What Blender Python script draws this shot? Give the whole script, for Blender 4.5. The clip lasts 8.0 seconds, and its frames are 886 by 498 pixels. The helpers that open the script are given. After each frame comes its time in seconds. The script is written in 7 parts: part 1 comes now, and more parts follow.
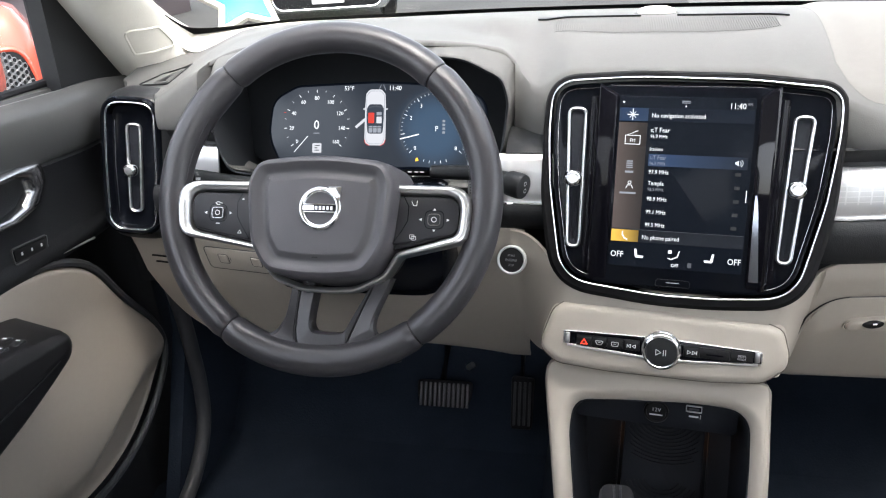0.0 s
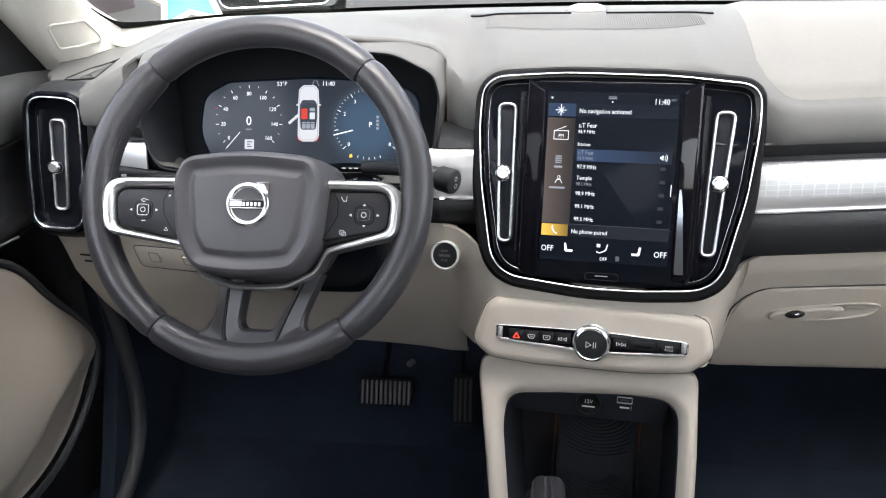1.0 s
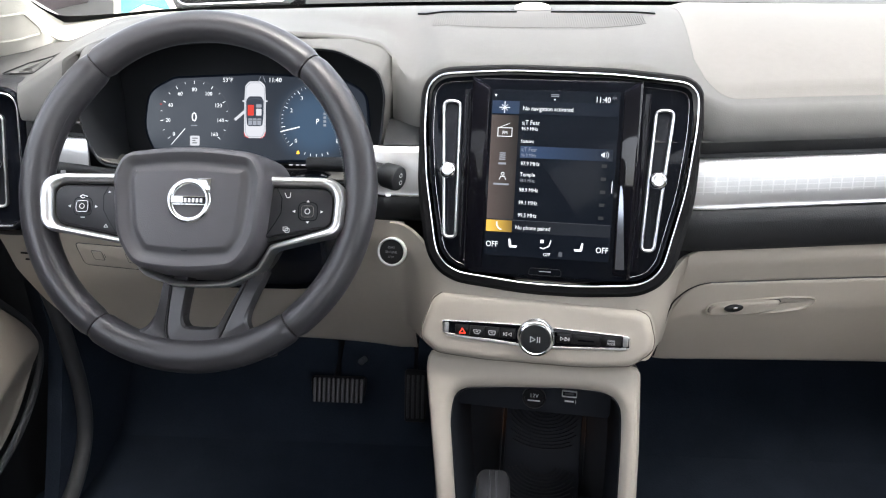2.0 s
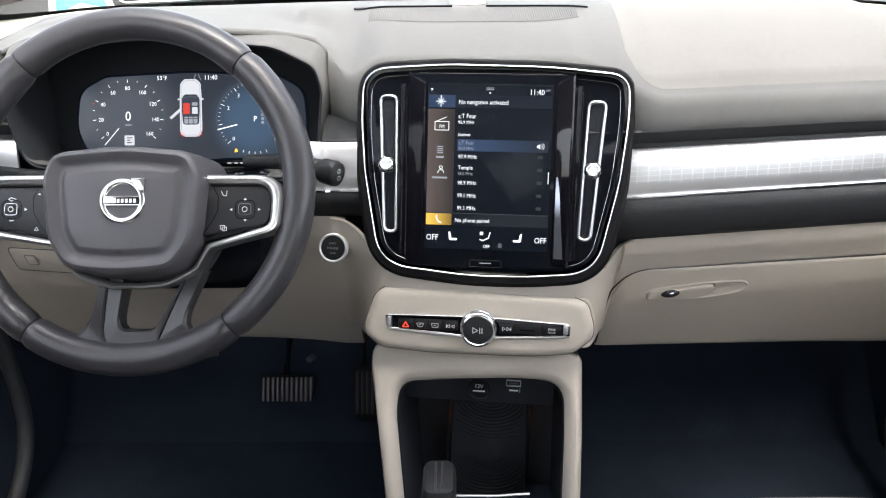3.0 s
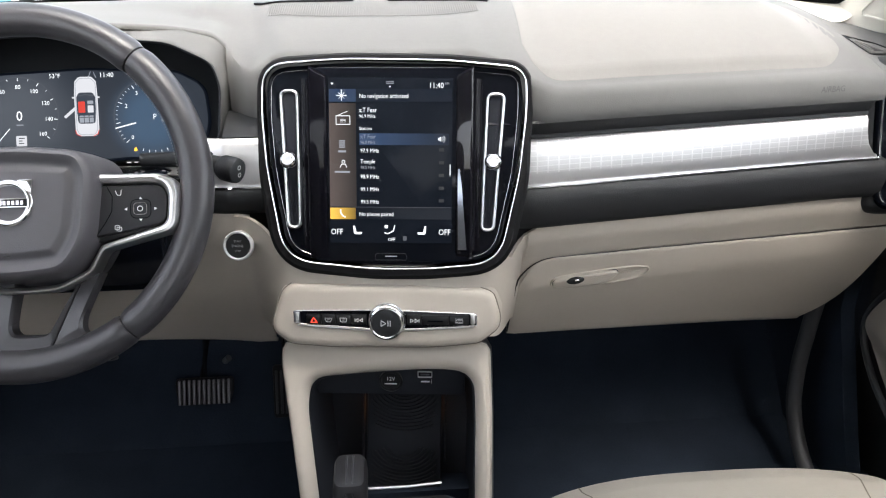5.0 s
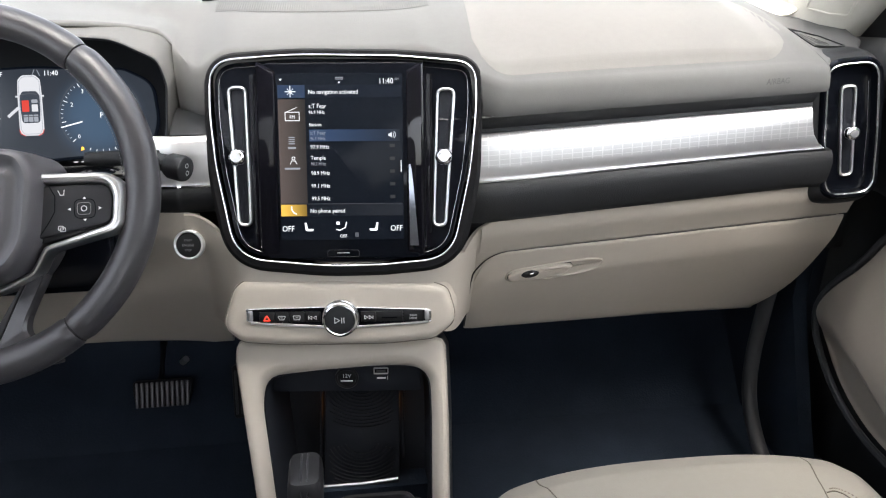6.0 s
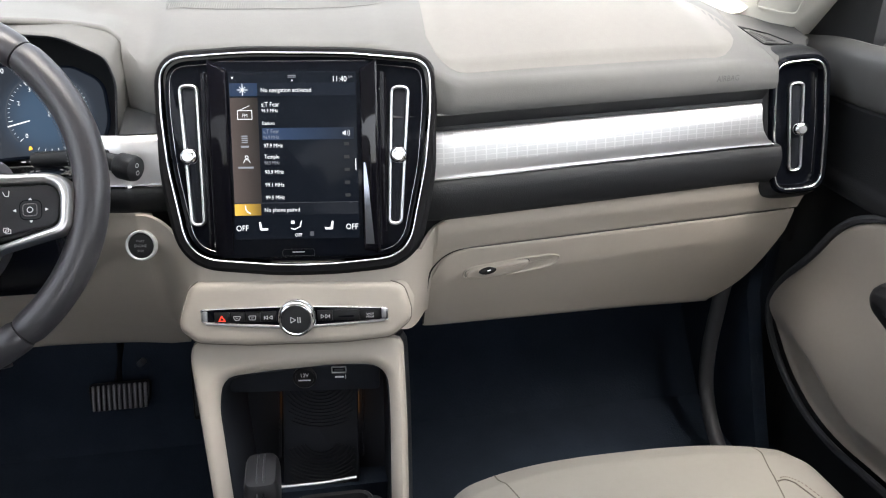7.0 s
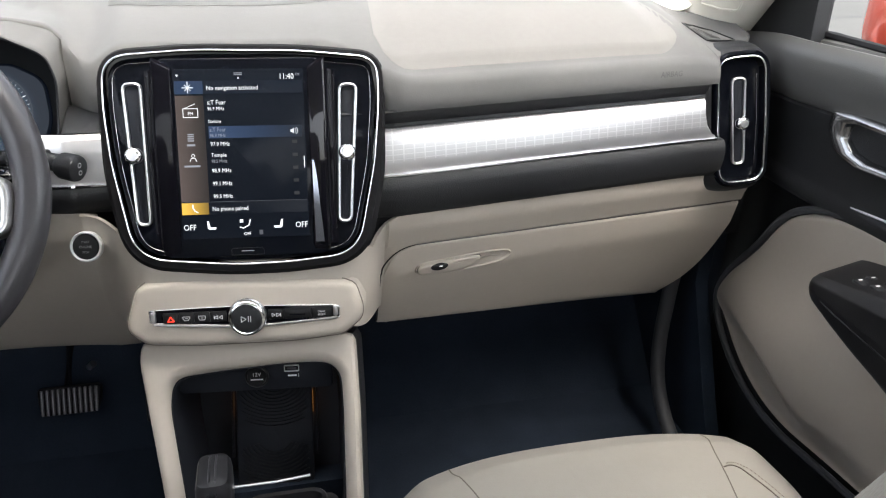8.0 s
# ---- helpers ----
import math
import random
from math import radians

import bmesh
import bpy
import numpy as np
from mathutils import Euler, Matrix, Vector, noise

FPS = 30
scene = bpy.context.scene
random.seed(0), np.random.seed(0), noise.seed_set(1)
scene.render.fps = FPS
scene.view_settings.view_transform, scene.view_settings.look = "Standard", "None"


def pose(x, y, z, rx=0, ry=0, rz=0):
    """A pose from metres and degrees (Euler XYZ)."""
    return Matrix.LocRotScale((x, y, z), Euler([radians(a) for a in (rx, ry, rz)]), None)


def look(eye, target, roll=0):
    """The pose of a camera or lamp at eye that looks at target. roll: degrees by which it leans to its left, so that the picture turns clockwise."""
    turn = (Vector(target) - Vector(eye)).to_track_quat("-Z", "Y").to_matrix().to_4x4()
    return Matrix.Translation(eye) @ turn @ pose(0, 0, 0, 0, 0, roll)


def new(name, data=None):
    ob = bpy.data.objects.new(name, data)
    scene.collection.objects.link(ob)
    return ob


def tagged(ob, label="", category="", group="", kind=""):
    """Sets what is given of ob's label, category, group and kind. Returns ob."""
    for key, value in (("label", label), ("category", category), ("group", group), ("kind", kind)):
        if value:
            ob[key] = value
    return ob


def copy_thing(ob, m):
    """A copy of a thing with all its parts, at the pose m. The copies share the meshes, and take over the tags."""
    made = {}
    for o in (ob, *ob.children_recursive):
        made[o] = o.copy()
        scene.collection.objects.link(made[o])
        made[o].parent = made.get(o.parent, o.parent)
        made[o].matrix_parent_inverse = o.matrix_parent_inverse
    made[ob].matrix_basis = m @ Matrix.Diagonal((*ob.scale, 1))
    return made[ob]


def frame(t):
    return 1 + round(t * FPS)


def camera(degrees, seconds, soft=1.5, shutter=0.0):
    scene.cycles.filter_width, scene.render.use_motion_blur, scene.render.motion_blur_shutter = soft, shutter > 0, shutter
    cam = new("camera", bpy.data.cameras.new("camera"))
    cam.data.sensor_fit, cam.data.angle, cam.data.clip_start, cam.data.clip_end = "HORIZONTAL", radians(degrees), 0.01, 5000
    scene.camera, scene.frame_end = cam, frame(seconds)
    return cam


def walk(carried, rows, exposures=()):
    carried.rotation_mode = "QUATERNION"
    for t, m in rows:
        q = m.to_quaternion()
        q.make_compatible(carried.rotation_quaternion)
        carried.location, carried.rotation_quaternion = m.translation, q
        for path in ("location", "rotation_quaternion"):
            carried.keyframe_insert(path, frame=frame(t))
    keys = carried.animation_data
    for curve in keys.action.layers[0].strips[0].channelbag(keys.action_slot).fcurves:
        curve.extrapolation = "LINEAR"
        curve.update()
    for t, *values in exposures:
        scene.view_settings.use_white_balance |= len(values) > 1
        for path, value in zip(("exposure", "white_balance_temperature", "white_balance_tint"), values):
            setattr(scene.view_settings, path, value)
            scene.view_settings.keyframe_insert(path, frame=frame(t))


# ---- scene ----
cam = camera(60.0, 8.0, 1.15)
PATH = [
    (0, (-0.082, -0.793, 0.903), (-0.444, 1.003, 0.1), -2.7),
    (0.5, (-0.072, -0.792, 0.899), (-0.405, 1.009, 0.096), -2.6),
    (1, (-0.059, -0.791, 0.898), (-0.301, 1.022, 0.09), -1.7),
    (2.5, (-0.033, -0.797, 0.896), (-0.131, 1.028, 0.082), -0.6),
    (3, (-0.025, -0.799, 0.896), (-0.051, 1.024, 0.073), -0.7),
    (3.5, (-0.016, -0.799, 0.898), (0.002, 1.021, 0.07), -0.8),
    (4, (-0.012, -0.802, 0.896), (0.052, 1.016, 0.065), -0.5),
    (4.5, (-0.003, -0.805, 0.895), (0.102, 1.011, 0.065), -0.3),
    (6, (0.026, -0.809, 0.892), (0.246, 0.993, 0.053), -0.2),
    (6.5, (0.035, -0.811, 0.892), (0.294, 0.984, 0.05), -0.0),
    (7, (0.039, -0.811, 0.894), (0.341, 0.975, 0.046), 0.3),
    (7.5, (0.045, -0.814, 0.894), (0.402, 0.961, 0.044), 0.6),
    (8, (0.05, -0.817, 0.896), (0.45, 0.945, 0.04), 0.8),
]
walk(cam, [(t, look(eye, target, roll)) for t, eye, target, roll in PATH], [(0.0, 2.62, 6500, 10), (8.0, 2.55, 6650, 10)])

from mathutils.bvhtree import BVHTree

# ---- light ----
world = bpy.data.worlds.new("sky")
scene.world = world
world.use_nodes = True
wn, wl = world.node_tree.nodes, world.node_tree.links
sky = wn.new("ShaderNodeTexSky")
sky.sky_type = "NISHITA"
sky.sun_disc = False
sky.sun_elevation, sky.sun_rotation = radians(67), radians(156)
sky.air_density, sky.dust_density, sky.ozone_density = 1.0, 4.0, 0.6
pale = wn.new("ShaderNodeHueSaturation")  # thin overcast
pale.inputs["Saturation"].default_value = 0.4
wl.new(sky.outputs["Color"], pale.inputs["Color"])
wl.new(pale.outputs["Color"], wn["Background"].inputs["Color"])
wn["Background"].inputs["Strength"].default_value = 0.15
sun_data = bpy.data.lights.new("sun", "SUN")
sun_data.energy, sun_data.angle, sun_data.color = 0.36, radians(40), (1.0, 0.955, 0.88)
sun = new("sun", sun_data)
sun.matrix_world = look((0.13, -0.29, 0.94), (0, 0, 0))


# ---- materials ----
def mat(name, color, rough=0.5, metal=0.0, coat=0.0, grain=0.0, grain_scale=600.0, stain=0.06, stain_scale=6.0,
        emit=None, power=0.0, spec=0.5, detail=4.0, rough_var=0.06):
    m = bpy.data.materials.new(name)
    m.use_nodes = True
    n, l = m.node_tree.nodes, m.node_tree.links
    b = n["Principled BSDF"]
    b.inputs["Base Color"].default_value = (*color, 1)
    b.inputs["Roughness"].default_value = rough
    b.inputs["Metallic"].default_value = metal
    b.inputs["Coat Weight"].default_value = coat
    b.inputs["Coat Roughness"].default_value = 0.03
    b.inputs["Specular IOR Level"].default_value = spec
    if emit:
        b.inputs["Emission Color"].default_value = (*emit, 1)
        b.inputs["Emission Strength"].default_value = power
    co = n.new("ShaderNodeTexCoord")
    if stain > 0:
        big = n.new("ShaderNodeTexNoise")
        big.inputs["Scale"].default_value, big.inputs["Detail"].default_value = stain_scale, 5.0
        fine = n.new("ShaderNodeTexNoise")
        fine.inputs["Scale"].default_value, fine.inputs["Detail"].default_value = stain_scale * 22, 3.0
        add = n.new("ShaderNodeMath")
        add.operation = "MULTIPLY_ADD"
        add.inputs[1].default_value = 0.35
        ramp = n.new("ShaderNodeMapRange")
        ramp.inputs["From Min"].default_value, ramp.inputs["From Max"].default_value = 0.35, 0.95
        ramp.inputs["To Min"].default_value, ramp.inputs["To Max"].default_value = 1 - stain, 1 + stain
        mix = n.new("ShaderNodeMix")
        mix.data_type, mix.blend_type = "RGBA", "MULTIPLY"
        mix.inputs["Factor"].default_value = 1.0
        mix.inputs["A"].default_value = (*color, 1)
        l.new(co.outputs["Object"], big.inputs["Vector"])
        l.new(co.outputs["Object"], fine.inputs["Vector"])
        l.new(fine.outputs["Fac"], add.inputs[0])
        l.new(big.outputs["Fac"], add.inputs[2])
        l.new(add.outputs[0], ramp.inputs["Value"])
        l.new(ramp.outputs[0], mix.inputs["B"])
        l.new(mix.outputs["Result"], b.inputs["Base Color"])
        rr = n.new("ShaderNodeMapRange")
        rr.inputs["To Min"].default_value, rr.inputs["To Max"].default_value = max(rough - rough_var, 0.02), min(rough + rough_var, 1)
        l.new(big.outputs["Fac"], rr.inputs["Value"])
        l.new(rr.outputs[0], b.inputs["Roughness"])
    if grain > 0:
        v = n.new("ShaderNodeTexVoronoi")
        v.inputs["Scale"].default_value = grain_scale
        no = n.new("ShaderNodeTexNoise")
        no.inputs["Scale"].default_value, no.inputs["Detail"].default_value = grain_scale * 0.6, detail
        s = n.new("ShaderNodeMath")
        s.operation = "ADD"
        bump = n.new("ShaderNodeBump")
        bump.inputs["Strength"].default_value, bump.inputs["Distance"].default_value = grain, 0.0006
        l.new(co.outputs["Object"], v.inputs["Vector"])
        l.new(co.outputs["Object"], no.inputs["Vector"])
        l.new(v.outputs["Distance"], s.inputs[0])
        l.new(no.outputs["Fac"], s.inputs[1])
        l.new(s.outputs[0], bump.inputs["Height"])
        l.new(bump.outputs[0], b.inputs["Normal"])
    return m


def glow(name, color, power):
    return mat(name, (0.01, 0.01, 0.01), 0.3, emit=color, power=power, stain=0, spec=0.1)


M_SOFT = mat("charcoal_soft_plastic", (0.120, 0.119, 0.116), 0.55, spec=0.14, grain=0.12, grain_scale=900, stain=0.08)
# the shell's plastic, paler and warmer: light on the pad put into colour
M_PAD = mat("lightened_airbag_cover", (0.152, 0.146, 0.137), 0.5, spec=0.2, grain=0.12, grain_scale=900, stain=0.08)
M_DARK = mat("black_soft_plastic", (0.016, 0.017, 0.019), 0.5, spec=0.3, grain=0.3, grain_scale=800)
M_DOOR = mat("charcoal_door_top", (0.072, 0.072, 0.071), 0.40, grain=0.12, grain_scale=700, stain=0.08)
M_BEIGE = mat("blond_vinyl", (0.462, 0.420, 0.362), 0.5, grain=0.10, grain_scale=900, stain=0.05)
# blond vinyl toned darker: the doors' weaker light is put into the colour
M_INSERT = mat("dimmed_door_vinyl", (0.345, 0.307, 0.266), 0.55, grain=0.10, grain_scale=900, stain=0.05)
M_SEAT = mat("blond_seat_leather", (0.275, 0.256, 0.227), 0.6, spec=0.3, grain=0.2, grain_scale=600, stain=0.05)
M_PILLAR = mat("light_woven_lining", (0.66, 0.64, 0.58), 0.85, grain=0.5, grain_scale=900, stain=0.05)
M_CARPET = mat("black_carpet", (0.0205, 0.0285, 0.043), 0.95, spec=0.12, grain=0.4, grain_scale=350, stain=0.25, stain_scale=14)
M_LEATHER = mat("charcoal_wheel_leather", (0.036, 0.035, 0.039), 0.31, grain=0.12, grain_scale=900, stain=0.08)
M_HUB = mat("grey_hub_plastic", (0.070, 0.067, 0.074), 0.44, grain=0.12, grain_scale=900)
M_RIDGE = mat("polished_black_ridge", (0.004, 0.004, 0.006), 0.06, spec=0.12, stain=0.0)
M_ACRYL = mat("polished_black_acrylic", (0.004, 0.004, 0.006), 0.05, spec=0.42, stain=0.0)
M_PIANO = mat("piano_black", (0.0037, 0.0045, 0.0068), 0.06, spec=0.13, stain=0.0)
M_CHROME = mat("chrome", (0.82, 0.83, 0.84), 0.13, 1.0, stain=0.05, stain_scale=30, rough_var=0.03)
M_SATIN = mat("satin_metal", (0.78, 0.78, 0.785), 0.34, 1.0, stain=0.06, stain_scale=20)
M_BUTTON = mat("black_button_plastic", (0.010, 0.010, 0.011), 0.35, spec=0.22, stain=0.1, stain_scale=40)
M_POD = mat("dark_grey_button_plastic", (0.017, 0.017, 0.020), 0.4, spec=0.3, stain=0.06, stain_scale=40)
M_BORDER = mat("matt_black_print", (0.012, 0.012, 0.013), 0.9, spec=0.1, stain=0.1)
M_BLACK = mat("deep_black_plastic", (0.009, 0.009, 0.010), 0.5, spec=0.3, grain=0.06, grain_scale=700)
M_ARM = mat("black_armrest_leather", (0.009, 0.009, 0.010), 0.45, spec=0.18, grain=0.1, grain_scale=700)
M_BIN = mat("unlit_black_plastic", (0.016, 0.018, 0.023), 0.55, spec=0.12, stain=0.1)
M_TUNNEL = mat("black_hood_lining", (0.026, 0.028, 0.032), 0.55, spec=0.15, stain=0.1)
M_BRIGHT = mat("bright_brushed_metal", (0.88, 0.88, 0.885), 0.5, 1.0, stain=0.04, stain_scale=20)
M_ALU = mat("dull_aluminium", (0.5, 0.5, 0.51), 0.38, 1.0, stain=0.06, stain_scale=20)
M_PULL = mat("dark_satin_metal", (0.42, 0.42, 0.43), 0.24, 1.0, stain=0.08, stain_scale=20)
M_RIPPLE = mat("grey_ripple_rubber", (0.015, 0.016, 0.019), 0.55, spec=0.2, stain=0.1)
M_EDGE = mat("grey_edge_rubber", (0.045, 0.047, 0.052), 0.5, stain=0.1)
M_RUBBER = mat("pedal_rubber", (0.012, 0.012, 0.014), 0.6, spec=0.25, grain=0.3, grain_scale=500)
M_STEEL = mat("pedal_steel", (0.17, 0.172, 0.18), 0.4, 1.0, stain=0.1, stain_scale=40)
M_GREYPLASTIC = mat("grey_shifter_leather", (0.018, 0.018, 0.020), 0.42, spec=0.25, grain=0.1, grain_scale=500)
M_INK = mat("white_print", (0.75, 0.75, 0.75), 0.5, stain=0)
M_RED_INK = mat("red_print", (0.7, 0.03, 0.02), 0.4, stain=0, emit=(1.0, 0.06, 0.03), power=0.35)
M_PAINT = mat("orange_red_car_paint", (0.62, 0.085, 0.045), 0.25, coat=1.0, stain=0.04, stain_scale=8)
M_WHITE = mat("white_paint", (0.8, 0.8, 0.78), 0.4, stain=0.06)
M_TEAL = mat("teal_paint", (0.008, 0.19, 0.24), 0.5, stain=0.08)
M_CREAM = mat("cream_paint", (0.42, 0.40, 0.33), 0.5, stain=0.08)
M_ASPHALT = mat("asphalt", (0.036, 0.036, 0.035), 0.9, grain=0.6, grain_scale=120, stain=0.3, stain_scale=1.2)
M_CONCRETE = mat("pale_concrete", (0.078, 0.076, 0.072), 0.9, grain=0.6, grain_scale=90, stain=0.22, stain_scale=1.5)
M_GREYPAINT = mat("grey_siding", (0.2, 0.19, 0.19), 0.6, stain=0.15, stain_scale=2)
M_DKGREY = mat("dark_grey_siding", (0.14, 0.112, 0.116), 0.6, stain=0.15, stain_scale=2)
M_SILVER = mat("silver_car_paint", (0.5, 0.5, 0.5), 0.25, 0.6, coat=1.0, stain=0.05)

M_MESH = mat("grey_mesh_metal", (0.30, 0.30, 0.31), 0.4, 1.0, stain=0.1)
M_SCREEN = mat("display_glass", (0.006, 0.007, 0.009), 0.12, emit=(0.24, 0.36, 0.65), power=0.0026, stain=0, spec=0.05)
G_WHITE = glow("display_white", (0.9, 0.95, 1.0), 0.27)
G_GREY = glow("display_grey", (0.6, 0.65, 0.75), 0.11)
G_DIM = glow("display_dim", (0.5, 0.55, 0.65), 0.035)
G_BLUE = glow("display_blue", (0.05, 0.13, 0.32), 0.058)


def fading_glow(name, color, power, xa, xb):
    """A lit tile of the display whose picture fades to black from xa to xb, across the car."""
    m = glow(name, color, power)
    n, link = m.node_tree.nodes, m.node_tree.links
    shader = next(k for k in n if k.type == "BSDF_PRINCIPLED")
    where, axis, ramp = n.new("ShaderNodeNewGeometry"), n.new("ShaderNodeSeparateXYZ"), n.new("ShaderNodeMapRange")
    ramp.inputs["From Min"].default_value, ramp.inputs["From Max"].default_value = xa, xb
    ramp.inputs["To Min"].default_value, ramp.inputs["To Max"].default_value = power, power * 0.08
    link.new(where.outputs["Position"], axis.inputs[0])
    link.new(axis.outputs[0], ramp.inputs["Value"])
    link.new(ramp.outputs[0], shader.inputs["Emission Strength"])
    return m


G_GOLD = fading_glow("display_gold", (0.85, 0.52, 0.08), 0.22, -0.052, -0.022)
G_BROWN = fading_glow("display_brown", (0.13, 0.100, 0.092), 0.15, -0.052, -0.020)
G_BAND = fading_glow("display_blue_band", (0.05, 0.13, 0.32), 0.085, -0.020, 0.085)
G_FAINT = glow("display_faint_grey", (0.5, 0.55, 0.6), 0.010)
G_AMBER = glow("display_amber", (0.95, 0.5, 0.05), 0.35)
G_CLUSTER = glow("cluster_field", (0.072, 0.09, 0.125), 0.115)


def cluster_material():
    """The cluster's picture: slate blue, paler round the speed gauge, bluer round the engine gauge, dark towards its foot."""
    m = glow("cluster_picture", (0.07, 0.09, 0.125), 0.145)
    n, l = m.node_tree.nodes, m.node_tree.links
    co = n.new("ShaderNodeTexCoord")
    tone = None
    for spot, reach, inner in (((-0.43, 0.14, 0.66), 0.085, (0.105, 0.122, 0.150, 1)), ((-0.275, 0.14, 0.650), 0.060, (0.075, 0.135, 0.225, 1)), ((-0.50, 0.14, 0.66), 0.05, (0.13, 0.15, 0.18, 1))):
        far = n.new("ShaderNodeVectorMath")
        far.operation = "DISTANCE"
        far.inputs[1].default_value = spot
        l.new(co.outputs["Object"], far.inputs[0])
        fall = n.new("ShaderNodeMapRange")
        fall.interpolation_type = "SMOOTHSTEP"
        fall.inputs["From Min"].default_value, fall.inputs["From Max"].default_value = 0.02, reach
        fall.inputs["To Min"].default_value, fall.inputs["To Max"].default_value = 0.95, 0.0
        l.new(far.outputs["Value"], fall.inputs["Value"])
        blend = n.new("ShaderNodeMix")
        blend.data_type = "RGBA"
        blend.inputs["A"].default_value, blend.inputs["B"].default_value = (0.040, 0.050, 0.068, 1), inner
        if tone:
            l.new(tone.outputs["Result"], blend.inputs["A"])
        l.new(fall.outputs[0], blend.inputs["Factor"])
        tone = blend
    l.new(tone.outputs["Result"], n["Principled BSDF"].inputs["Emission Color"])
    return m


G_FIELD = cluster_material()
G_LIGHT = glow("display_pale", (0.8, 0.82, 0.88), 0.17)
G_DARKRED = glow("display_dark_red", (0.8, 0.07, 0.05), 0.17)


def trim_material():
    """Brushed aluminium with an etched grid of fine lines."""
    m = mat("etched_aluminium", (0.72, 0.72, 0.73), 0.3, 1.0, stain=0.05, stain_scale=12)
    n, l = m.node_tree.nodes, m.node_tree.links
    b = n["Principled BSDF"]
    co = n.new("ShaderNodeTexCoord")
    sep = n.new("ShaderNodeSeparateXYZ")
    l.new(co.outputs["Object"], sep.inputs[0])

    def lines(axis, count, width):
        k = n.new("ShaderNodeMath")
        k.operation = "MULTIPLY"
        k.inputs[1].default_value = count
        f = n.new("ShaderNodeMath")
        f.operation = "FRACT"
        c = n.new("ShaderNodeMath")
        c.operation = "LESS_THAN"
        c.inputs[1].default_value = width
        l.new(sep.outputs[axis], k.inputs[0])
        l.new(k.outputs[0], f.inputs[0])
        l.new(f.outputs[0], c.inputs[0])
        return c

    a, z = lines(0, 80, 0.13), lines(2, 180, 0.16)
    top = n.new("ShaderNodeMath")
    top.operation = "MAXIMUM"
    l.new(a.outputs[0], top.inputs[0])
    l.new(z.outputs[0], top.inputs[1])
    etched = n.new("ShaderNodeMath")  # the strip's foot stays plain
    etched.operation = "GREATER_THAN"
    etched.inputs[1].default_value = 0.6145
    l.new(sep.outputs[2], etched.inputs[0])
    both = n.new("ShaderNodeMath")
    both.operation = "MULTIPLY"
    l.new(top.outputs[0], both.inputs[0])
    l.new(etched.outputs[0], both.inputs[1])
    far = n.new("ShaderNodeMath")  # only the passenger's strip is etched
    far.operation = "GREATER_THAN"
    far.inputs[1].default_value = 0.1
    l.new(sep.outputs[0], far.inputs[0])
    top = n.new("ShaderNodeMath")
    top.operation = "MULTIPLY"
    l.new(both.outputs[0], top.inputs[0])
    l.new(far.outputs[0], top.inputs[1])
    br = n.new("ShaderNodeTexNoise")
    br.inputs["Scale"].default_value, br.inputs["Detail"].default_value = 1.0, 6.0
    mp = n.new("ShaderNodeMapping")
    mp.inputs["Scale"].default_value = (14, 14, 1500)
    l.new(co.outputs["Object"], mp.inputs[0])
    l.new(mp.outputs[0], br.inputs["Vector"])
    rough = n.new("ShaderNodeMath")
    rough.operation = "MULTIPLY_ADD"
    rough.inputs[1].default_value, rough.inputs[2].default_value = 0.06, 0.42
    l.new(top.outputs[0], rough.inputs[0])
    l.new(rough.outputs[0], b.inputs["Roughness"])
    mix = n.new("ShaderNodeMix")
    mix.data_type = "RGBA"
    mix.inputs["A"].default_value, mix.inputs["B"].default_value = (0.70, 0.70, 0.705, 1), (0.83, 0.83, 0.835, 1)
    l.new(top.outputs[0], mix.inputs["Factor"])
    l.new(mix.outputs["Result"], b.inputs["Base Color"])
    hs = n.new("ShaderNodeMath")
    hs.operation = "MULTIPLY_ADD"
    hs.inputs[1].default_value = 0.5
    l.new(br.outputs["Fac"], hs.inputs[0])
    l.new(top.outputs[0], hs.inputs[2])
    bump = n.new("ShaderNodeBump")
    bump.inputs["Strength"].default_value, bump.inputs["Distance"].default_value = 0.12, 0.0003
    l.new(hs.outputs[0], bump.inputs["Height"])
    l.new(bump.outputs[0], b.inputs["Normal"])
    return m


M_TRIM = trim_material()


def weave_material():
    """Black speaker cloth with a fine regular weave."""
    m = mat("fine_speaker_mesh", (0.022, 0.024, 0.026), 0.5, spec=0.35, stain=0.08)
    n, l = m.node_tree.nodes, m.node_tree.links
    co = n.new("ShaderNodeTexCoord")
    height = None
    for turn in (0.6, -0.6):
        mp = n.new("ShaderNodeMapping")
        mp.inputs["Rotation"].default_value = (turn, 0, 0)
        wave = n.new("ShaderNodeTexWave")
        wave.bands_direction = "Z"
        wave.inputs["Scale"].default_value = 130
        l.new(co.outputs["Object"], mp.inputs[0])
        l.new(mp.outputs[0], wave.inputs["Vector"])
        if height:
            both = n.new("ShaderNodeMath")
            both.operation = "MULTIPLY"
            l.new(height.outputs["Fac"], both.inputs[0])
            l.new(wave.outputs["Fac"], both.inputs[1])
            bump = n.new("ShaderNodeBump")
            bump.inputs["Strength"].default_value, bump.inputs["Distance"].default_value = 0.7, 0.001
            l.new(both.outputs[0], bump.inputs["Height"])
            l.new(bump.outputs[0], n["Principled BSDF"].inputs["Normal"])
        height = wave
    return m


M_WEAVE = weave_material()


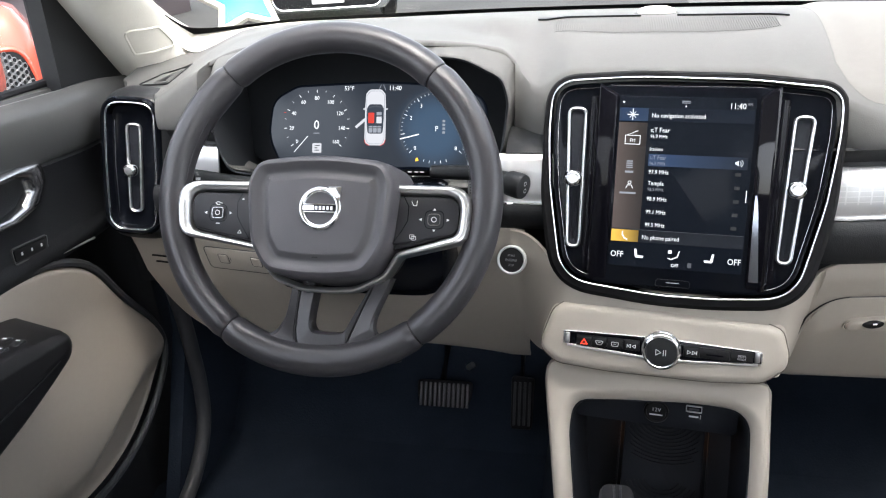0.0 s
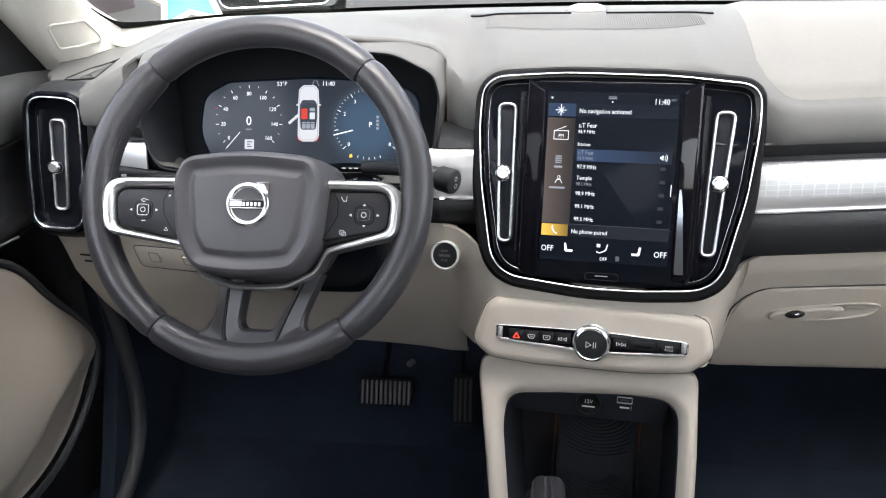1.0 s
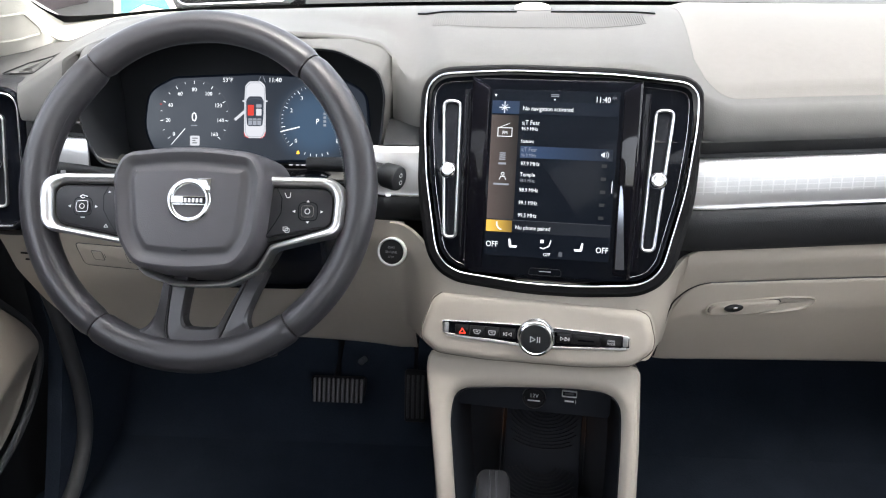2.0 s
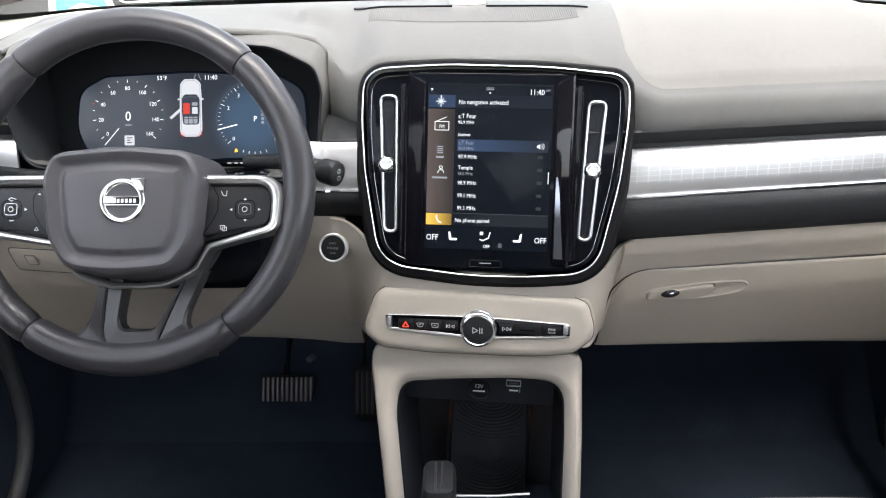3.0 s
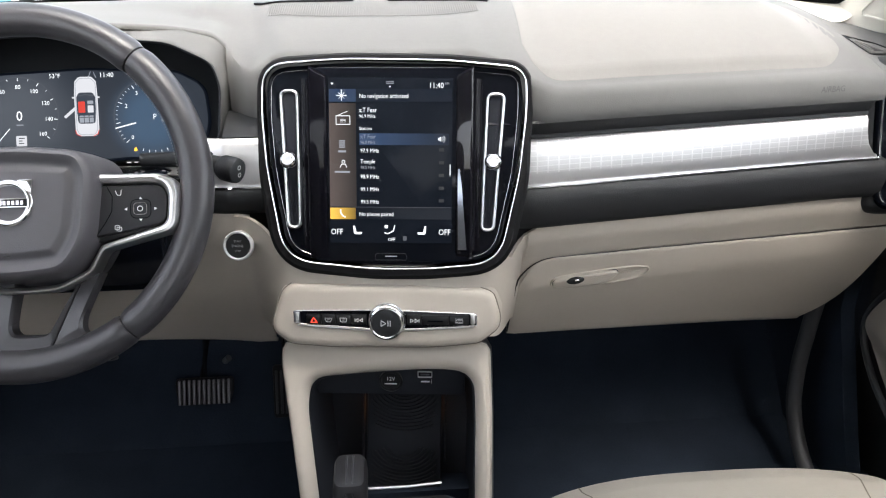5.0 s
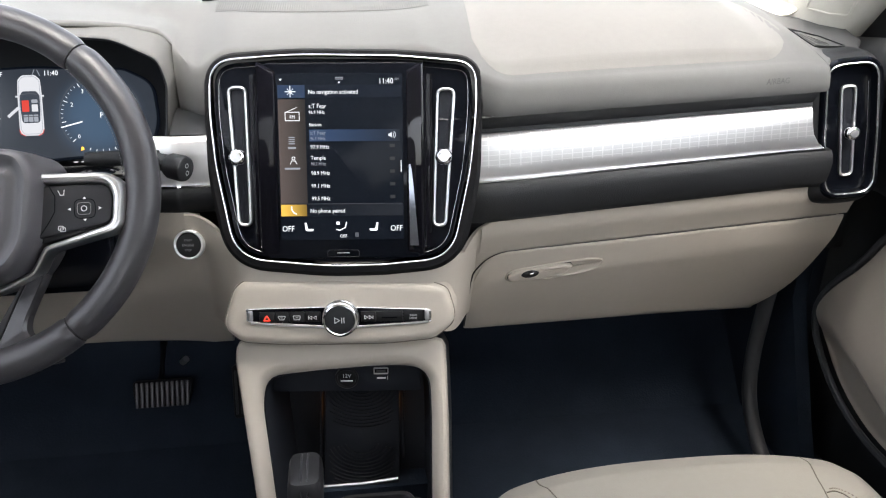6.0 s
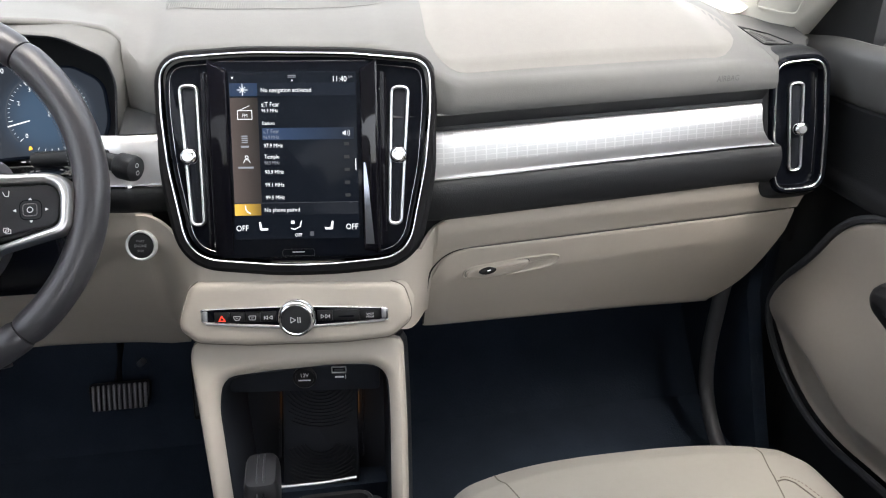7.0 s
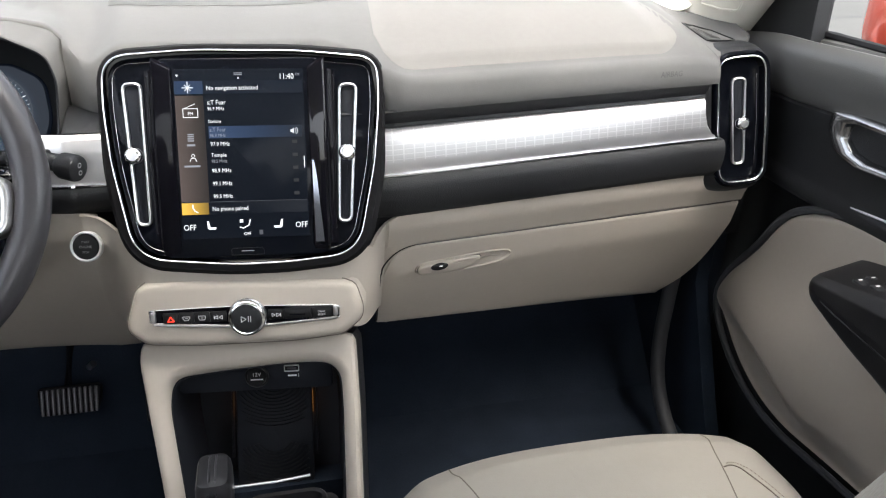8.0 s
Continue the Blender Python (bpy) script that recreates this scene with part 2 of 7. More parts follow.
def glass_material():
    m = bpy.data.materials.new("window_glass")
    m.use_nodes = True
    b = m.node_tree.nodes["Principled BSDF"]
    b.inputs["Base Color"].default_value = (0.97, 0.99, 0.98, 1)
    b.inputs["Roughness"].default_value = 0.0
    b.inputs["IOR"].default_value = 1.1
    b.inputs["Transmission Weight"].default_value = 1.0
    return m


M_GLASS = glass_material()


# ---- shaping helpers ----
def plane_at(o, yaw=0.0, rake=0.0):
    """Local x to the right, y up the face, z out of the face towards the cabin."""
    a, r = radians(yaw), radians(rake)
    u = Vector((math.cos(a), math.sin(a), 0))
    fw = Vector((-math.sin(a), math.cos(a), 0))
    v = math.sin(r) * fw + math.cos(r) * Vector((0, 0, 1))
    w = u.cross(v)
    m = Matrix((u, v, w)).transposed().to_4x4()
    m.translation = o
    return m


ID = Matrix.Identity(4)


def smooth(a, b, x):
    t = min(max((x - a) / (b - a), 0), 1)
    return t * t * (3 - 2 * t)


def mix(a, b, t):
    return a + (b - a) * t


def resample(pts, n):
    q = [Vector(p[:2]) for p in pts]
    q.append(q[0])
    d = [0]
    for a, b in zip(q, q[1:]):
        d.append(d[-1] + (b - a).length)
    out, k = [], 0
    for i in range(n):
        s = d[-1] * i / n
        while d[k + 1] < s:
            k += 1
        f = (s - d[k]) / max(d[k + 1] - d[k], 1e-9)
        out.append(tuple(q[k].lerp(q[k + 1], f)))
    return out


def rpoly(pts, radius, seg=6):
    """Polygon (anticlockwise) with rounded corners; radius: one or one for each corner."""
    out, n = [], len(pts)
    for i, p in enumerate(pts):
        r = radius[i] if isinstance(radius, (list, tuple)) else radius
        p, a, b = Vector(p), Vector(pts[i - 1]), Vector(pts[(i + 1) % n])
        da, db = (a - p).normalized(), (b - p).normalized()
        ang = da.angle(db)
        t = min(r / max(math.tan(ang / 2), 1e-4), 0.49 * (a - p).length, 0.49 * (b - p).length)
        p0, p1 = p + da * t, p + db * t
        for k in range(seg + 1):
            f = k / seg
            out.append(tuple((1 - f) ** 2 * p0 + 2 * f * (1 - f) * p + f * f * p1))
    return out


def rrect(w, h, r, cx=0.0, cy=0.0, seg=6):
    w, h = w / 2, h / 2
    return rpoly([(cx - w, cy - h), (cx + w, cy - h), (cx + w, cy + h), (cx - w, cy + h)], r, seg)


def circle(r, cx=0.0, cy=0.0, n=32):
    return [(cx + r * math.cos(2 * math.pi * i / n), cy + r * math.sin(2 * math.pi * i / n)) for i in range(n)]


def inset(pts, d):
    out, n = [], len(pts)
    for i in range(n):
        p, a, b = Vector(pts[i]), Vector(pts[i - 1]), Vector(pts[(i + 1) % n])
        e = (b - a)
        if e.length < 1e-9:
            e = Vector((1, 0))
        nrm = Vector((-e.y, e.x)).normalized()
        out.append(tuple(p + nrm * d))
    return out


def chaikin(pts, n=3):
    """Rounds a closed outline by cutting its corners."""
    for _ in range(n):
        out = []
        for i, p in enumerate(pts):
            a, b = Vector(p), Vector(pts[(i + 1) % len(pts)])
            out += [tuple(a.lerp(b, 0.25)), tuple(a.lerp(b, 0.75))]
        pts = out
    return pts


def flow(pts, n):
    """A smooth open line through points of any size, n points long."""
    q = [Vector(p) for p in pts]
    out = []
    for i in range(n):
        f = i / (n - 1) * (len(q) - 1)
        k = min(int(f), len(q) - 2)
        t = f - k
        a, b, c, d = q[max(k - 1, 0)], q[k], q[k + 1], q[min(k + 2, len(q) - 1)]
        out.append(0.5 * (2 * b + (c - a) * t + (2 * a - 5 * b + 4 * c - d) * t * t + (3 * b - a - 3 * c + d) * t ** 3))
    return out


def at(pts, z):
    return [(p[0], p[1], z) for p in pts]


def loft(bm, rings, m=ID, caps=(True, True), loop=False, closed=True):
    vs = [[bm.verts.new(m @ Vector(p)) for p in r] for r in rings]
    n = len(vs[0])
    pairs = list(zip(vs, vs[1:])) + ([(vs[-1], vs[0])] if loop else [])
    for a, b in pairs:
        for i in range(n if closed else n - 1):
            j = (i + 1) % n
            bm.faces.new((a[i], a[j], b[j], b[i]))
    if not loop and closed:
        if caps[0]:
            bm.faces.new(list(reversed(vs[0])))
        if caps[1]:
            bm.faces.new(vs[-1])
    return bm


def plate(pts, z0, z1, bev=0.001, m=ID, bm=None):
    bm = bm or bmesh.new()
    bev = min(bev, abs(z1 - z0) * 0.8)
    return loft(bm, [at(pts, z0), at(pts, z1 - bev), at(inset(pts, bev * 0.3), z1 - bev * 0.3), at(inset(pts, bev), z1)], m)


def frame_band(outer, width, z0, z1, m=ID, bm=None):
    """A closed frame of rounded section along an outline."""
    bm = bm or bmesh.new()
    h = min(0.6 * width, 0.9 * (z1 - z0))
    prof = [(0, z0), (0, z1 - h), (0.07, z1 - 0.6 * h), (0.22, z1 - 0.2 * h), (0.5, z1), (0.78, z1 - 0.2 * h), (0.93, z1 - 0.6 * h), (1, z1 - h), (1, z0)]
    return loft(bm, [at(inset(outer, width * f), z) for f, z in prof], m, loop=True)


def tube(path, r, n=8, closed=False, bm=None, m=ID, flat=1.0, side=None):
    bm = bm or bmesh.new()
    path = [Vector(p) for p in path]
    rings, k = [], len(path)
    up = Vector((0, 0, 1))
    for i, p in enumerate(path):
        a = path[i - 1] if i or closed else p
        b = path[(i + 1) % k] if i < k - 1 or closed else p
        d = (b - a).normalized()
        ref = side or (up if abs(d.dot(up)) < 0.9 else Vector((0, 1, 0)))
        s = d.cross(ref).normalized()
        w = s.cross(d)
        rad = r(i / (k - 1)) if callable(r) else r
        rings.append([p + rad * (math.cos(2 * math.pi * j / n) * s + flat * math.sin(2 * math.pi * j / n) * w) for j in range(n)])
    return loft(bm, rings, m, loop=closed)


def box(sx, sy, sz, bev=0.002, m=ID, bm=None):
    """A bevelled block centred on its frame's origin."""
    bm = bm or bmesh.new()
    o = rrect(sx, sy, bev * 1.5, seg=3)
    return loft(bm, [at(inset(o, bev), -sz / 2), at(inset(o, bev * 0.3), -sz / 2 + bev * 0.3), at(o, -sz / 2 + bev), at(o, sz / 2 - bev), at(inset(o, bev * 0.3), sz / 2 - bev * 0.3), at(inset(o, bev), sz / 2)], m)


def lathe(prof, n=32, m=ID, bm=None):
    bm = bm or bmesh.new()
    return loft(bm, [[(r * math.cos(2 * math.pi * i / n), r * math.sin(2 * math.pi * i / n), z) for i in range(n)] for r, z in prof], m)


def grid(fn, us, vs, bm=None):
    bm = bm or bmesh.new()
    return loft(bm, [[fn(u, v) for v in vs] for u in us], closed=False)


def span(a, b, n):
    return [a + (b - a) * i / (n - 1) for i in range(n)]


def part(name, bm, material, parent=None, label="", sharp=38):
    me = bpy.data.meshes.new(name)
    bmesh.ops.recalc_face_normals(bm, faces=bm.faces[:])
    for f in bm.faces:
        f.smooth = True
    for e in bm.edges:
        if len(e.link_faces) == 2 and e.calc_face_angle(0) > radians(sharp):
            e.smooth = False
    bm.to_mesh(me)
    bm.free()
    me.materials.append(material)
    ob = new(name, me)
    if parent:
        ob.parent = parent
        ob.matrix_parent_inverse = parent.matrix_basis.inverted()
    if label:
        ob["label"] = label
    return ob


def thing(name, loc, label, category, group="", kind=""):
    ob = new(name)
    ob.empty_display_size = 0.05
    ob.location = loc
    ob.matrix_basis = Matrix.Translation(loc)
    return tagged(ob, label, category, group, kind)


def open_shell(bm, thick):
    """Gives an open sheet its thickness."""
    bmesh.ops.recalc_face_normals(bm, faces=bm.faces[:])
    bmesh.ops.solidify(bm, geom=bm.faces[:], thickness=thick)
    return bm


def words(text, size, m, x=0.0, y=0.0, z=0.0, align="LEFT", wide=0.93):
    cu = bpy.data.curves.new("writing", "FONT")
    cu.body, cu.size, cu.align_x, cu.resolution_u = text, size * 0.9, align, 2
    tmp = new("writing", cu)
    dg = bpy.context.evaluated_depsgraph_get()
    me = bpy.data.meshes.new_from_object(tmp.evaluated_get(dg))
    bm = bmesh.new()
    bm.from_mesh(me)
    bmesh.ops.transform(bm, matrix=m @ Matrix.Translation((x, y, z)) @ Matrix.Diagonal((wide, 1, 1, 1)), verts=bm.verts[:])
    bpy.data.objects.remove(tmp)
    bpy.data.curves.remove(cu)
    bpy.data.meshes.remove(me)
    return bm


def bar(w, h, m, x, y, z=0.0, bm=None):
    """A flat printed bar, its lower left corner at x, y."""
    bm = bm or bmesh.new()
    bm.faces.new([bm.verts.new(m @ Vector(p)) for p in ((x, y, z), (x + w, y, z), (x + w, y + h, z), (x, y + h, z))])
    return bm


def flat(pts, m, z=0.0, bm=None):
    bm = bm or bmesh.new()
    bm.faces.new([bm.verts.new(m @ Vector((p[0], p[1], z))) for p in pts])
    return bm


def stroke(pts, w, m, z=0.0, bm=None, closed=False):
    """A flat line of even width."""
    bm = bm or bmesh.new()
    q = [Vector(p) for p in pts]
    if closed:
        q.append(q[0])
    for a, b in zip(q, q[1:]):
        d = (b - a)
        if d.length < 1e-7:
            continue
        s = Vector((-d.y, d.x)).normalized() * w / 2
        e = d.normalized() * w * 0.3
        bm.faces.new([bm.verts.new(m @ Vector((*p, z))) for p in (a - e - s, b + e - s, b + e + s, a - e + s)])
    return bm


# ---- dashboard ----
WX = -0.344  # steering column's line


def y_front(x):
    """How far ahead the dashboard's face stands at x."""
    a = abs(x)
    far = 0.028 * (1 - smooth(0.2, 0.58, a)) if x < 0 else 0.0
    return mix(0.038 - 0.05 * x, -0.008 + 0.152 * (a - 0.158) + far, smooth(0.13, 0.172, a))


def y_shell(x):
    """The upper dashboard bends softly beside the display and steps ahead behind the corner vents."""
    a = abs(x)
    near = mix(0.038 - 0.05 * x, -0.008 + 0.152 * (a - 0.158) + (0.028 * (1 - smooth(0.2, 0.58, a)) if x < 0 else 0.0), smooth(0.115, 0.192, a))
    if -0.21 < x < -0.115:  # the face beside the hood turns back towards the driver
        return mix(near, 0.080, smooth(-0.122, -0.168, x))
    return (near if -0.2 < x < 0.2 else y_front(x)) + 0.006 * smooth(0.60, 0.64, abs(x))


def z_lip(x):
    a = abs(x)
    return mix(mix(0.744, 0.708, smooth(0.10, 0.21, a)), 0.702, smooth(0.57, 0.63, a))


def z_crest(x):
    return 0.778 - 0.038 * smooth(0.42, 0.70, abs(x))


def y_glass(x):
    return 0.36 - 0.16 * (abs(x) / 0.72) ** 2.4


def z_glass(x):
    return 0.768 - 0.006 * (abs(x) / 0.7) ** 2


HOOD_L, HOOD_R = -0.539, -0.1655  # ends of the instrument hood's mouth


def hood_front(x):
    """The hood's brow stands back over the instruments."""
    if HOOD_L < x < HOOD_R:
        return mix(0.074, 0.090, smooth(0.06, 0.15, abs(x + 0.352)))
    return y_shell(x) + 0.008 + 0.03 * smooth(0.60, 0.64, abs(x)) + 0.04 * smooth(0.67, 0.705, abs(x))


def top_point(x, s, lift=0.0):
    """The dashboard's top: s = 0 at the lip, 1 at the windscreen; the instrument hood swells out of it."""
    y0, y1, z0, zc = y_shell(x) + 0.008, y_glass(x), z_lip(x), z_crest(x)
    y = mix(hood_front(x), y1, s)
    k = min(max((y - y0) / max(0.21 - y0, 0.05), 0), 1)
    z = z0 + (zc - z0) * (1 - (1 - k) ** mix(1.7, 2.15, smooth(0.15, 0.30, x)))
    if y > 0.21:
        z = mix(zc, z_glass(x), smooth(0.21, y1 + 0.02, y))
    z = mix(z, 0.704 + 0.10 * (y - 0.09) + 0.75 * max(y - 0.09, 0) ** 2, smooth(0.55, 0.65, abs(x)))
    back = 1 - smooth(0.12, 0.27, y)
    foot = -0.134 - 0.022 * smooth(0.08, 0.24, y)  # valley between the hood and the display
    z -= 0.011 * math.exp(-((x - foot) / 0.022) ** 2) * back
    swell = (1 - smooth(foot - 0.050, foot, x)) * smooth(-0.64, -0.49, x)
    ridge = 0.7745 + 0.004 * smooth(0.09, 0.2, y) - 0.0135 * min(abs(x + 0.352) / 0.163, 1.15) ** 2.2
    z += max(ridge - z, 0) * swell * back
    return Vector((x, y, z + lift))


def shell_profile(x):
    pts = [top_point(x, s) for s in reversed([0, 0.012, 0.03, 0.055] + span(0.09, 1, 22))]
    if HOOD_L < x < HOOD_R:  # rolled brow over the instruments
        p = pts[-1]
        return pts + [p + Vector((0, dy, dz)) for dy, dz in ((-0.0025, -0.0012), (-0.0038, -0.0032), (-0.0036, -0.0052), (-0.001, -0.0066), (0.004, -0.007), (0.012, -0.007), (0.02, -0.007))]
    yf, z0 = y_shell(x), pts[-1].z
    if abs(x) > 0.606:
        return pts + [pts[-1] + Vector((0, -0.0025, -0.003)), pts[-1] + Vector((0, -0.001, -0.010))]
    pts += [Vector((x, yf + 0.0025, z0 - 0.003)), Vector((x, yf - 0.001, z0 - 0.010)), Vector((x, yf - 0.004, z0 - 0.022)), Vector((x, yf - 0.004, 0.677)),
            Vector((x, yf - 0.002, 0.672)), Vector((x, yf + 0.004, 0.6705)), Vector((x, yf + 0.016, 0.669))]
    return pts


dash = thing("dashboard", (0, 0.1, 0.35), "charcoal and blond dashboard with an etched metal strip", "dashboard")
for xs in (span(-0.705, -0.6065, 24), span(-0.606, 0.606, 243), span(0.6065, 0.705, 24)):
    if len(xs) > 100:
        xs = sorted(x for x in xs if min(abs(x - HOOD_L), abs(x - HOOD_R)) > 0.001) + [HOOD_L - 0.0003, HOOD_L + 0.0003, HOOD_R - 0.0003, HOOD_R + 0.0003]
        xs.sort()
    bm = bmesh.new()
    loft(bm, [shell_profile(x) for x in xs], closed=False)
    part("upper_shell", open_shell(bm, 0.003), M_SOFT, dash, "charcoal grained soft plastic top and instrument hood", sharp=50)


def pad_point(i, j):
    """Raised pad over the passenger's airbag, with rounded rear corners."""
    x = mix(0.166 + 0.014 * j, mix(0.562, 0.47, j), i)
    d = max(1 - i / 0.075, 1 - (1 - i) / 0.11, 0)
    s0 = 0.02 + (0.13 if i < 0.5 else 0.24) * (1 - math.sqrt(max(1 - d * d, 0)))
    s = mix(s0, 0.93, j)
    edge = min(j / 0.045, 1, i / 0.10, (1 - i) / 0.10)
    return top_point(x, s, 0.0003 + 0.0052 * smooth(0, 1, edge))


bm = grid(pad_point, span(0, 1, 61), [0, 0.012, 0.025, 0.04, 0.05] + span(0.08, 1, 16))
part("airbag_pad", open_shell(bm, 0.003), M_PAD, dash, "airbag cover, toned paler for the light on it")

# recessed dark channel over the strip, the etched strip and the ledge under it, one piece each side
def band_side(name, prof, x0, x1, material, label="", n=40):
    bm = bmesh.new()
    def sweep(x, z):
        return x + math.copysign(0.020, x) * smooth(0.565, 0.596, abs(x)) * min(max((0.6525 - z) / 0.053, 0), 1) ** 4
    loft(bm, [[Vector((sweep(x, z), y_front(x if abs(x) > 0.165 else math.copysign(0.165, x)) + dy, z)) for dy, z in prof] for x in span(x0, x1, n)], closed=False)
    return part(name, open_shell(bm, 0.003), material, dash, label)


for xa, xb, xc in ((-0.118, -0.215, -0.215), (-0.530, -0.596, -0.606), (0.118, 0.596, 0.606)):
    if xa == -0.118:
        bm = bmesh.new()
        loft(bm, [[Vector((x, y_shell(x) - 0.001, 0.6725)).lerp(Vector((x, y_front(-0.165) + 0.012, 0.6535)), f) + Vector((0, 0.002 * math.sin(3.14 * f), 0)) for f in span(0, 1, 6)] for x in span(xa, -0.172, 16)], closed=False)
        part("channel", open_shell(bm, 0.003), M_DARK, dash)
    else:
        band_side("channel", [(0.001, 0.6735), (0.0035, 0.671), (0.0125, 0.6585), (0.014, 0.656), (0.012, 0.6535), (0.011, 0.651)], xa, xb, M_DARK)
    band_side("trim_strip", [(0.0135, 0.6525), (0.0095, 0.651), (0.0055, 0.646), (0.0018, 0.632), (-0.0006, 0.618), (-0.0022, 0.606), (-0.0015, 0.6005), (0.008, 0.599)], xa, xb, M_TRIM, "brushed aluminium strip etched with a fine grid")
    band_side("trim_edge", [(0.002, 0.6012), (-0.0042, 0.6004), (-0.0046, 0.5988), (0.002, 0.598)], xa, xb, M_CHROME, "thin bright metal edge")
    band_side("ledge", [(0.010, 0.5985), (-0.0055, 0.5975), (-0.010, 0.592), (-0.0125, 0.584), (-0.011, 0.570), (-0.007, 0.556), (-0.002, 0.549), (0.006, 0.546), (0.02, 0.545)] if xa != -0.118 else [(0.010, 0.5985), (-0.0045, 0.5975), (-0.007, 0.593), (-0.006, 0.584), (-0.001, 0.572), (0.006, 0.565), (0.016, 0.561)], xa, xc, M_DARK)


def z_top_lower(x):
    """Upper edge of the blond lower dashboard: it dips under the display."""
    if x > 0:
        u = min(max((x - 0.140) / 0.075, 0), 1)
        return 0.4925 + 0.0615 * math.sqrt(1 - (1 - u) ** 2)
    u = min(max((-x - 0.098) / 0.070, 0), 1)
    return 0.4925 + 0.0745 * math.sqrt(1 - (1 - u) ** 2) - 0.013 * smooth(0.24, 0.40, -x)


def z_bottom_lower(x):
    return mix(0.337, 0.310, smooth(0.3, 0.64, -x)) - 0.003 * smooth(0.22, 0.16, -x) if x < 0 else 0.357 - 0.115 * (x - 0.15)


def x_side(z, sgn):
    """Outer end of the lower dashboard: it curves in towards its foot."""
    k = min(max((0.475 - z) / 0.168, 0), 1)
    return sgn * (0.697 - 0.020 * k ** 2 - 0.040 * k ** 6)


def lower_point(x, z):
    a = max(abs(x), 0.165)
    d = 0.5525 - z
    sink = 0.004 + 0.30 * d + 0.25 * max(d - 0.10, 0)
    return Vector((x, y_front(math.copysign(a, x)) + sink - 0.006 * math.exp(-((z - 0.53) / 0.02) ** 2), z))


def lower_panel(x0, x1, za, zb, n, k, lift=0.0):
    """A stretch of the blond panel; za and zb give its upper and lower edge at x."""
    def fn(i, j):
        x = mix(x0, x1, i)
        z = mix(za(x), zb(x), j)
        xs = x_side(z, math.copysign(1, x))
        if abs(x) > 0.45:
            x = math.copysign(0.45 + (abs(x) - 0.45) * (abs(xs) - 0.45) / 0.226, x)
        p = lower_point(x, z)
        e = min(j / 0.04, (1 - j) / 0.05, 1)
        p.y -= lift - (0.0025 if j < 0.5 or z > 0.49 else 0.008) * (1 - math.sqrt(max(1 - (1 - max(e, 0)) ** 2, 0)))
        return p
    return grid(fn, span(0, 1, n), [0, 0.01, 0.025, 0.04] + span(0.08, 0.92, k) + [0.95, 0.97, 0.99, 1])




def z_split(x):
    """Seam over the glove box: it falls a little towards the door."""
    return 0.4985 - 0.0157 * (x - 0.25)


bm = lower_panel(0.170, 0.676, lambda x: max(z_top_lower(x), z_split(x) + 0.008), lambda x: z_split(x) - 0.0002, 44, 8)
part("passenger_panel", open_shell(bm, 0.004), M_BEIGE, dash, "blond grained vinyl panel")
bm = lower_panel(-0.676, -0.150, z_top_lower, z_bottom_lower, 44, 16)
part("knee_panel", open_shell(bm, 0.004), M_BEIGE, dash, "blond grained vinyl knee panel")


def centre_point(x, f):
    """The blond panel swells out under the display to meet the control row."""
    z = mix(max(z_top_lower(x), mix(0.522, 0.500, smooth(0.118, 0.155, abs(x - 0.012)))), mix(0.398, 0.440, 1 - smooth(0.10, 0.15, abs(x - 0.004))), f)
    p = lower_point(x, z)
    near = 1 - smooth(0.098, 0.164, abs(x - 0.004))
    face = -0.036 - 0.11 * x + 0.16 * (z - 0.50)
    p.y = mix(p.y + 0.006 * smooth(0.145, 0.17, x) - 0.001, face, near)
    return p


bm = grid(centre_point, span(-0.166, 0.225, 60), span(0, 1, 14))
part("centre_panel", open_shell(bm, 0.004), M_BEIGE, dash, "blond grained vinyl under the display")

for side in (-1, 1):
    bm = grid(lambda x, f: lower_point(x, mix(0.572, z_top_lower(x) - 0.006, f)) + Vector((0, mix(0.012, 0.006, f), 0)), span(side * 0.10, side * 0.27, 22), span(0, 1, 6))
    if side > 0:
        part("ledge_fillet", open_shell(bm, 0.003), M_DARK, dash)

# glove box: a lid of its own
glove = thing("glove_box", (0.4, 0.12, 0.36), "closed blond vinyl glove box lid with a round lock", "glove box")
bm = lower_panel(0.163, 0.672, lambda x: z_split(x) - 0.0012 - 0.05 * (1 - math.sqrt(max(1 - max(0.205 - x, 0) ** 2 / 0.042 ** 2, 0))), z_bottom_lower, 44, 16, lift=0.002)
part("lid", open_shell(bm, 0.01), M_BEIGE, glove)
gap = [lower_point(0.1615, z) + Vector((0, -0.0045, 0)) for z in span(0.366, 0.457, 12)]
gap += [lower_point(0.1625 + 0.042 * (1 - math.cos(a)), 0.457 + 0.0417 * math.sin(a)) + Vector((0, -0.0045 + 0.004 * a / 1.57, 0)) for a in span(0.1, math.pi / 2, 10)]
part("lid_gap", tube(gap, lambda f: mix(0.0013, 0.0006, smooth(0.45, 1.0, f)), 6), M_BLACK, glove, "dark gap beside the lid")
part("lid_seam", tube([lower_point(x, z_split(x) - 0.0005) + Vector((0, 0.0002, 0)) for x in span(0.204, 0.68, 30)], 0.0005, 6), M_EDGE, glove, "fine seam over the lid")
GL = plane_at(lower_point(0.256, 0.459) + Vector((0, -0.0035, 0)), 8.7, 18)
GL = GL @ Matrix.Rotation(radians(2.5), 4, "Z")


def on_lid(u, v, h):
    """A point h in front of the lid, at u and v in the handle's plane."""
    p = GL @ Vector((u, v, 0))
    return lower_point(p.x, p.z) - Vector((0, 0.002 + h, 0.25 * h))


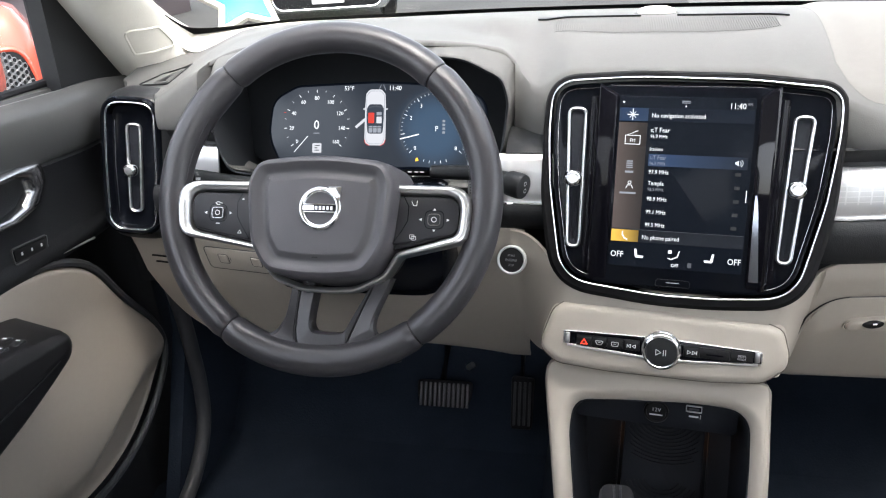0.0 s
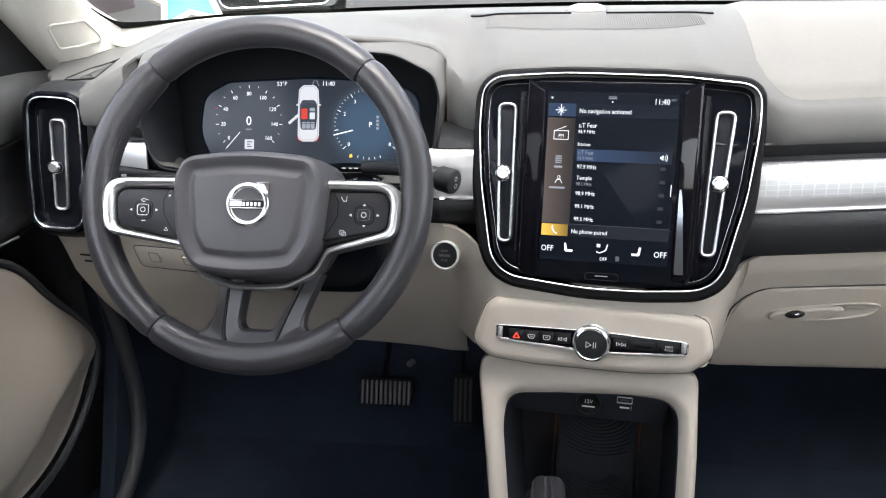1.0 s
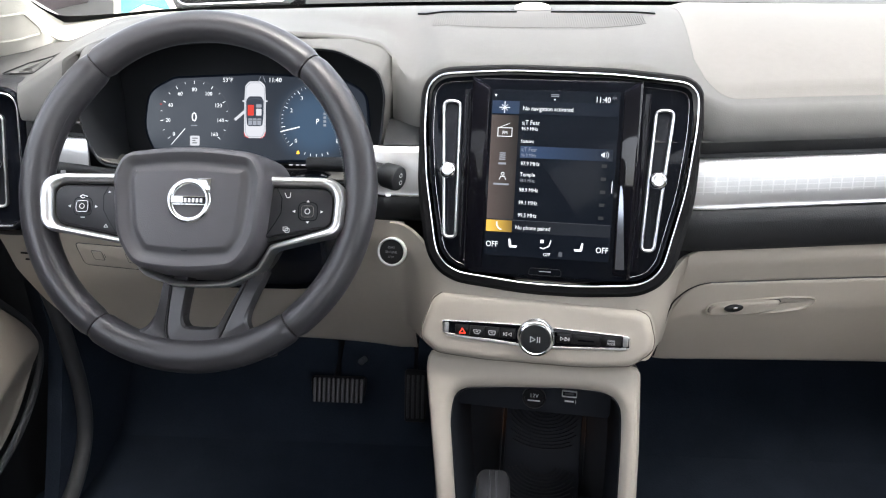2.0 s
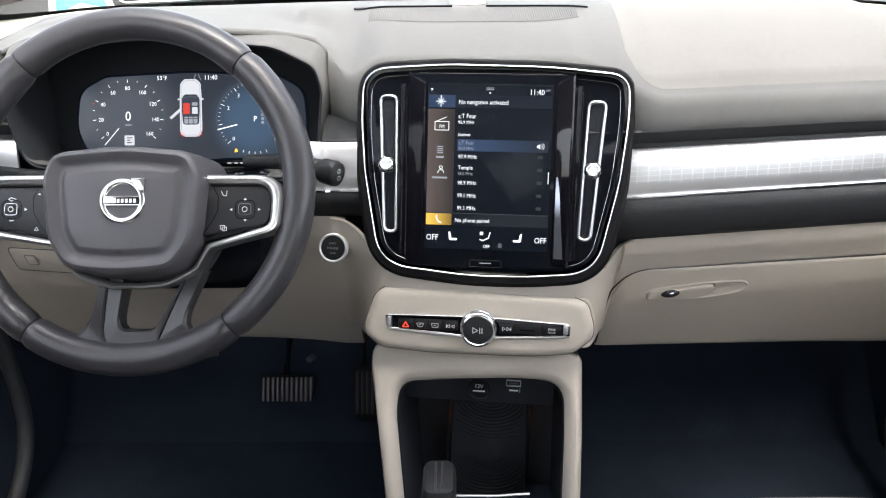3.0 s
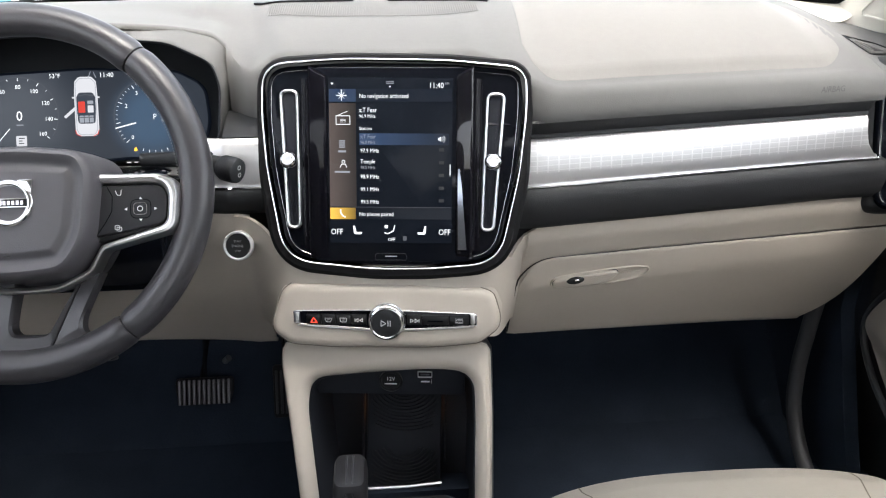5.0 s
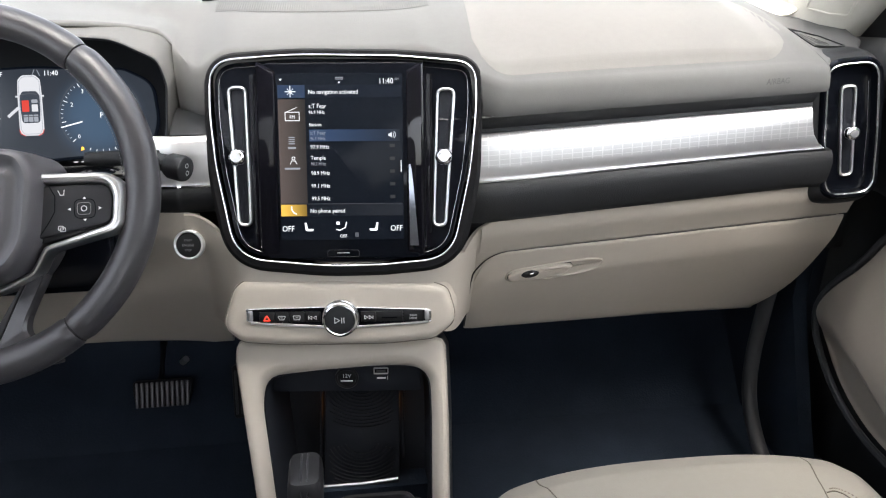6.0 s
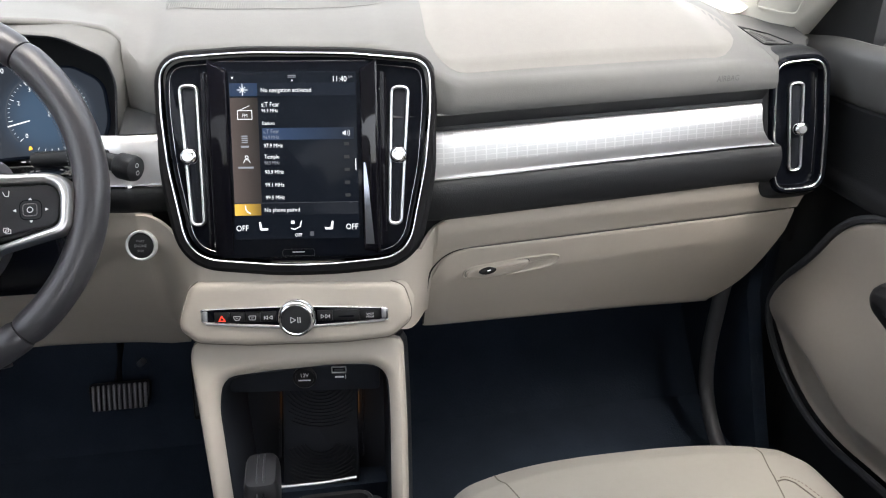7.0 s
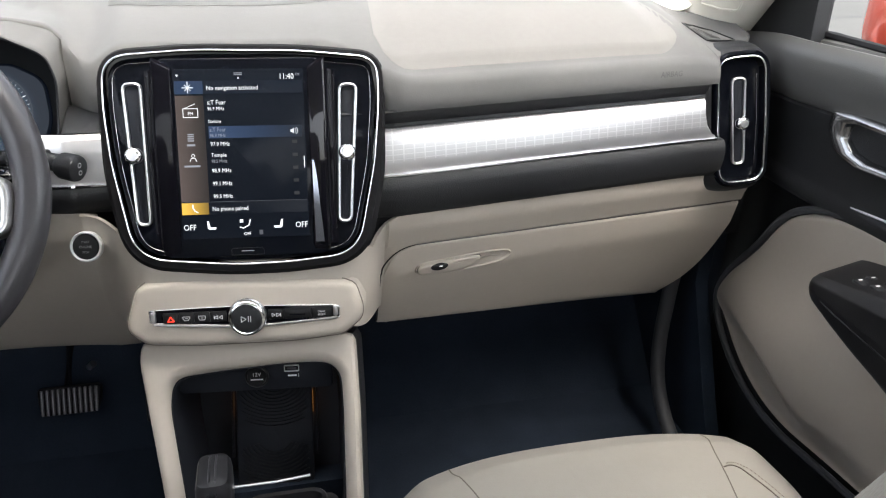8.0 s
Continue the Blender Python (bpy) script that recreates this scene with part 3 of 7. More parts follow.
grip = resample(chaikin([(-0.0505, 0.0027), (-0.0490, -0.0070), (-0.0169, -0.0110), (0.0218, -0.0132), (0.0538, -0.0120), (0.0770, -0.0075), (0.0860, 0.0085), (0.036, 0.0127), (0.0009, 0.0120), (-0.0184, 0.0120), (-0.0440, 0.0108)], 3), 90)
bm = bmesh.new()
loft(bm, [[on_lid(mix(p[0], q[0], f), mix(p[1], q[1], f), z) for p, q in zip(grip, inset(grip, 0.008))] for f, z in ((-0.12, -0.002), (-0.06, 0.0012), (0.0, 0.0024), (0.08, 0.0022), (0.22, 0.0008), (0.5, 0.0002), (1.0, 0.0001))])
part("handle_recess", bm, M_BEIGE, glove, "shallow scooped grip")
pull = resample(chaikin([(-0.0475, 0.0025), (-0.0460, -0.0050), (-0.0169, -0.0080), (0.016, -0.0088), (0.0335, -0.0040), (0.0425, 0.0098), (0.0009, 0.0102), (-0.0184, 0.0102), (-0.0415, 0.0088)], 3), 60)
bm = bmesh.new()
loft(bm, [[on_lid(x, y, h) for x, y in inset(pull, d)] for d, h in ((-0.0003, -0.001), (0.0, 0.0030), (0.0008, 0.0044), (0.0020, 0.0050), (0.004, 0.0051))])
part("pull", bm, M_BEIGE, glove, "blond pull")
part("pull_gap", tube([on_lid(x, y, 0.0004) for x, y in inset(pull, -0.0008)], 0.0007, 6, True), M_EDGE, glove, "dark gap round the pull")
lock = part("lock", lathe([(0.0075, -0.002), (0.0075, 0.0030), (0.006, 0.0040), (0.0001, 0.0042)], 20, GL @ Matrix.Translation((-0.0195, 0.0020, 0.0040)) @ Matrix.Diagonal((1.55, 0.62, 1, 1))), M_BUTTON, glove, "black oval lock")
part("keyhole", box(0.0050, 0.0016, 0.001, 0.0003, GL @ Matrix.Translation((-0.0185, 0.0022, 0.0086))), M_CHROME, lock)

# added black sheet behind the dashboard, so that its gaps look shaded
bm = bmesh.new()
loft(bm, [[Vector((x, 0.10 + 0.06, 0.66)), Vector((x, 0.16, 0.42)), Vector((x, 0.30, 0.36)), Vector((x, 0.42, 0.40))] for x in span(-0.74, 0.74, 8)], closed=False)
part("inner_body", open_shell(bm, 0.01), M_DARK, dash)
for side in (-1, 1):
    bm = bmesh.new()
    out = [(0.06, 0.70), (0.10, 0.705), (0.22, 0.70), (0.36, 0.70), (0.40, 0.30), (0.2, 0.30), (0.13, 0.40), (0.085, 0.47), (0.07, 0.53), (0.06, 0.6)]
    loft(bm, [[(side * xx, y + 0.09, z - 0.012) for y, z in out] for xx in (0.672, 0.728)])
    part("end_panel", bm, M_DARK, dash, "black plastic dashboard end")

# defroster grilles at the windscreen and at both ends
bm = bmesh.new()
for k in range(92):
    x = -0.125 + 0.25 * k / 91
    e = math.sqrt(max(1 - (x / 0.135) ** 4, 0))
    p, q = top_point(x, mix(0.40, 0.26, e), 0.0012), top_point(x, 0.44, 0.0012)
    d = Vector((0.0005, 0, 0))
    up = Vector((0, 0, 0.0004))
    loft(bm, [[p - d, p + d, p + d + up, p - d + up], [q - d, q + d, q + d + up, q - d + up]])
part("speaker_grille", bm, M_SOFT, dash, "fine slotted speaker grille")
for x0, x1 in ((-0.148, -0.024), (0.018, 0.142)):
    bm = bmesh.new()
    loft(bm, [[top_point(x, s, 0.0025) for s in (0.468, 0.486)] for x in span(x0, x1, 12)], closed=False)
    part("defroster_slot", open_shell(bm, 0.002), M_BUTTON, dash)
for side in (-1, 1):
    def on_top(x, y):
        return top_point(x, (y - y_shell(x) - 0.008) / (y_glass(x) - y_shell(x) - 0.008))
    def lid(pts, lift):
        return [on_top(side * x, y) + Vector((0, 0, lift)) for x, y in pts]
    edge = rpoly([(0.620, 0.113), (0.604, 0.170), (0.632, 0.176), (0.654, 0.160), (0.672, 0.113)], 0.005, 4)
    mouth = rpoly([(0.630, 0.119), (0.615, 0.156), (0.629, 0.158), (0.651, 0.121)], 0.003, 3)
    part("side_defroster", tube(lid(edge, 0.0002), 0.0013, 6, True), M_BUTTON, dash, "dark seam round a side defroster")
    bm = bmesh.new()
    loft(bm, [lid(inset(mouth, k), z) for k, z in ((0.0, 0.0), (0.0005, 0.0022), (0.0025, 0.0022), (0.003, 0.0005))], caps=(False, False))
    part("defroster_frame", bm, M_SOFT, dash)
    bm = bmesh.new()
    loft(bm, [lid(inset(mouth, 0.002), 0.0002), lid(inset(mouth, 0.002), 0.0009)])
    part("defroster_slot", bm, M_BLACK, dash)
    part("defroster_vane", tube(lid([(0.633, 0.121), (0.6215, 0.156)], 0.0018), 0.0016, 6), M_SOFT, dash)
sensor = thing("light_sensor", (-0.005, 0.225, 0.775), "pale dome light sensor on the dashboard top", "sensor")
part("dome", lathe([(0.02, 0), (0.02, 0.004), (0.018, 0.0075), (0.012, 0.0098), (0.0002, 0.0105)], 24, Matrix.Translation((-0.004, 0.222, 0.776)) @ Matrix.Diagonal((1.15, 0.75, 1, 1))), M_PILLAR, sensor)
part("collar", frame_band(circle(0.024), 0.004, 0, 0.003, Matrix.Translation((-0.004, 0.222, 0.776)) @ Matrix.Diagonal((1.15, 0.75, 1, 1))), M_SOFT, sensor)
AB = plane_at(Vector((0.53, y_front(0.53) - 0.0068, 0.687)), 8.7, 3)
part("airbag_lettering", words("AIRBAG", 0.011, AB, align="CENTER"), mat("debossed_charcoal", (0.05, 0.05, 0.05), 0.6, stain=0), dash)

# ---- binnacle and instrument cluster ----
HOOD = plane_at(Vector((-0.36, 0.05, 0.66)))
lip_radii = [0.03, 0.02, 0.02, 0.06, 0.05, 0.024, 0.06, 0.5, 0.06, 0.024, 0.05, 0.06, 0.02]
lip = rpoly([(-0.127, -0.060), (0.150, -0.062), (0.178, -0.042), (0.190, 0.0), (0.1975, 0.055), (0.192, 0.0925), (0.150, 0.1030), (0.0085, 0.1140), (-0.133, 0.1030), (-0.175, 0.0925), (-0.1805, 0.055), (-0.176, 0.0), (-0.162, -0.042)], lip_radii, 9)
mouth = rpoly([(-0.127, -0.0400), (0.145, -0.0560), (0.168, -0.0450), (0.183, -0.008), (0.1905, 0.045), (0.184, 0.0725), (0.140, 0.0950), (0.0085, 0.1070), (-0.123, 0.0950), (-0.167, 0.0725), (-0.1735, 0.045), (-0.171, -0.008), (-0.158, -0.036)], lip_radii, 9)
binnacle = thing("binnacle", (-0.36, 0.15, 0.6), "charcoal instrument hood with a pale-lit rim", "instrument hood")


def collar(f, z):
    """One outline of the collar inside the brow: f = 0 at the brow, 1 at its inner edge."""
    return [(mix(a, c, f), mix(b, d, f), z) for (a, b), (c, d) in zip(lip, mouth)]


bm = bmesh.new()
loft(bm, [collar(f, z) for f, z in ((0.0, -0.060), (0.0, -0.041), (0.06, -0.037), (0.35, -0.026), (0.75, -0.010), (0.93, -0.0045), (1.0, -0.004))], HOOD, caps=(False, False))
part("rim", open_shell(bm, 0.001), M_SOFT, binnacle, "charcoal collar inside the brow")
bm = bmesh.new()
loft(bm, [[(x, y - 0.30 * (0.012 - z) * smooth(0.0, -0.03, y), z) for x, y in inset(resample(mouth, 150), d)] for d, z in ((0.0, -0.004), (0.0012, -0.0046), (0.002, -0.007), (0.003, -0.03), (0.005, -0.06), (0.006, -0.105))], HOOD, caps=(False, False))
part("tunnel", open_shell(bm, 0.001), M_TUNNEL, binnacle, "black inner tunnel")
CL = plane_at(Vector((-0.36, 0.14, 0.65)), 0, 22)
cluster = thing("instrument_cluster", (-0.36, 0.15, 0.58), "lit digital instrument cluster with two round gauges", "instrument cluster")
part("backplate", plate(inset(resample(lip, 96), 0.0), -0.012, -0.004, 0.001, CL @ Matrix.Translation((0, 0.01, 0))), M_TUNNEL, cluster)
DISP = rpoly([(-0.112, -0.062), (0.060, -0.0485), (0.136, -0.054), (0.157, -0.012), (0.152, 0.040), (0.118, 0.058), (0.01, 0.063), (-0.098, 0.058), (-0.132, 0.040), (-0.138, -0.01)], [0.02, 0.2, 0.02, 0.06, 0.03, 0.03, 0.3, 0.03, 0.03, 0.06])
display = part("display", plate(DISP, -0.006, 0.0, 0.001, CL), M_SCREEN, cluster, "blue-grey lit display")
part("field", flat(inset(DISP, 0.003), CL, 0.0006), G_FIELD, display)


def arc(cx, cy, r, a0, a1, n=24):
    return [(cx + r * math.cos(radians(mix(a0, a1, i / n))), cy + r * math.sin(radians(mix(a0, a1, i / n)))) for i in range(n + 1)]


def ticks(cx, cy, r0, r1, angles, w, bm):
    for a in angles:
        c, s = math.cos(radians(a)), math.sin(radians(a))
        stroke([(cx + r0 * c, cy + r0 * s), (cx + r1 * c, cy + r1 * s)], w, CL, 0.0014, bm)
    return bm


SX, SY, TX, TY = -0.0705, 0.0075, 0.088, 0.002
part("dial_ring", stroke(arc(SX, SY, 0.0455, 215, -35, 48), 0.0009, CL, 0.0012), G_DIM, display)
part("dial_ring", stroke(arc(TX, TY, 0.0475, 220, -40, 48), 0.0009, CL, 0.0012), G_DIM, display)
bm = ticks(SX, SY, 0.041, 0.0445, [220 - 260 * k / 8 for k in range(9)], 0.0008, bmesh.new())
ticks(SX, SY, 0.0425, 0.0445, [220 - 260 * (k + 0.5) / 8 for k in range(8)], 0.0006, bm)
part("tick_marks", bm, G_WHITE, display)
bm = ticks(TX, TY, 0.041, 0.0455, [222 - 264 * k / 8 for k in range(9)], 0.0008, bmesh.new())
ticks(TX, TY, 0.0435, 0.0455, [222 - 264 * k / 40 for k in range(41)], 0.0005, bm)
ticks(TX, TY, 0.041, 0.0440, [250 + 10 * k for k in range(5)], 0.0007, bm)
part("tick_marks", bm, G_WHITE, display)
for k, txt in enumerate(("0", "20", "40", "60", "80", "100", "120", "140", "160")):
    a = radians(220 - 260 * k / 8)
    part("numeral", words(txt, 0.0078, CL, SX + 0.0345 * math.cos(a), SY + 0.0345 * math.sin(a) - 0.003, 0.0014, "CENTER"), G_WHITE, display)
for k, txt in ((0, "0"), (2, "2"), (3, "3"), (8, "8"), (6, "6")):
    a = radians(222 - 264 * k / 8)
    part("numeral", words(txt, 0.0078, CL, TX + 0.0355 * math.cos(a), TY + 0.0355 * math.sin(a) - 0.003, 0.0014, "CENTER"), G_WHITE, display)
part("numeral", words("0", 0.0185, CL, SX, SY - 0.0065, 0.0014, "CENTER"), G_WHITE, display)
part("needle", stroke([(SX - 0.012, SY - 0.016), (SX - 0.030, SY - 0.0365)], 0.0009, CL, 0.0015), G_WHITE, display)
part("needle", stroke([(TX - 0.046, TY - 0.013), (TX - 0.022, TY - 0.007)], 0.0014, CL, 0.0015), G_WHITE, display)
part("unit_bar", bar(0.008, 0.0014, CL, SX - 0.004, SY - 0.0125, 0.0014), G_GREY, display)
box_sign = part("sign_box", flat(rrect(0.0125, 0.0125, 0.0015, SX + 0.001, SY - 0.031), CL, 0.0014), G_LIGHT, display)
bm = bmesh.new()
for k, w in enumerate((0.006, 0.004, 0.007)):
    bar(w, 0.0012, CL, SX - 0.002, SY - 0.0345 + 0.003 * k, 0.0018, bm)
part("sign_bars", bm, G_CLUSTER, box_sign)
part("gear_letter", words("P", 0.0105, CL, TX + 0.001, TY - 0.003, 0.0014, "CENTER"), G_WHITE, display)
bm = bmesh.new()
for k in range(4):
    bar(0.0035, 0.003, CL, TX + 0.0085, TY - 0.006 + 0.0048 * k, 0.0014, bm)
part("gear_bars", bm, G_GREY, display)
part("temperature", words("53°F", 0.0085, CL, -0.027, 0.051, 0.0014, "CENTER"), G_WHITE, display)
part("clock_text", words("11:40", 0.0092, CL, 0.034, 0.051, 0.0014, "CENTER"), G_WHITE, display)
bm = stroke([(0.0125, 0.051), (0.0155, 0.058)], 0.0008, CL, 0.0014)
stroke([(0.0215, 0.051), (0.0185, 0.058)], 0.0008, CL, 0.0014, bm)
part("lane_marks", bm, G_GREY, display)
for x, w in ((0.053, 0.006), (0.062, 0.005), (0.069, 0.006), (0.098, 0.006), (0.106, 0.003), (0.112, 0.010), (0.124, 0.009)):
    part("trip_bar", bar(w * 0.85, 0.0014, CL, x, -0.0535, 0.0014), G_LIGHT, display)
part("fuel_lamp", flat(rpoly([(0.0622, -0.0395), (0.0668, -0.0385), (0.0652, -0.0345), (0.0632, -0.0352)], 0.0006), CL, 0.0015), G_AMBER, display)
part("redline", bar(0.003, 0.0010, CL, -0.1155, 0.022, 0.0015), G_DARKRED, display)
# plan drawing of the car between the gauges
CX, CY = 0.0085, 0.0165
body = part("car_drawing", flat(rpoly([(CX - 0.0105, CY - 0.036), (CX + 0.0105, CY - 0.036), (CX + 0.0140, CY - 0.030), (CX + 0.0138, CY + 0.012), (CX + 0.0128, CY + 0.030), (CX + 0.0075, CY + 0.0355), (CX - 0.0075, CY + 0.0355), (CX - 0.0128, CY + 0.030), (CX - 0.0138, CY + 0.012), (CX - 0.0140, CY - 0.030)], 0.005), CL, 0.0014), G_LIGHT, display)
part("body_edge", stroke(rpoly([(CX - 0.0092, CY - 0.034), (CX + 0.0092, CY - 0.034), (CX + 0.0122, CY - 0.028), (CX + 0.0118, CY + 0.028), (CX + 0.0068, CY + 0.0335), (CX - 0.0068, CY + 0.0335), (CX - 0.0118, CY + 0.028), (CX - 0.0122, CY - 0.028)], 0.004), 0.0006, CL, 0.0016, None, True), G_GREY, body)
part("cabin", flat(rpoly([(CX - 0.0100, CY - 0.021), (CX + 0.0100, CY - 0.021), (CX + 0.0112, CY - 0.005), (CX + 0.0112, CY + 0.011), (CX + 0.0080, CY + 0.0165), (CX - 0.0080, CY + 0.0165), (CX - 0.0112, CY + 0.011), (CX - 0.0112, CY - 0.005)], 0.004), CL, 0.0018), G_CLUSTER, body)
part("windscreen_mark", stroke([(CX - 0.0085, CY + 0.0125), (CX, CY + 0.0140), (CX + 0.0085, CY + 0.0125)], 0.0012, CL, 0.0021), G_DIM, body)
part("driver_seat_mark", flat(rrect(0.0080, 0.0135, 0.001, CX - 0.0052, CY - 0.001), CL, 0.0022), G_DARKRED, body)
part("seat_mark", flat(rrect(0.0070, 0.0085, 0.001, CX + 0.0052, CY - 0.0035), CL, 0.0022), G_LIGHT, body)
part("seat_mark", flat(rrect(0.0070, 0.0042, 0.001, CX + 0.0052, CY + 0.0045), CL, 0.0022), G_GREY, body)
for dx in (-0.0058, 0.0, 0.0058):
    part("seat_mark", flat(rrect(0.0050, 0.0085, 0.001, CX + dx, CY - 0.0155), CL, 0.0022), G_GREY, body)
part("seat_line", bar(0.018, 0.0010, CL, CX - 0.009, CY - 0.0140, 0.0024), G_DIM, body)
for s in (-1, 1):
    part("tail_mark", stroke([(CX + s * 0.0138, CY - 0.029), (CX + s * 0.0125, CY - 0.0335), (CX + s * 0.0075, CY - 0.0362)], 0.0009, CL, 0.0022), G_DARKRED, body)
    part("mirror_mark", flat(rrect(0.0030, 0.0020, 0.0006, CX + s * 0.0148, CY + 0.0105), CL, 0.0018), G_LIGHT, body)
part("door_mark", stroke([(CX - 0.0138, CY - 0.003), (CX - 0.0250, CY - 0.0125)], 0.0035, CL, 0.0018), G_LIGHT, body)

# ---- centre display ----
PN = plane_at(Vector((0.015, -0.005, 0.636)), -6.2, 17.9)
outline = resample(rpoly([(-0.1195, -0.112), (-0.02, -0.1214), (0.04, -0.1208), (0.1190, -0.1135), (0.1400, -0.015), (0.1465, 0.055), (0.1445, 0.0985), (0.06, 0.1060), (-0.05, 0.1075), (-0.1397, 0.1015), (-0.1414, 0.045), (-0.1372, -0.012)],
                         [0.045, 0.4, 0.4, 0.045, 0.3, 0.3, 0.034, 0.5, 0.5, 0.034, 0.3, 0.3], 8), 180)
unit = thing("centre_display", (0.015, 0.03, 0.5), "tall touchscreen unit in glossy black with chrome frame", "display")
bm = bmesh.new()
loft(bm, [[(mix(p[0], q[0], mix(1, 0.55, smooth(-0.05, 0.05, p[1]))), mix(p[1], q[1], mix(1, 0.55, smooth(-0.05, 0.05, p[1]))), z) for p, q in zip(outline, inset(outline, d))] for z, d in ((-0.06, -0.004), (-0.03, -0.010), (-0.012, -0.0125), (-0.003, -0.0115), (0.003, -0.0065), (0.004, 0.0), (-0.02, 0.001))], PN, caps=(False, False))
part("housing", open_shell(bm, 0.001), M_BORDER, unit, "matt black housing")
part("chrome_frame", frame_band(outline, 0.0025, -0.01, 0.0058, PN), M_CHROME, unit, "chrome frame")
part("gloss_panel", plate(inset(outline, 0.004), -0.02, -0.002, 0.003, PN), M_PIANO, unit, "glossy black panel")
part("inner_chrome", frame_band(inset(outline, 0.0095), 0.0007, -0.004, -0.0009, PN), M_PULL, unit)
# raised screen plate with prism-shaped sides
screen_plate = part("screen_plate", plate(rpoly([(-0.0855, -0.1125), (0.0845, -0.1125), (0.0885, 0.094), (0.076, 0.0985), (-0.078, 0.0985), (-0.0905, 0.094)], 0.006), -0.006, 0.004, 0.003, PN), M_PIANO, unit, "glossy black screen surround")
RIDGES = {-1: [(0.0892, 0.001), (0.0884, 0.0080), (0.0872, 0.0090), (0.0715, 0.0078), (0.0700, 0.0068), (0.0690, 0.002)],
          1: [(0.0892, 0.001), (0.0884, 0.0080), (0.0880, 0.0084), (0.0850, 0.0090), (0.0715, 0.0068), (0.0690, 0.002)]}
for s in (-1, 1):
    bm = bmesh.new()
    # the upper end is cut off aslant, higher on the outside
    loft(bm, [[(s * x - 0.0005, v - cut * (0.0892 - x), 0.001 + (z - 0.001) * k) for x, z in RIDGES[s]] for v, k, cut in ((-0.108, 0.3, 0), (-0.100, 0.95, 0), (0.060, 1.0, 0), (0.0965, 1.0, 0.60), (0.0990, 0.55, 0.55), (0.1000, 0.05, 0.5))], PN)
    sweep = [(s * (0.0885 + 0.0105 * (1 - math.cos(a))), 0.0075 - 0.0085 * math.sin(a)) for a in span(0.05, 1.5, 9)]
    flank = bmesh.new()
    loft(flank, [[(x * mix(0.985, 1.0, smooth(-0.11, 0.09, v)), v, z) for x, z in sweep] for v in span(-0.100, 0.086, 14)], PN, closed=False)
    part("flank", open_shell(flank, 0.0006), M_RIDGE, unit, "polished black hollow flank")
    part("side_ridge", bm, M_RIDGE if s < 0 else M_ACRYL, unit, "polished black ridge beside the screen")
# added bright metal wedge: stands in for the streak mirrored in the passenger-side ridge
wedge = bmesh.new()
loft(wedge, [[(x - 0.0005, v, 0.0090 - 0.163 * (0.0850 - x) + dz) for x, dz in ((a, -0.0004), (b, -0.0004), (b, 0.0002), (a, 0.0002))] for v, a, b in ((-0.098, 0.0728, 0.0822), (-0.080, 0.0726, 0.0808), (-0.055, 0.0724, 0.0788), (-0.030, 0.0722, 0.0768), (-0.016, 0.0722, 0.0752), (-0.010, 0.0724, 0.0740))], PN)
part("polished_wedge", wedge, mat("reflected_streak_metal", (0.27, 0.29, 0.33), 0.10, 1.0, stain=0.0), unit, "bright wedge standing in for a reflected streak")
screen = part("screen", plate(rrect(0.134, 0.178, 0.002, -0.0012, -0.0025), 0.0, 0.0046, 0.0004, PN), M_SCREEN, unit, "lit radio screen")
SC = PN @ Matrix.Translation((-0.0682, -0.0915, 0.0050))  # lower left corner of the lit picture, 0.134 x 0.178
H0 = 0.0004
part("side_column", flat([(0.001, 0.040), (0.030, 0.040), (0.030, 0.151), (0.001, 0.151)], SC, 0.0001), G_BROWN, screen)
part("bar_navigation", bar(0.132, 0.0135, SC, 0.001, 0.1525, 0.0001), mat("display_dark_blue", (0.006, 0.007, 0.009), 0.12, emit=(0.05, 0.07, 0.12), power=0.03, stain=0, spec=0.12), screen)
part("navigation_tile", bar(0.029, 0.0135, SC, 0.001, 0.1525, 0.0003), G_BLUE, screen)
part("bar_phone", bar(0.104, 0.0125, SC, 0.029, 0.0262, 0.0001), M_SCREEN, screen)
part("phone_tile", bar(0.028, 0.0125, SC, 0.001, 0.0262, 0.0003), G_GOLD, screen)
part("selected_band", bar(0.097, 0.0125, SC, 0.0335, 0.1065, 0.0001), G_BAND, screen)
part("rule", bar(0.132, 0.0004, SC, 0.001, 0.0392, 0.0003), G_DIM, screen)
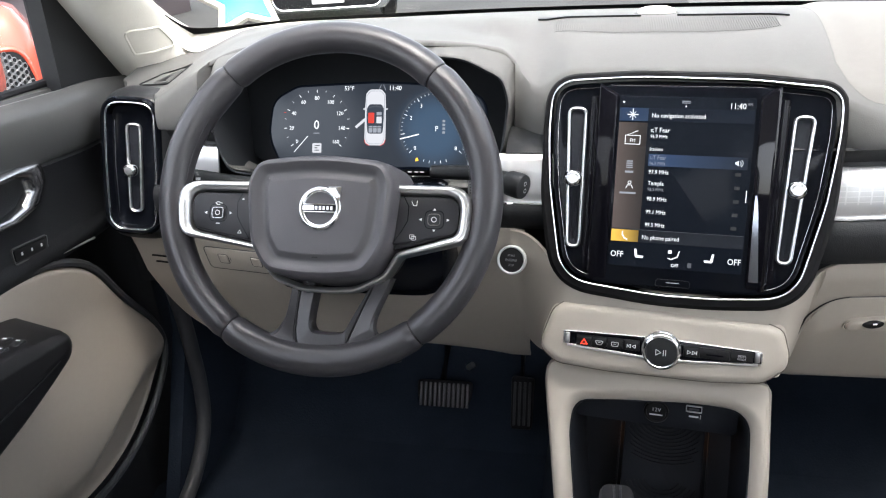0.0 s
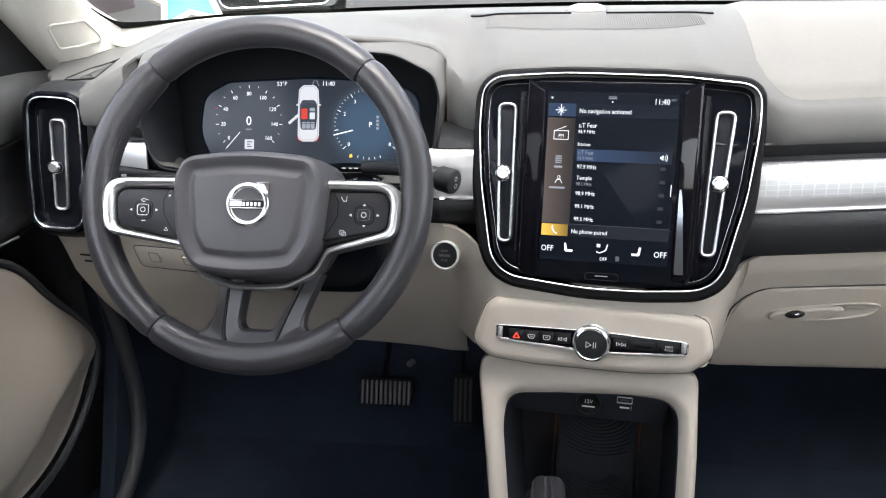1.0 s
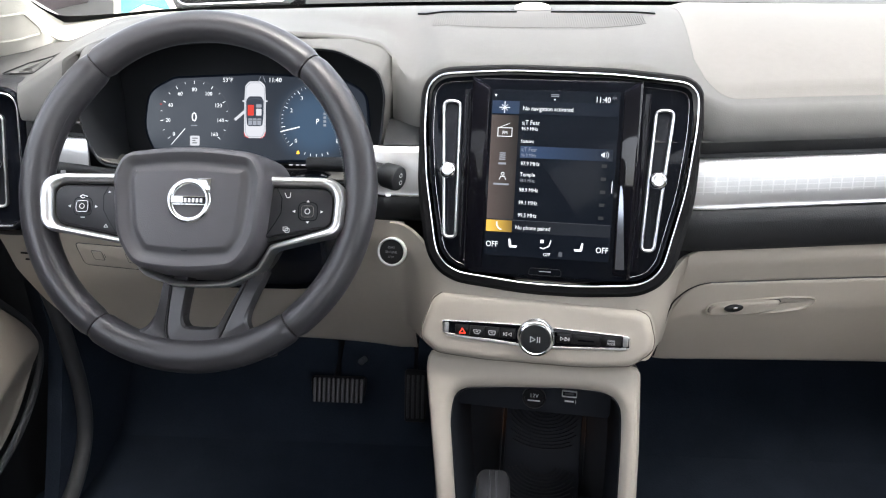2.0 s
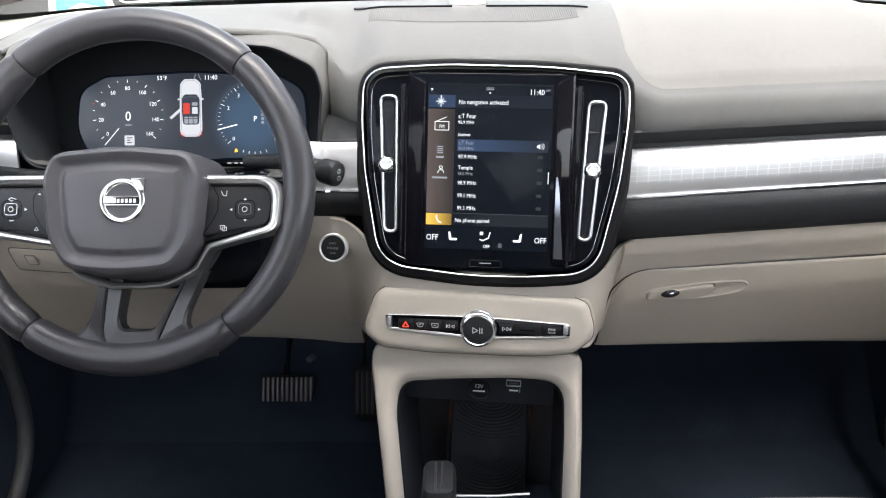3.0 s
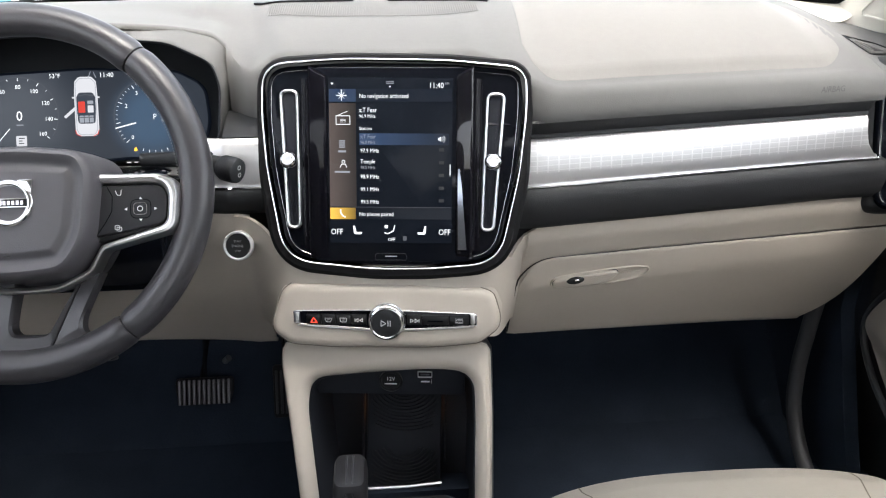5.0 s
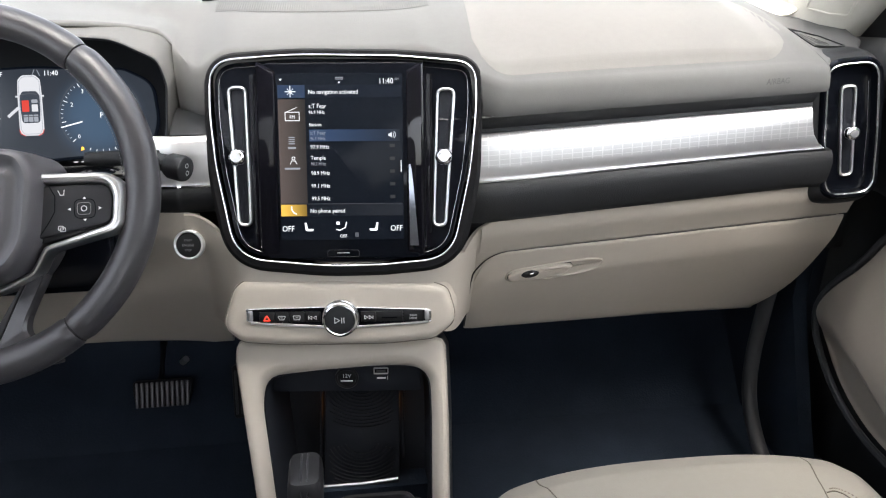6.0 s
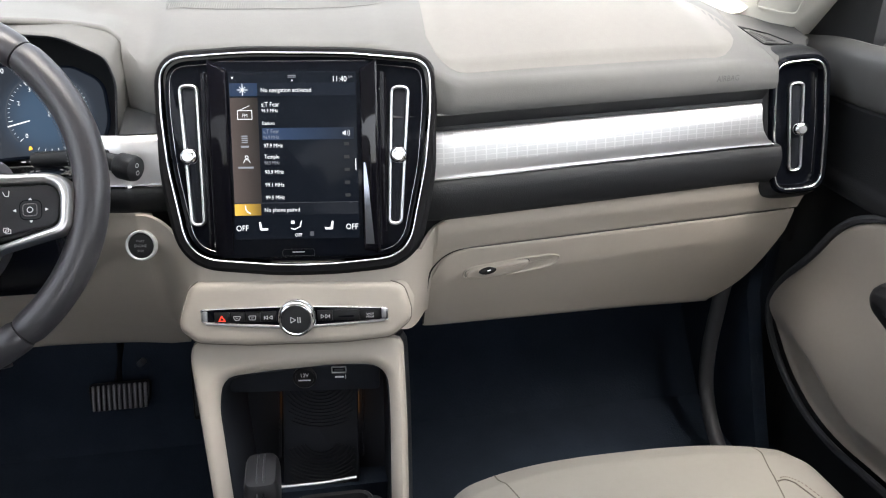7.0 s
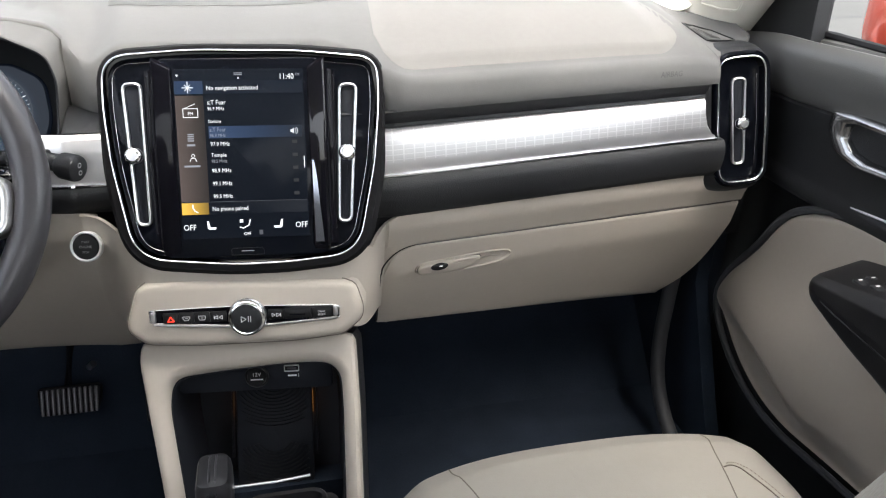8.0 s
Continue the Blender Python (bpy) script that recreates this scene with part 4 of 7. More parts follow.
for txt, size, x, y, ma, al in (
        ("No navigation activated", 0.0076, 0.0335, 0.1565, G_WHITE, "LEFT"), ("11:40", 0.0098, 0.1245, 0.167, G_WHITE, "RIGHT"), ("AM", 0.0045, 0.1255, 0.1705, G_GREY, "LEFT"),
        ("s;T Fear", 0.0080, 0.0335, 0.1415, G_WHITE, "LEFT"), ("96.9 MHz", 0.0060, 0.0335, 0.1355, G_WHITE, "LEFT"), ("Stations", 0.0058, 0.0335, 0.1225, G_WHITE, "LEFT"),
        ("s;T Fear", 0.0070, 0.0345, 0.1135, G_GREY, "LEFT"), ("96.9 MHz", 0.0056, 0.0345, 0.1078, G_GREY, "LEFT"), ("97.9 MHz", 0.0070, 0.0345, 0.0985, G_WHITE, "LEFT"),
        ("Temple", 0.0072, 0.0345, 0.0868, G_WHITE, "LEFT"), ("98.5 MHz", 0.0056, 0.0345, 0.0808, G_GREY, "LEFT"), ("98.9 MHz", 0.0070, 0.0345, 0.0705, G_WHITE, "LEFT"),
        ("99.1 MHz", 0.0070, 0.0345, 0.0568, G_WHITE, "LEFT"), ("99.5 MHz", 0.0070, 0.0345, 0.0432, G_WHITE, "LEFT"), ("No phone paired", 0.0074, 0.0325, 0.0298, G_WHITE, "LEFT"),
        ("OFF", 0.0104, 0.0015, 0.0095, G_WHITE, "LEFT"), ("OFF", 0.0104, 0.1325, 0.0095, G_WHITE, "RIGHT"), ("OFF", 0.0060, 0.0680, 0.0025, G_WHITE, "CENTER"), ("FM", 0.0062, 0.0160, 0.1305, G_WHITE, "CENTER")):
    part("text", words(txt, size * 0.95, SC, x, y, H0, al, 0.86), ma, screen)
part("radio_icon", stroke([(0.0085, 0.1285), (0.0235, 0.1285), (0.0235, 0.1375), (0.0085, 0.1375)], 0.0007, SC, H0, stroke([(0.0095, 0.1375), (0.021, 0.1425)], 0.0006, SC, H0), True), G_WHITE, screen)
bm = bmesh.new()
for k in range(4):
    bar(0.0065, 0.0013, SC, 0.0115, 0.1035 + 0.0022 * k, H0, bm)
part("library_icon", bm, G_GREY, screen)
part("library_caption", bar(0.0085, 0.0022, SC, 0.0105, 0.0985, H0), G_GREY, screen)
bm = stroke([(0.0125, 0.0825), (0.0140, 0.0858), (0.0180, 0.0858), (0.0195, 0.0825)], 0.0007, SC, H0)
stroke(circle(0.0016, 0.0160, 0.0885, 12), 0.0006, SC, H0, bm, True)
part("tuning_icon", bm, G_WHITE, screen)
part("tuning_caption", bar(0.0165, 0.002, SC, 0.0065, 0.0765, H0), G_GREY, screen)
bm = stroke([(0.0145, 0.1535), (0.0145, 0.165)], 0.0008, SC, H0)
stroke([(0.009, 0.159), (0.020, 0.159)], 0.0008, SC, H0, bm)
stroke([(0.0115, 0.156), (0.0175, 0.162)], 0.0006, SC, H0, bm)
stroke([(0.0175, 0.156), (0.0115, 0.162)], 0.0006, SC, H0, bm)
part("compass_icon", bm, G_WHITE, screen)
part("phone_icon", stroke([(0.0125, 0.0365), (0.0125, 0.0335), (0.0145, 0.0300), (0.0175, 0.0285)], 0.0013, SC, H0), G_WHITE, screen)
bm = flat([(0.1185, 0.1118), (0.1200, 0.1118), (0.1218, 0.1100), (0.1218, 0.1160), (0.1200, 0.1142), (0.1185, 0.1142)], SC, H0)
stroke(arc(0.1215, 0.113, 0.0026, -50, 50, 6), 0.0005, SC, H0, bm)
stroke(arc(0.1215, 0.113, 0.0045, -50, 50, 6), 0.0005, SC, H0, bm)
part("loudspeaker_icon", bm, G_WHITE, screen)
for x, s in ((0.031, 1), (0.101, -1)):
    pts = [(x - s * 0.0050, 0.0190), (x - s * 0.0042, 0.0110), (x - s * 0.0030, 0.0098), (x + s * 0.0040, 0.0098), (x + s * 0.0048, 0.0122), (x - s * 0.0015, 0.0122), (x - s * 0.0030, 0.0190)]
    bm = flat(pts if s > 0 else pts[::-1], SC, H0)
    part("seat_icon", bm, G_WHITE, screen)
bm = stroke([(0.0715, 0.0195), (0.070, 0.0135), (0.064, 0.0105), (0.0605, 0.0115)], 0.0011, SC, H0)
bar(0.0035, 0.0035, SC, 0.0605, 0.0165, H0, bm)
part("fan_icon", bm, G_WHITE, screen)
part("seat_small_icon", bar(0.0040, 0.0050, SC, 0.0805, 0.003, H0), G_DIM, screen)
part("pull_mark", bar(0.0085, 0.0009, SC, 0.0625, 0.1715, H0, bar(0.0085, 0.0009, SC, 0.0625, 0.1732, H0)), G_GREY, screen)
part("arrow_mark", flat(circle(0.0009, 0.0668, 0.1625 + 0.006, 10), SC, H0), G_WHITE, screen)
part("signal_mark", flat([(0.0030, 0.1725), (0.0045, 0.1700), (0.0060, 0.1725)], SC, H0), G_WHITE, screen)
part("scroll_mark", bar(0.0008, 0.0125, SC, 0.1312, 0.0735, H0), G_WHITE, screen)
bm = bmesh.new()
for k in range(5):
    bar(0.0055, 0.0035, SC, 0.1195, 0.045 + 0.0137 * k, H0, bm)
part("row_marks", bm, G_FAINT, screen)
part("home_button", frame_band(rpoly([(-0.0185, -0.1105), (0.0165, -0.1105), (0.0165, -0.1045), (0.0145, -0.1025), (-0.0165, -0.1025), (-0.0185, -0.1045)], 0.0015), 0.0006, 0.003, 0.0046, PN), M_BUTTON, unit)
part("home_mark", bar(0.013, 0.0007, PN, -0.0075, -0.1062, 0.0047), M_INK, unit)


def slot_vent(parent, m, top, bottom, w, knob_at, taper=0.86):
    """A tall slot outlined in satin chrome, with a ball knob; top and bottom: centre points of its ends."""
    (tx, ty), (bx, by) = top, bottom
    o = rpoly([(bx - taper * w / 2, by), (bx + taper * w / 2, by), (tx + w / 2, ty), (tx - w / 2, ty)], w * 0.42, 7)
    part("slot_frame", frame_band(o, 0.0034, -0.004, 0.0026, m), M_SATIN, parent, "satin chrome slot outline")
    part("slot", plate(inset(o, 0.003), -0.006, -0.001, 0.0004, m), M_BIN, parent)
    K = m @ Matrix.Translation((knob_at[0], knob_at[1], 0))
    knob = part("knob", lathe([(0.004, -0.002), (0.0042, 0.004), (0.0065, 0.006), (0.0086, 0.009), (0.0092, 0.0125), (0.0086, 0.016), (0.0066, 0.0185), (0.0055, 0.0188)], 24, K), M_CHROME, parent, "round chrome knob")
    part("knob_face", lathe([(0.0056, 0.0182), (0.005, 0.0194), (0.0002, 0.0196)], 20, K), M_SATIN, knob)


slot_vent(unit, PN, (-0.1115, 0.0745), (-0.1075, -0.0765), 0.0215, (-0.1105, -0.0015), 0.75)
slot_vent(unit, PN, (0.1125, 0.0715), (0.1045, -0.0785), 0.0215, (0.1095, -0.0025), 0.75)
for s in (-1, 1):
    part("slot_shadow", frame_band(rpoly([(s * 0.094 - 0.0015, -0.085), (s * 0.094 + 0.0015, -0.085), (s * 0.096 + 0.0015, 0.08), (s * 0.096 - 0.0015, 0.08)], 0.0008, 2), 0.0008, -0.003, -0.0002, PN), M_BUTTON, unit)

# ---- corner air vents ----
for side in (-1, 1):
    VM = plane_at(Vector((-0.6585 if side < 0 else 0.653, 0.068, 0.618)), -side * 6, 10) @ Matrix.Rotation(radians(side * 5), 4, "Z")
    vent = thing("air_vent", (side * 0.66, 0.07, 0.53), "tall glossy black air vent with a chrome rim", "air vent", "corner air vents")
    o = resample(rpoly([(-0.036, -0.086), (0.036, -0.086), (0.0390, 0.0), (0.0375, 0.0895), (-0.0375, 0.0895), (-0.0390, 0.0)], [0.027, 0.027, 0.3, 0.027, 0.027, 0.3]), 80)
    bm = bmesh.new()
    loft(bm, [at(inset(o, d), z) for z, d in ((-0.05, -0.004), (-0.01, -0.0035), (0.004, -0.001), (0.007, 0.002), (0.006, 0.0045), (-0.01, 0.006))], VM, caps=(False, False))
    part("shroud", open_shell(bm, 0.001), M_PIANO, vent, "glossy black shroud")
    bm = bmesh.new()
    loft(bm, [[(a[0] + (c[0] - a[0]) * (1 if a[0] * side < 0 else 0.2), c[1] if abs(c[1]) < abs(a[1]) else mix(a[1], c[1], 0.45), z) for a, c in zip(o, inset(o, d))]
              for d, z in ((-0.030, -0.034), (-0.024, -0.016), (-0.016, -0.006), (-0.008, -0.001), (-0.002, 0.0015), (0.001, 0.001))], VM, caps=(False, False))
    part("surround", open_shell(bm, 0.001), M_DARK, vent, "matt black surround")
    for e in (-1, 1):
        part("inner_line", tube([(e * 0.0255, 0.060, -0.0060), (e * 0.0265, 0.0, -0.0064), (e * 0.0235, -0.062, -0.0060)], 0.0005, 6, m=VM), M_PULL, vent, "thin bright line")
    part("chrome_rim", frame_band(inset(o, 0.0042), 0.003, -0.004, 0.0068, VM), M_CHROME, vent, "bright chrome rim")
    bm = bmesh.new()
    loft(bm, [at(inset(o, 0.007), 0.003), at(inset(o, 0.010), -0.0050), at(inset(o, 0.014), -0.0068), at(inset(o, 0.022), -0.0072)], VM, caps=(False, True))
    part("gloss_panel", bm, M_PIANO, vent)
    slot_vent(vent, VM @ Matrix.Translation((0, 0, -0.005)), (0.0, 0.0575), (0.0, -0.0590), 0.0215, (0.0, -0.002))

# ---- steering wheel ----
WH = plane_at(Vector((-0.356, -0.071, 0.630)), 0, 27.8) @ Matrix.Scale(1.042, 4)
wheel = thing("steering_wheel", (WX, -0.1, 0.46), "charcoal leather steering wheel with satin chrome spokes", "steering wheel")
RC, RR = (0.003, 0.0055), 0.1655


def rim_piece(a0, a1, n):
    bm, rings = bmesh.new(), []
    for i in range(n + 1):
        f = i / n
        a = mix(a0, a1, f)
        ar = radians(a)
        end = min(f, 1 - f) * abs(a1 - a0)
        k = 1 - 0.10 * (1 - smooth(0, 0.9, end))
        grip = math.exp(-((a - 38) / 13) ** 2) + math.exp(-((a - 142) / 13) ** 2)
        low = smooth(0, 40, 40 - min(abs(a - 270), 40))
        rx_in, rx_out, rz = (0.0158 + 0.0035 * grip + 0.002 * low) * k, 0.0158 * k, (0.0165 + 0.001 * grip) * k
        ring = []
        for j in range(20):
            b = 2 * math.pi * j / 20
            c, s = math.cos(b), math.sin(b)
            rad = RR + c * (rx_out if c > 0 else rx_in)
            ring.append((RC[0] + rad * math.cos(ar), RC[1] + rad * math.sin(ar), s * rz - 0.004))
        rings.append(ring)
    return loft(bm, rings, WH)


for name, a0, a1 in (("upper_rim", 49, 130.5), ("left_rim", 131, 235.5), ("lower_rim", 236, 307), ("right_rim", 307.5, 408.5)):
    part(name, rim_piece(a0, a1, 40), M_LEATHER, wheel)
part("rim_core", tube([(RC[0] + RR * math.cos(2 * math.pi * i / 72), RC[1] + RR * math.sin(2 * math.pi * i / 72), -0.004) for i in range(72)], 0.0135, 10, True, m=WH), M_BUTTON, wheel)

for a0, a1 in ((133, 178), (2, 47)):
    bm = bmesh.new()
    for k in range(44):
        a = radians(mix(a0, a1, k / 43))
        b = radians(207)
        p = [(RC[0] + (RR + 0.0178 * math.cos(b)) * math.cos(a + e), RC[1] + (RR + 0.0178 * math.cos(b)) * math.sin(a + e), 0.0169 * math.sin(b) * -1 - 0.004) for e in (0.0, 0.009)]
        tube(p, 0.0006, 5, bm=bm, m=WH)
    tagged(part("stitching", bm, M_LEATHER, wheel, "grey thread stitching"), kind="stuff")

SYM = 0.0046  # the spokes' middle line

OUT = [(-0.05, 0.0182), (-0.1525, 0.0178), (-0.1465, -0.0385), (-0.061, -0.0515), (-0.0435, -0.0800), (-0.010, -0.0905), (0.0172, -0.0910), (0.045, -0.0895), (0.0765, -0.0740), (0.0870, -0.0545), (0.153, -0.0375), (0.1565, 0.0168), (0.05, 0.0175)]
IN = [(-0.05, 0.0085), (-0.1375, 0.0080), (-0.1345, -0.0325), (-0.0575, -0.0462), (-0.0385, -0.0750), (-0.0085, -0.0842), (0.0172, -0.0848), (0.0435, -0.0832), (0.0712, -0.0695), (0.0835, -0.0490), (0.1425, -0.0310), (0.1455, 0.0072), (0.05, 0.0078)]
r_out = [0.004, 0.024, 0.018, 0.010, 0.03, 0.05, 0.1, 0.05, 0.02, 0.010, 0.016, 0.024, 0.004]
chrome, well = rpoly(OUT, r_out, 10), rpoly(IN, [r * 0.7 for r in r_out], 10)
bm = bmesh.new()
def low(v):
    """The bezel's lower arc lies deeper, and its face turns up."""
    return smooth(-0.052, -0.084, v)


loft(bm, [[(mix(p[0], q[0], f) - 0.004 * low(p[1]), mix(p[1], q[1], f) - 0.001 * low(p[1]), z - 0.012 * low(p[1])) for p, q in zip(chrome, well)] for f, z in ((0, -0.008), (0, 0.0090), (0.06, 0.0118), (0.2, 0.0142), (0.45, 0.0150), (0.7, 0.0140), (0.9, 0.0118), (1, 0.0085), (1, 0.002))], WH, caps=(False, False))
part("spoke_bezel", open_shell(bm, 0.0004), M_SATIN, wheel, "satin chrome spoke bezel")
part("spoke_recess", plate(rpoly([(0.05, 0.0080), (-0.138, 0.0080), (-0.135, -0.0325), (-0.0575, -0.0470), (0.0765, -0.0470), (0.143, -0.0310), (0.146, 0.0075)], 0.008), -0.008, 0.003, 0.0008, WH), M_BLACK, wheel)
for s in (-1, 1):
    def fx(x):
        return x if s < 0 else 2 * SYM - x
    p = [(fx(x), y) for x, y in ((-0.05, 0.0062), (-0.1355, 0.0062), (-0.1328, -0.0305), (-0.0575, -0.0445), (-0.045, -0.0445))]
    p = p if s < 0 else p[::-1]
    pod = part("button_pod", plate(rpoly(p, [0.002, 0.014, 0.012, 0.006, 0.002] if s < 0 else [0.002, 0.006, 0.012, 0.014, 0.002]), 0.005, 0.0105, 0.0025, WH), M_POD, wheel, "black button pod")
    cx, cy = (-0.105, -0.0150) if s < 0 else (0.1195, -0.0165)
    part("joystick", plate(rrect(0.0125, 0.0115, 0.0035, cx, cy), 0.010, 0.0125, 0.001, WH), M_DARK, pod)
    part("joystick_groove", stroke(rrect(0.0185, 0.0175, 0.006, cx, cy), 0.0007, WH, 0.0107, None, True), M_PIANO, pod)
    part("joystick_edge", stroke(rrect(0.0118, 0.0108, 0.0032, cx, cy), 0.0006, WH, 0.0126, None, True), M_PULL, pod)
    part("pod_groove", stroke([(fx(-0.0795), 0.0055), (fx(-0.0845), -0.004), (fx(-0.0840), -0.018), (fx(-0.0785), -0.028), (fx(-0.0700), -0.0405)], 0.0008, WH, 0.0107), M_PIANO, pod)
    marks = [stroke(circle(0.0024, cx, cy, 14), 0.0006, WH, 0.0127, None, True)]
    for dx in (-0.0135, 0.0135):
        e = math.copysign(1, dx)
        marks.append(flat([(cx + dx + e * 0.0016, cy), (cx + dx - e * 0.0012, cy + 0.0014), (cx + dx - e * 0.0012, cy - 0.0014)], WH, 0.0108))
    if s < 0:
        marks.append(bar(0.0042, 0.0008, WH, cx - 0.002, cy - 0.0112, 0.0108))
        marks.append(stroke([(cx + 0.004, cy + 0.0098), (cx - 0.001, cy + 0.0114), (cx - 0.0033, cy + 0.0098), (cx - 0.001, cy + 0.0082), (cx + 0.0012, cy + 0.0086)], 0.0007, WH, 0.0108))
        marks.append(flat([(-0.0802, -0.0012), (-0.0770, -0.0012), (-0.0786, 0.0009)], WH, 0.0108))
        marks.append(stroke([(-0.0826, -0.0352), (-0.0788, -0.0352), (-0.0807, -0.0322)], 0.0007, WH, 0.0108, None, True))
    else:
        marks.append(flat([(cx - 0.0016, cy + 0.0090), (cx + 0.0016, cy + 0.0090), (cx, cy + 0.0112)], WH, 0.0108))
        marks.append(flat([(cx - 0.0016, cy - 0.0095), (cx + 0.0016, cy - 0.0095), (cx, cy - 0.0117)], WH, 0.0108))
        marks.append(stroke([(0.0965, 0.0010), (0.0985, -0.0032), (0.1015, -0.0032), (0.1020, 0.0015)], 0.0006, WH, 0.0108))
        marks.append(stroke(rrect(0.0042, 0.0035, 0.0006, 0.0980, -0.0335), 0.0006, WH, 0.0108, None, True))
        marks.append(stroke(rrect(0.0042, 0.0035, 0.0006, 0.0998, -0.0350), 0.0006, WH, 0.0108, None, True))
    for m in marks:
        part("button_print", m, M_INK, pod)

HUBX = 0.0085
HM = WH @ Matrix.Translation((HUBX, -0.0155, 0.0))
hub_o = resample(rpoly([(-0.052, -0.0605), (0, -0.066), (0.052, -0.0605), (0.071, -0.030), (0.077, 0.030), (0.066, 0.0535), (0, 0.0605), (-0.066, 0.0535), (-0.077, 0.030), (-0.071, -0.030)],
                       [0.03, 0.3, 0.03, 0.06, 0.035, 0.03, 0.3, 0.03, 0.035, 0.06]), 96)
hub_rings = []
for d, z in ((-0.004, -0.05), (-0.002, -0.01), (0.0, 0.012), (0.001, 0.024), (0.0028, 0.0305), (0.0050, 0.0338), (0.0075, 0.0348), (0.0098, 0.0340), (0.0130, 0.0312), (0.0160, 0.0294), (0.0180, 0.0290), (0.0200, 0.0296), (0.0225, 0.0316), (0.0250, 0.0326)):
    hub_rings.append(at(inset(hub_o, d), z))
core = inset(hub_o, 0.0255)
for k, z in ((1.0, 0.03265), (0.7, 0.0328), (0.4, 0.0329), (0.1, 0.033)):
    hub_rings.append([(x * k, y * k, z) for x, y in core])
bm = bmesh.new()
loft(bm, hub_rings, HM)
hub = part("hub", bm, M_HUB, wheel, "grey grained airbag cover")
EM = HM @ Matrix.Translation((0.0025, 0.0050, 0.0328))
emblem = part("emblem_ring", frame_band(circle(0.0218, 0, 0, 40), 0.0066, -0.0005, 0.0028, EM), M_CHROME, hub, "chrome ring emblem")
part("emblem_arrow", plate([(0.0120, 0.0140), (0.0150, 0.0105), (0.0207, 0.0082), (0.0215, 0.0210), (0.0085, 0.0207), (0.0098, 0.0172)], -0.0005, 0.0026, 0.0006, EM), M_CHROME, emblem)
part("emblem_bar", plate(rrect(0.0385, 0.0086, 0.0008), -0.0003, 0.0022, 0.0005, EM), M_CHROME, emblem)
part("emblem_inlay", plate(rrect(0.0360, 0.0066, 0.0004), 0.0018, 0.0024, 0.0002, EM), M_BUTTON, emblem)
part("emblem_bar", bar(0.0115, 0.0044, EM, -0.0165, -0.0020, 0.0026), M_CHROME, emblem)
for k in range(5):
    part("emblem_bar", bar(0.0024, 0.0036, EM, -0.0040 + 0.0038 * k, -0.0018, 0.0026), M_SATIN, emblem)
part("airbag_mark", bar(0.006, 0.001, HM, -0.003, -0.043, 0.033), M_DARK, hub)

# lower twin spoke, its U-shaped insert and the column behind
def spoke_strip(pts_l, pts_r, z, thick, material, name, label=""):
    bm = bmesh.new()
    rings = []
    for (a, b), (c, d), zz in zip(pts_l, pts_r, z):
        rings.append([(a, b, zz - thick), (c, d, zz - thick), (c, d, zz - 0.003), (mix(c, a, 0.12), mix(d, b, 0.12), zz), (mix(a, c, 0.12), mix(b, d, 0.12), zz), (a, b, zz - 0.003)])
    loft(bm, rings, WH)
    return part(name, bm, material, wheel, label)


U_OUT = flow([(-0.0185, -0.074), (-0.0198, -0.0908), (-0.0205, -0.118), (-0.0195, -0.137), (-0.0125, -0.1475), (0.003, -0.1508), (0.022, -0.1500), (0.0318, -0.1435), (0.0372, -0.1315), (0.0455, -0.110), (0.0529, -0.091), (0.060, -0.074)], 45)
U_IN = flow([(-0.0020, -0.074), (-0.0029, -0.0918), (-0.0040, -0.108), (-0.0040, -0.1215), (-0.0008, -0.1285), (0.005, -0.1303), (0.024, -0.1303), (0.0312, -0.1280), (0.0350, -0.1215), (0.0425, -0.106), (0.0488, -0.0929), (0.057, -0.074)], 45)
z_u = [0.002 - 0.024 * max(abs(2 * i / 44 - 1) - 0.35, 0) ** 1.3 for i in range(45)]
for spoke, sgn in (((-0.0275, -0.074), (-0.0288, -0.0884), (-0.0305, -0.106), (-0.0330, -0.1195), (-0.0410, -0.1315), (-0.0560, -0.1365), (-0.078, -0.141)), 1), (((0.0755, -0.074), (0.0712, -0.0869), (0.0660, -0.101), (0.0612, -0.1160), (0.0618, -0.1275), (0.0700, -0.1340), (0.090, -0.140)), -1):
    inner = (U_OUT if sgn > 0 else U_OUT[::-1])[:25]
    outer_line = flow(spoke, 25)
    spoke_strip(outer_line, inner, [0.002 - 0.024 * max(0.62 - i / 24, 0) ** 1.3 for i in range(25)], 0.016, M_LEATHER, "lower_spoke")
spoke_strip(U_OUT, U_IN, z_u, 0.018, M_LEATHER, "spoke_insert", "smooth charcoal U-shaped insert")
part("insert_groove", tube([(p.x, p.y, z - 0.001) for p, z in zip(U_OUT, z_u)], 0.0011, 6, m=WH), M_BLACK, wheel, "dark groove round the insert")
part("lower_web", plate(rpoly([(-0.075, -0.158), (0.092, -0.158), (0.075, -0.143), (-0.06, -0.143)], 0.004), -0.018, -0.003, 0.003, WH), M_LEATHER, wheel)
column = thing("steering_column", (WX, 0.05, 0.45), "black plastic steering column shroud", "steering column")
bm = bmesh.new()
loft(bm, [[(WX + 0.004 + x * k, y, zc + z * k) for x, z in rrect(0.216, 0.138, 0.040)] for y, zc, k in ((-0.030, 0.569, 0.86), (-0.028, 0.568, 0.95), (-0.022, 0.566, 0.99), (0.02, 0.551, 1.0), (0.10, 0.53, 1.04), (0.2, 0.49, 1.06))])
part("shroud", bm, M_PIANO, column)
part("lever", box(0.05, 0.016, 0.02, 0.004, Matrix.Translation((WX + 0.03, 0.0, 0.503))), M_BUTTON, column)
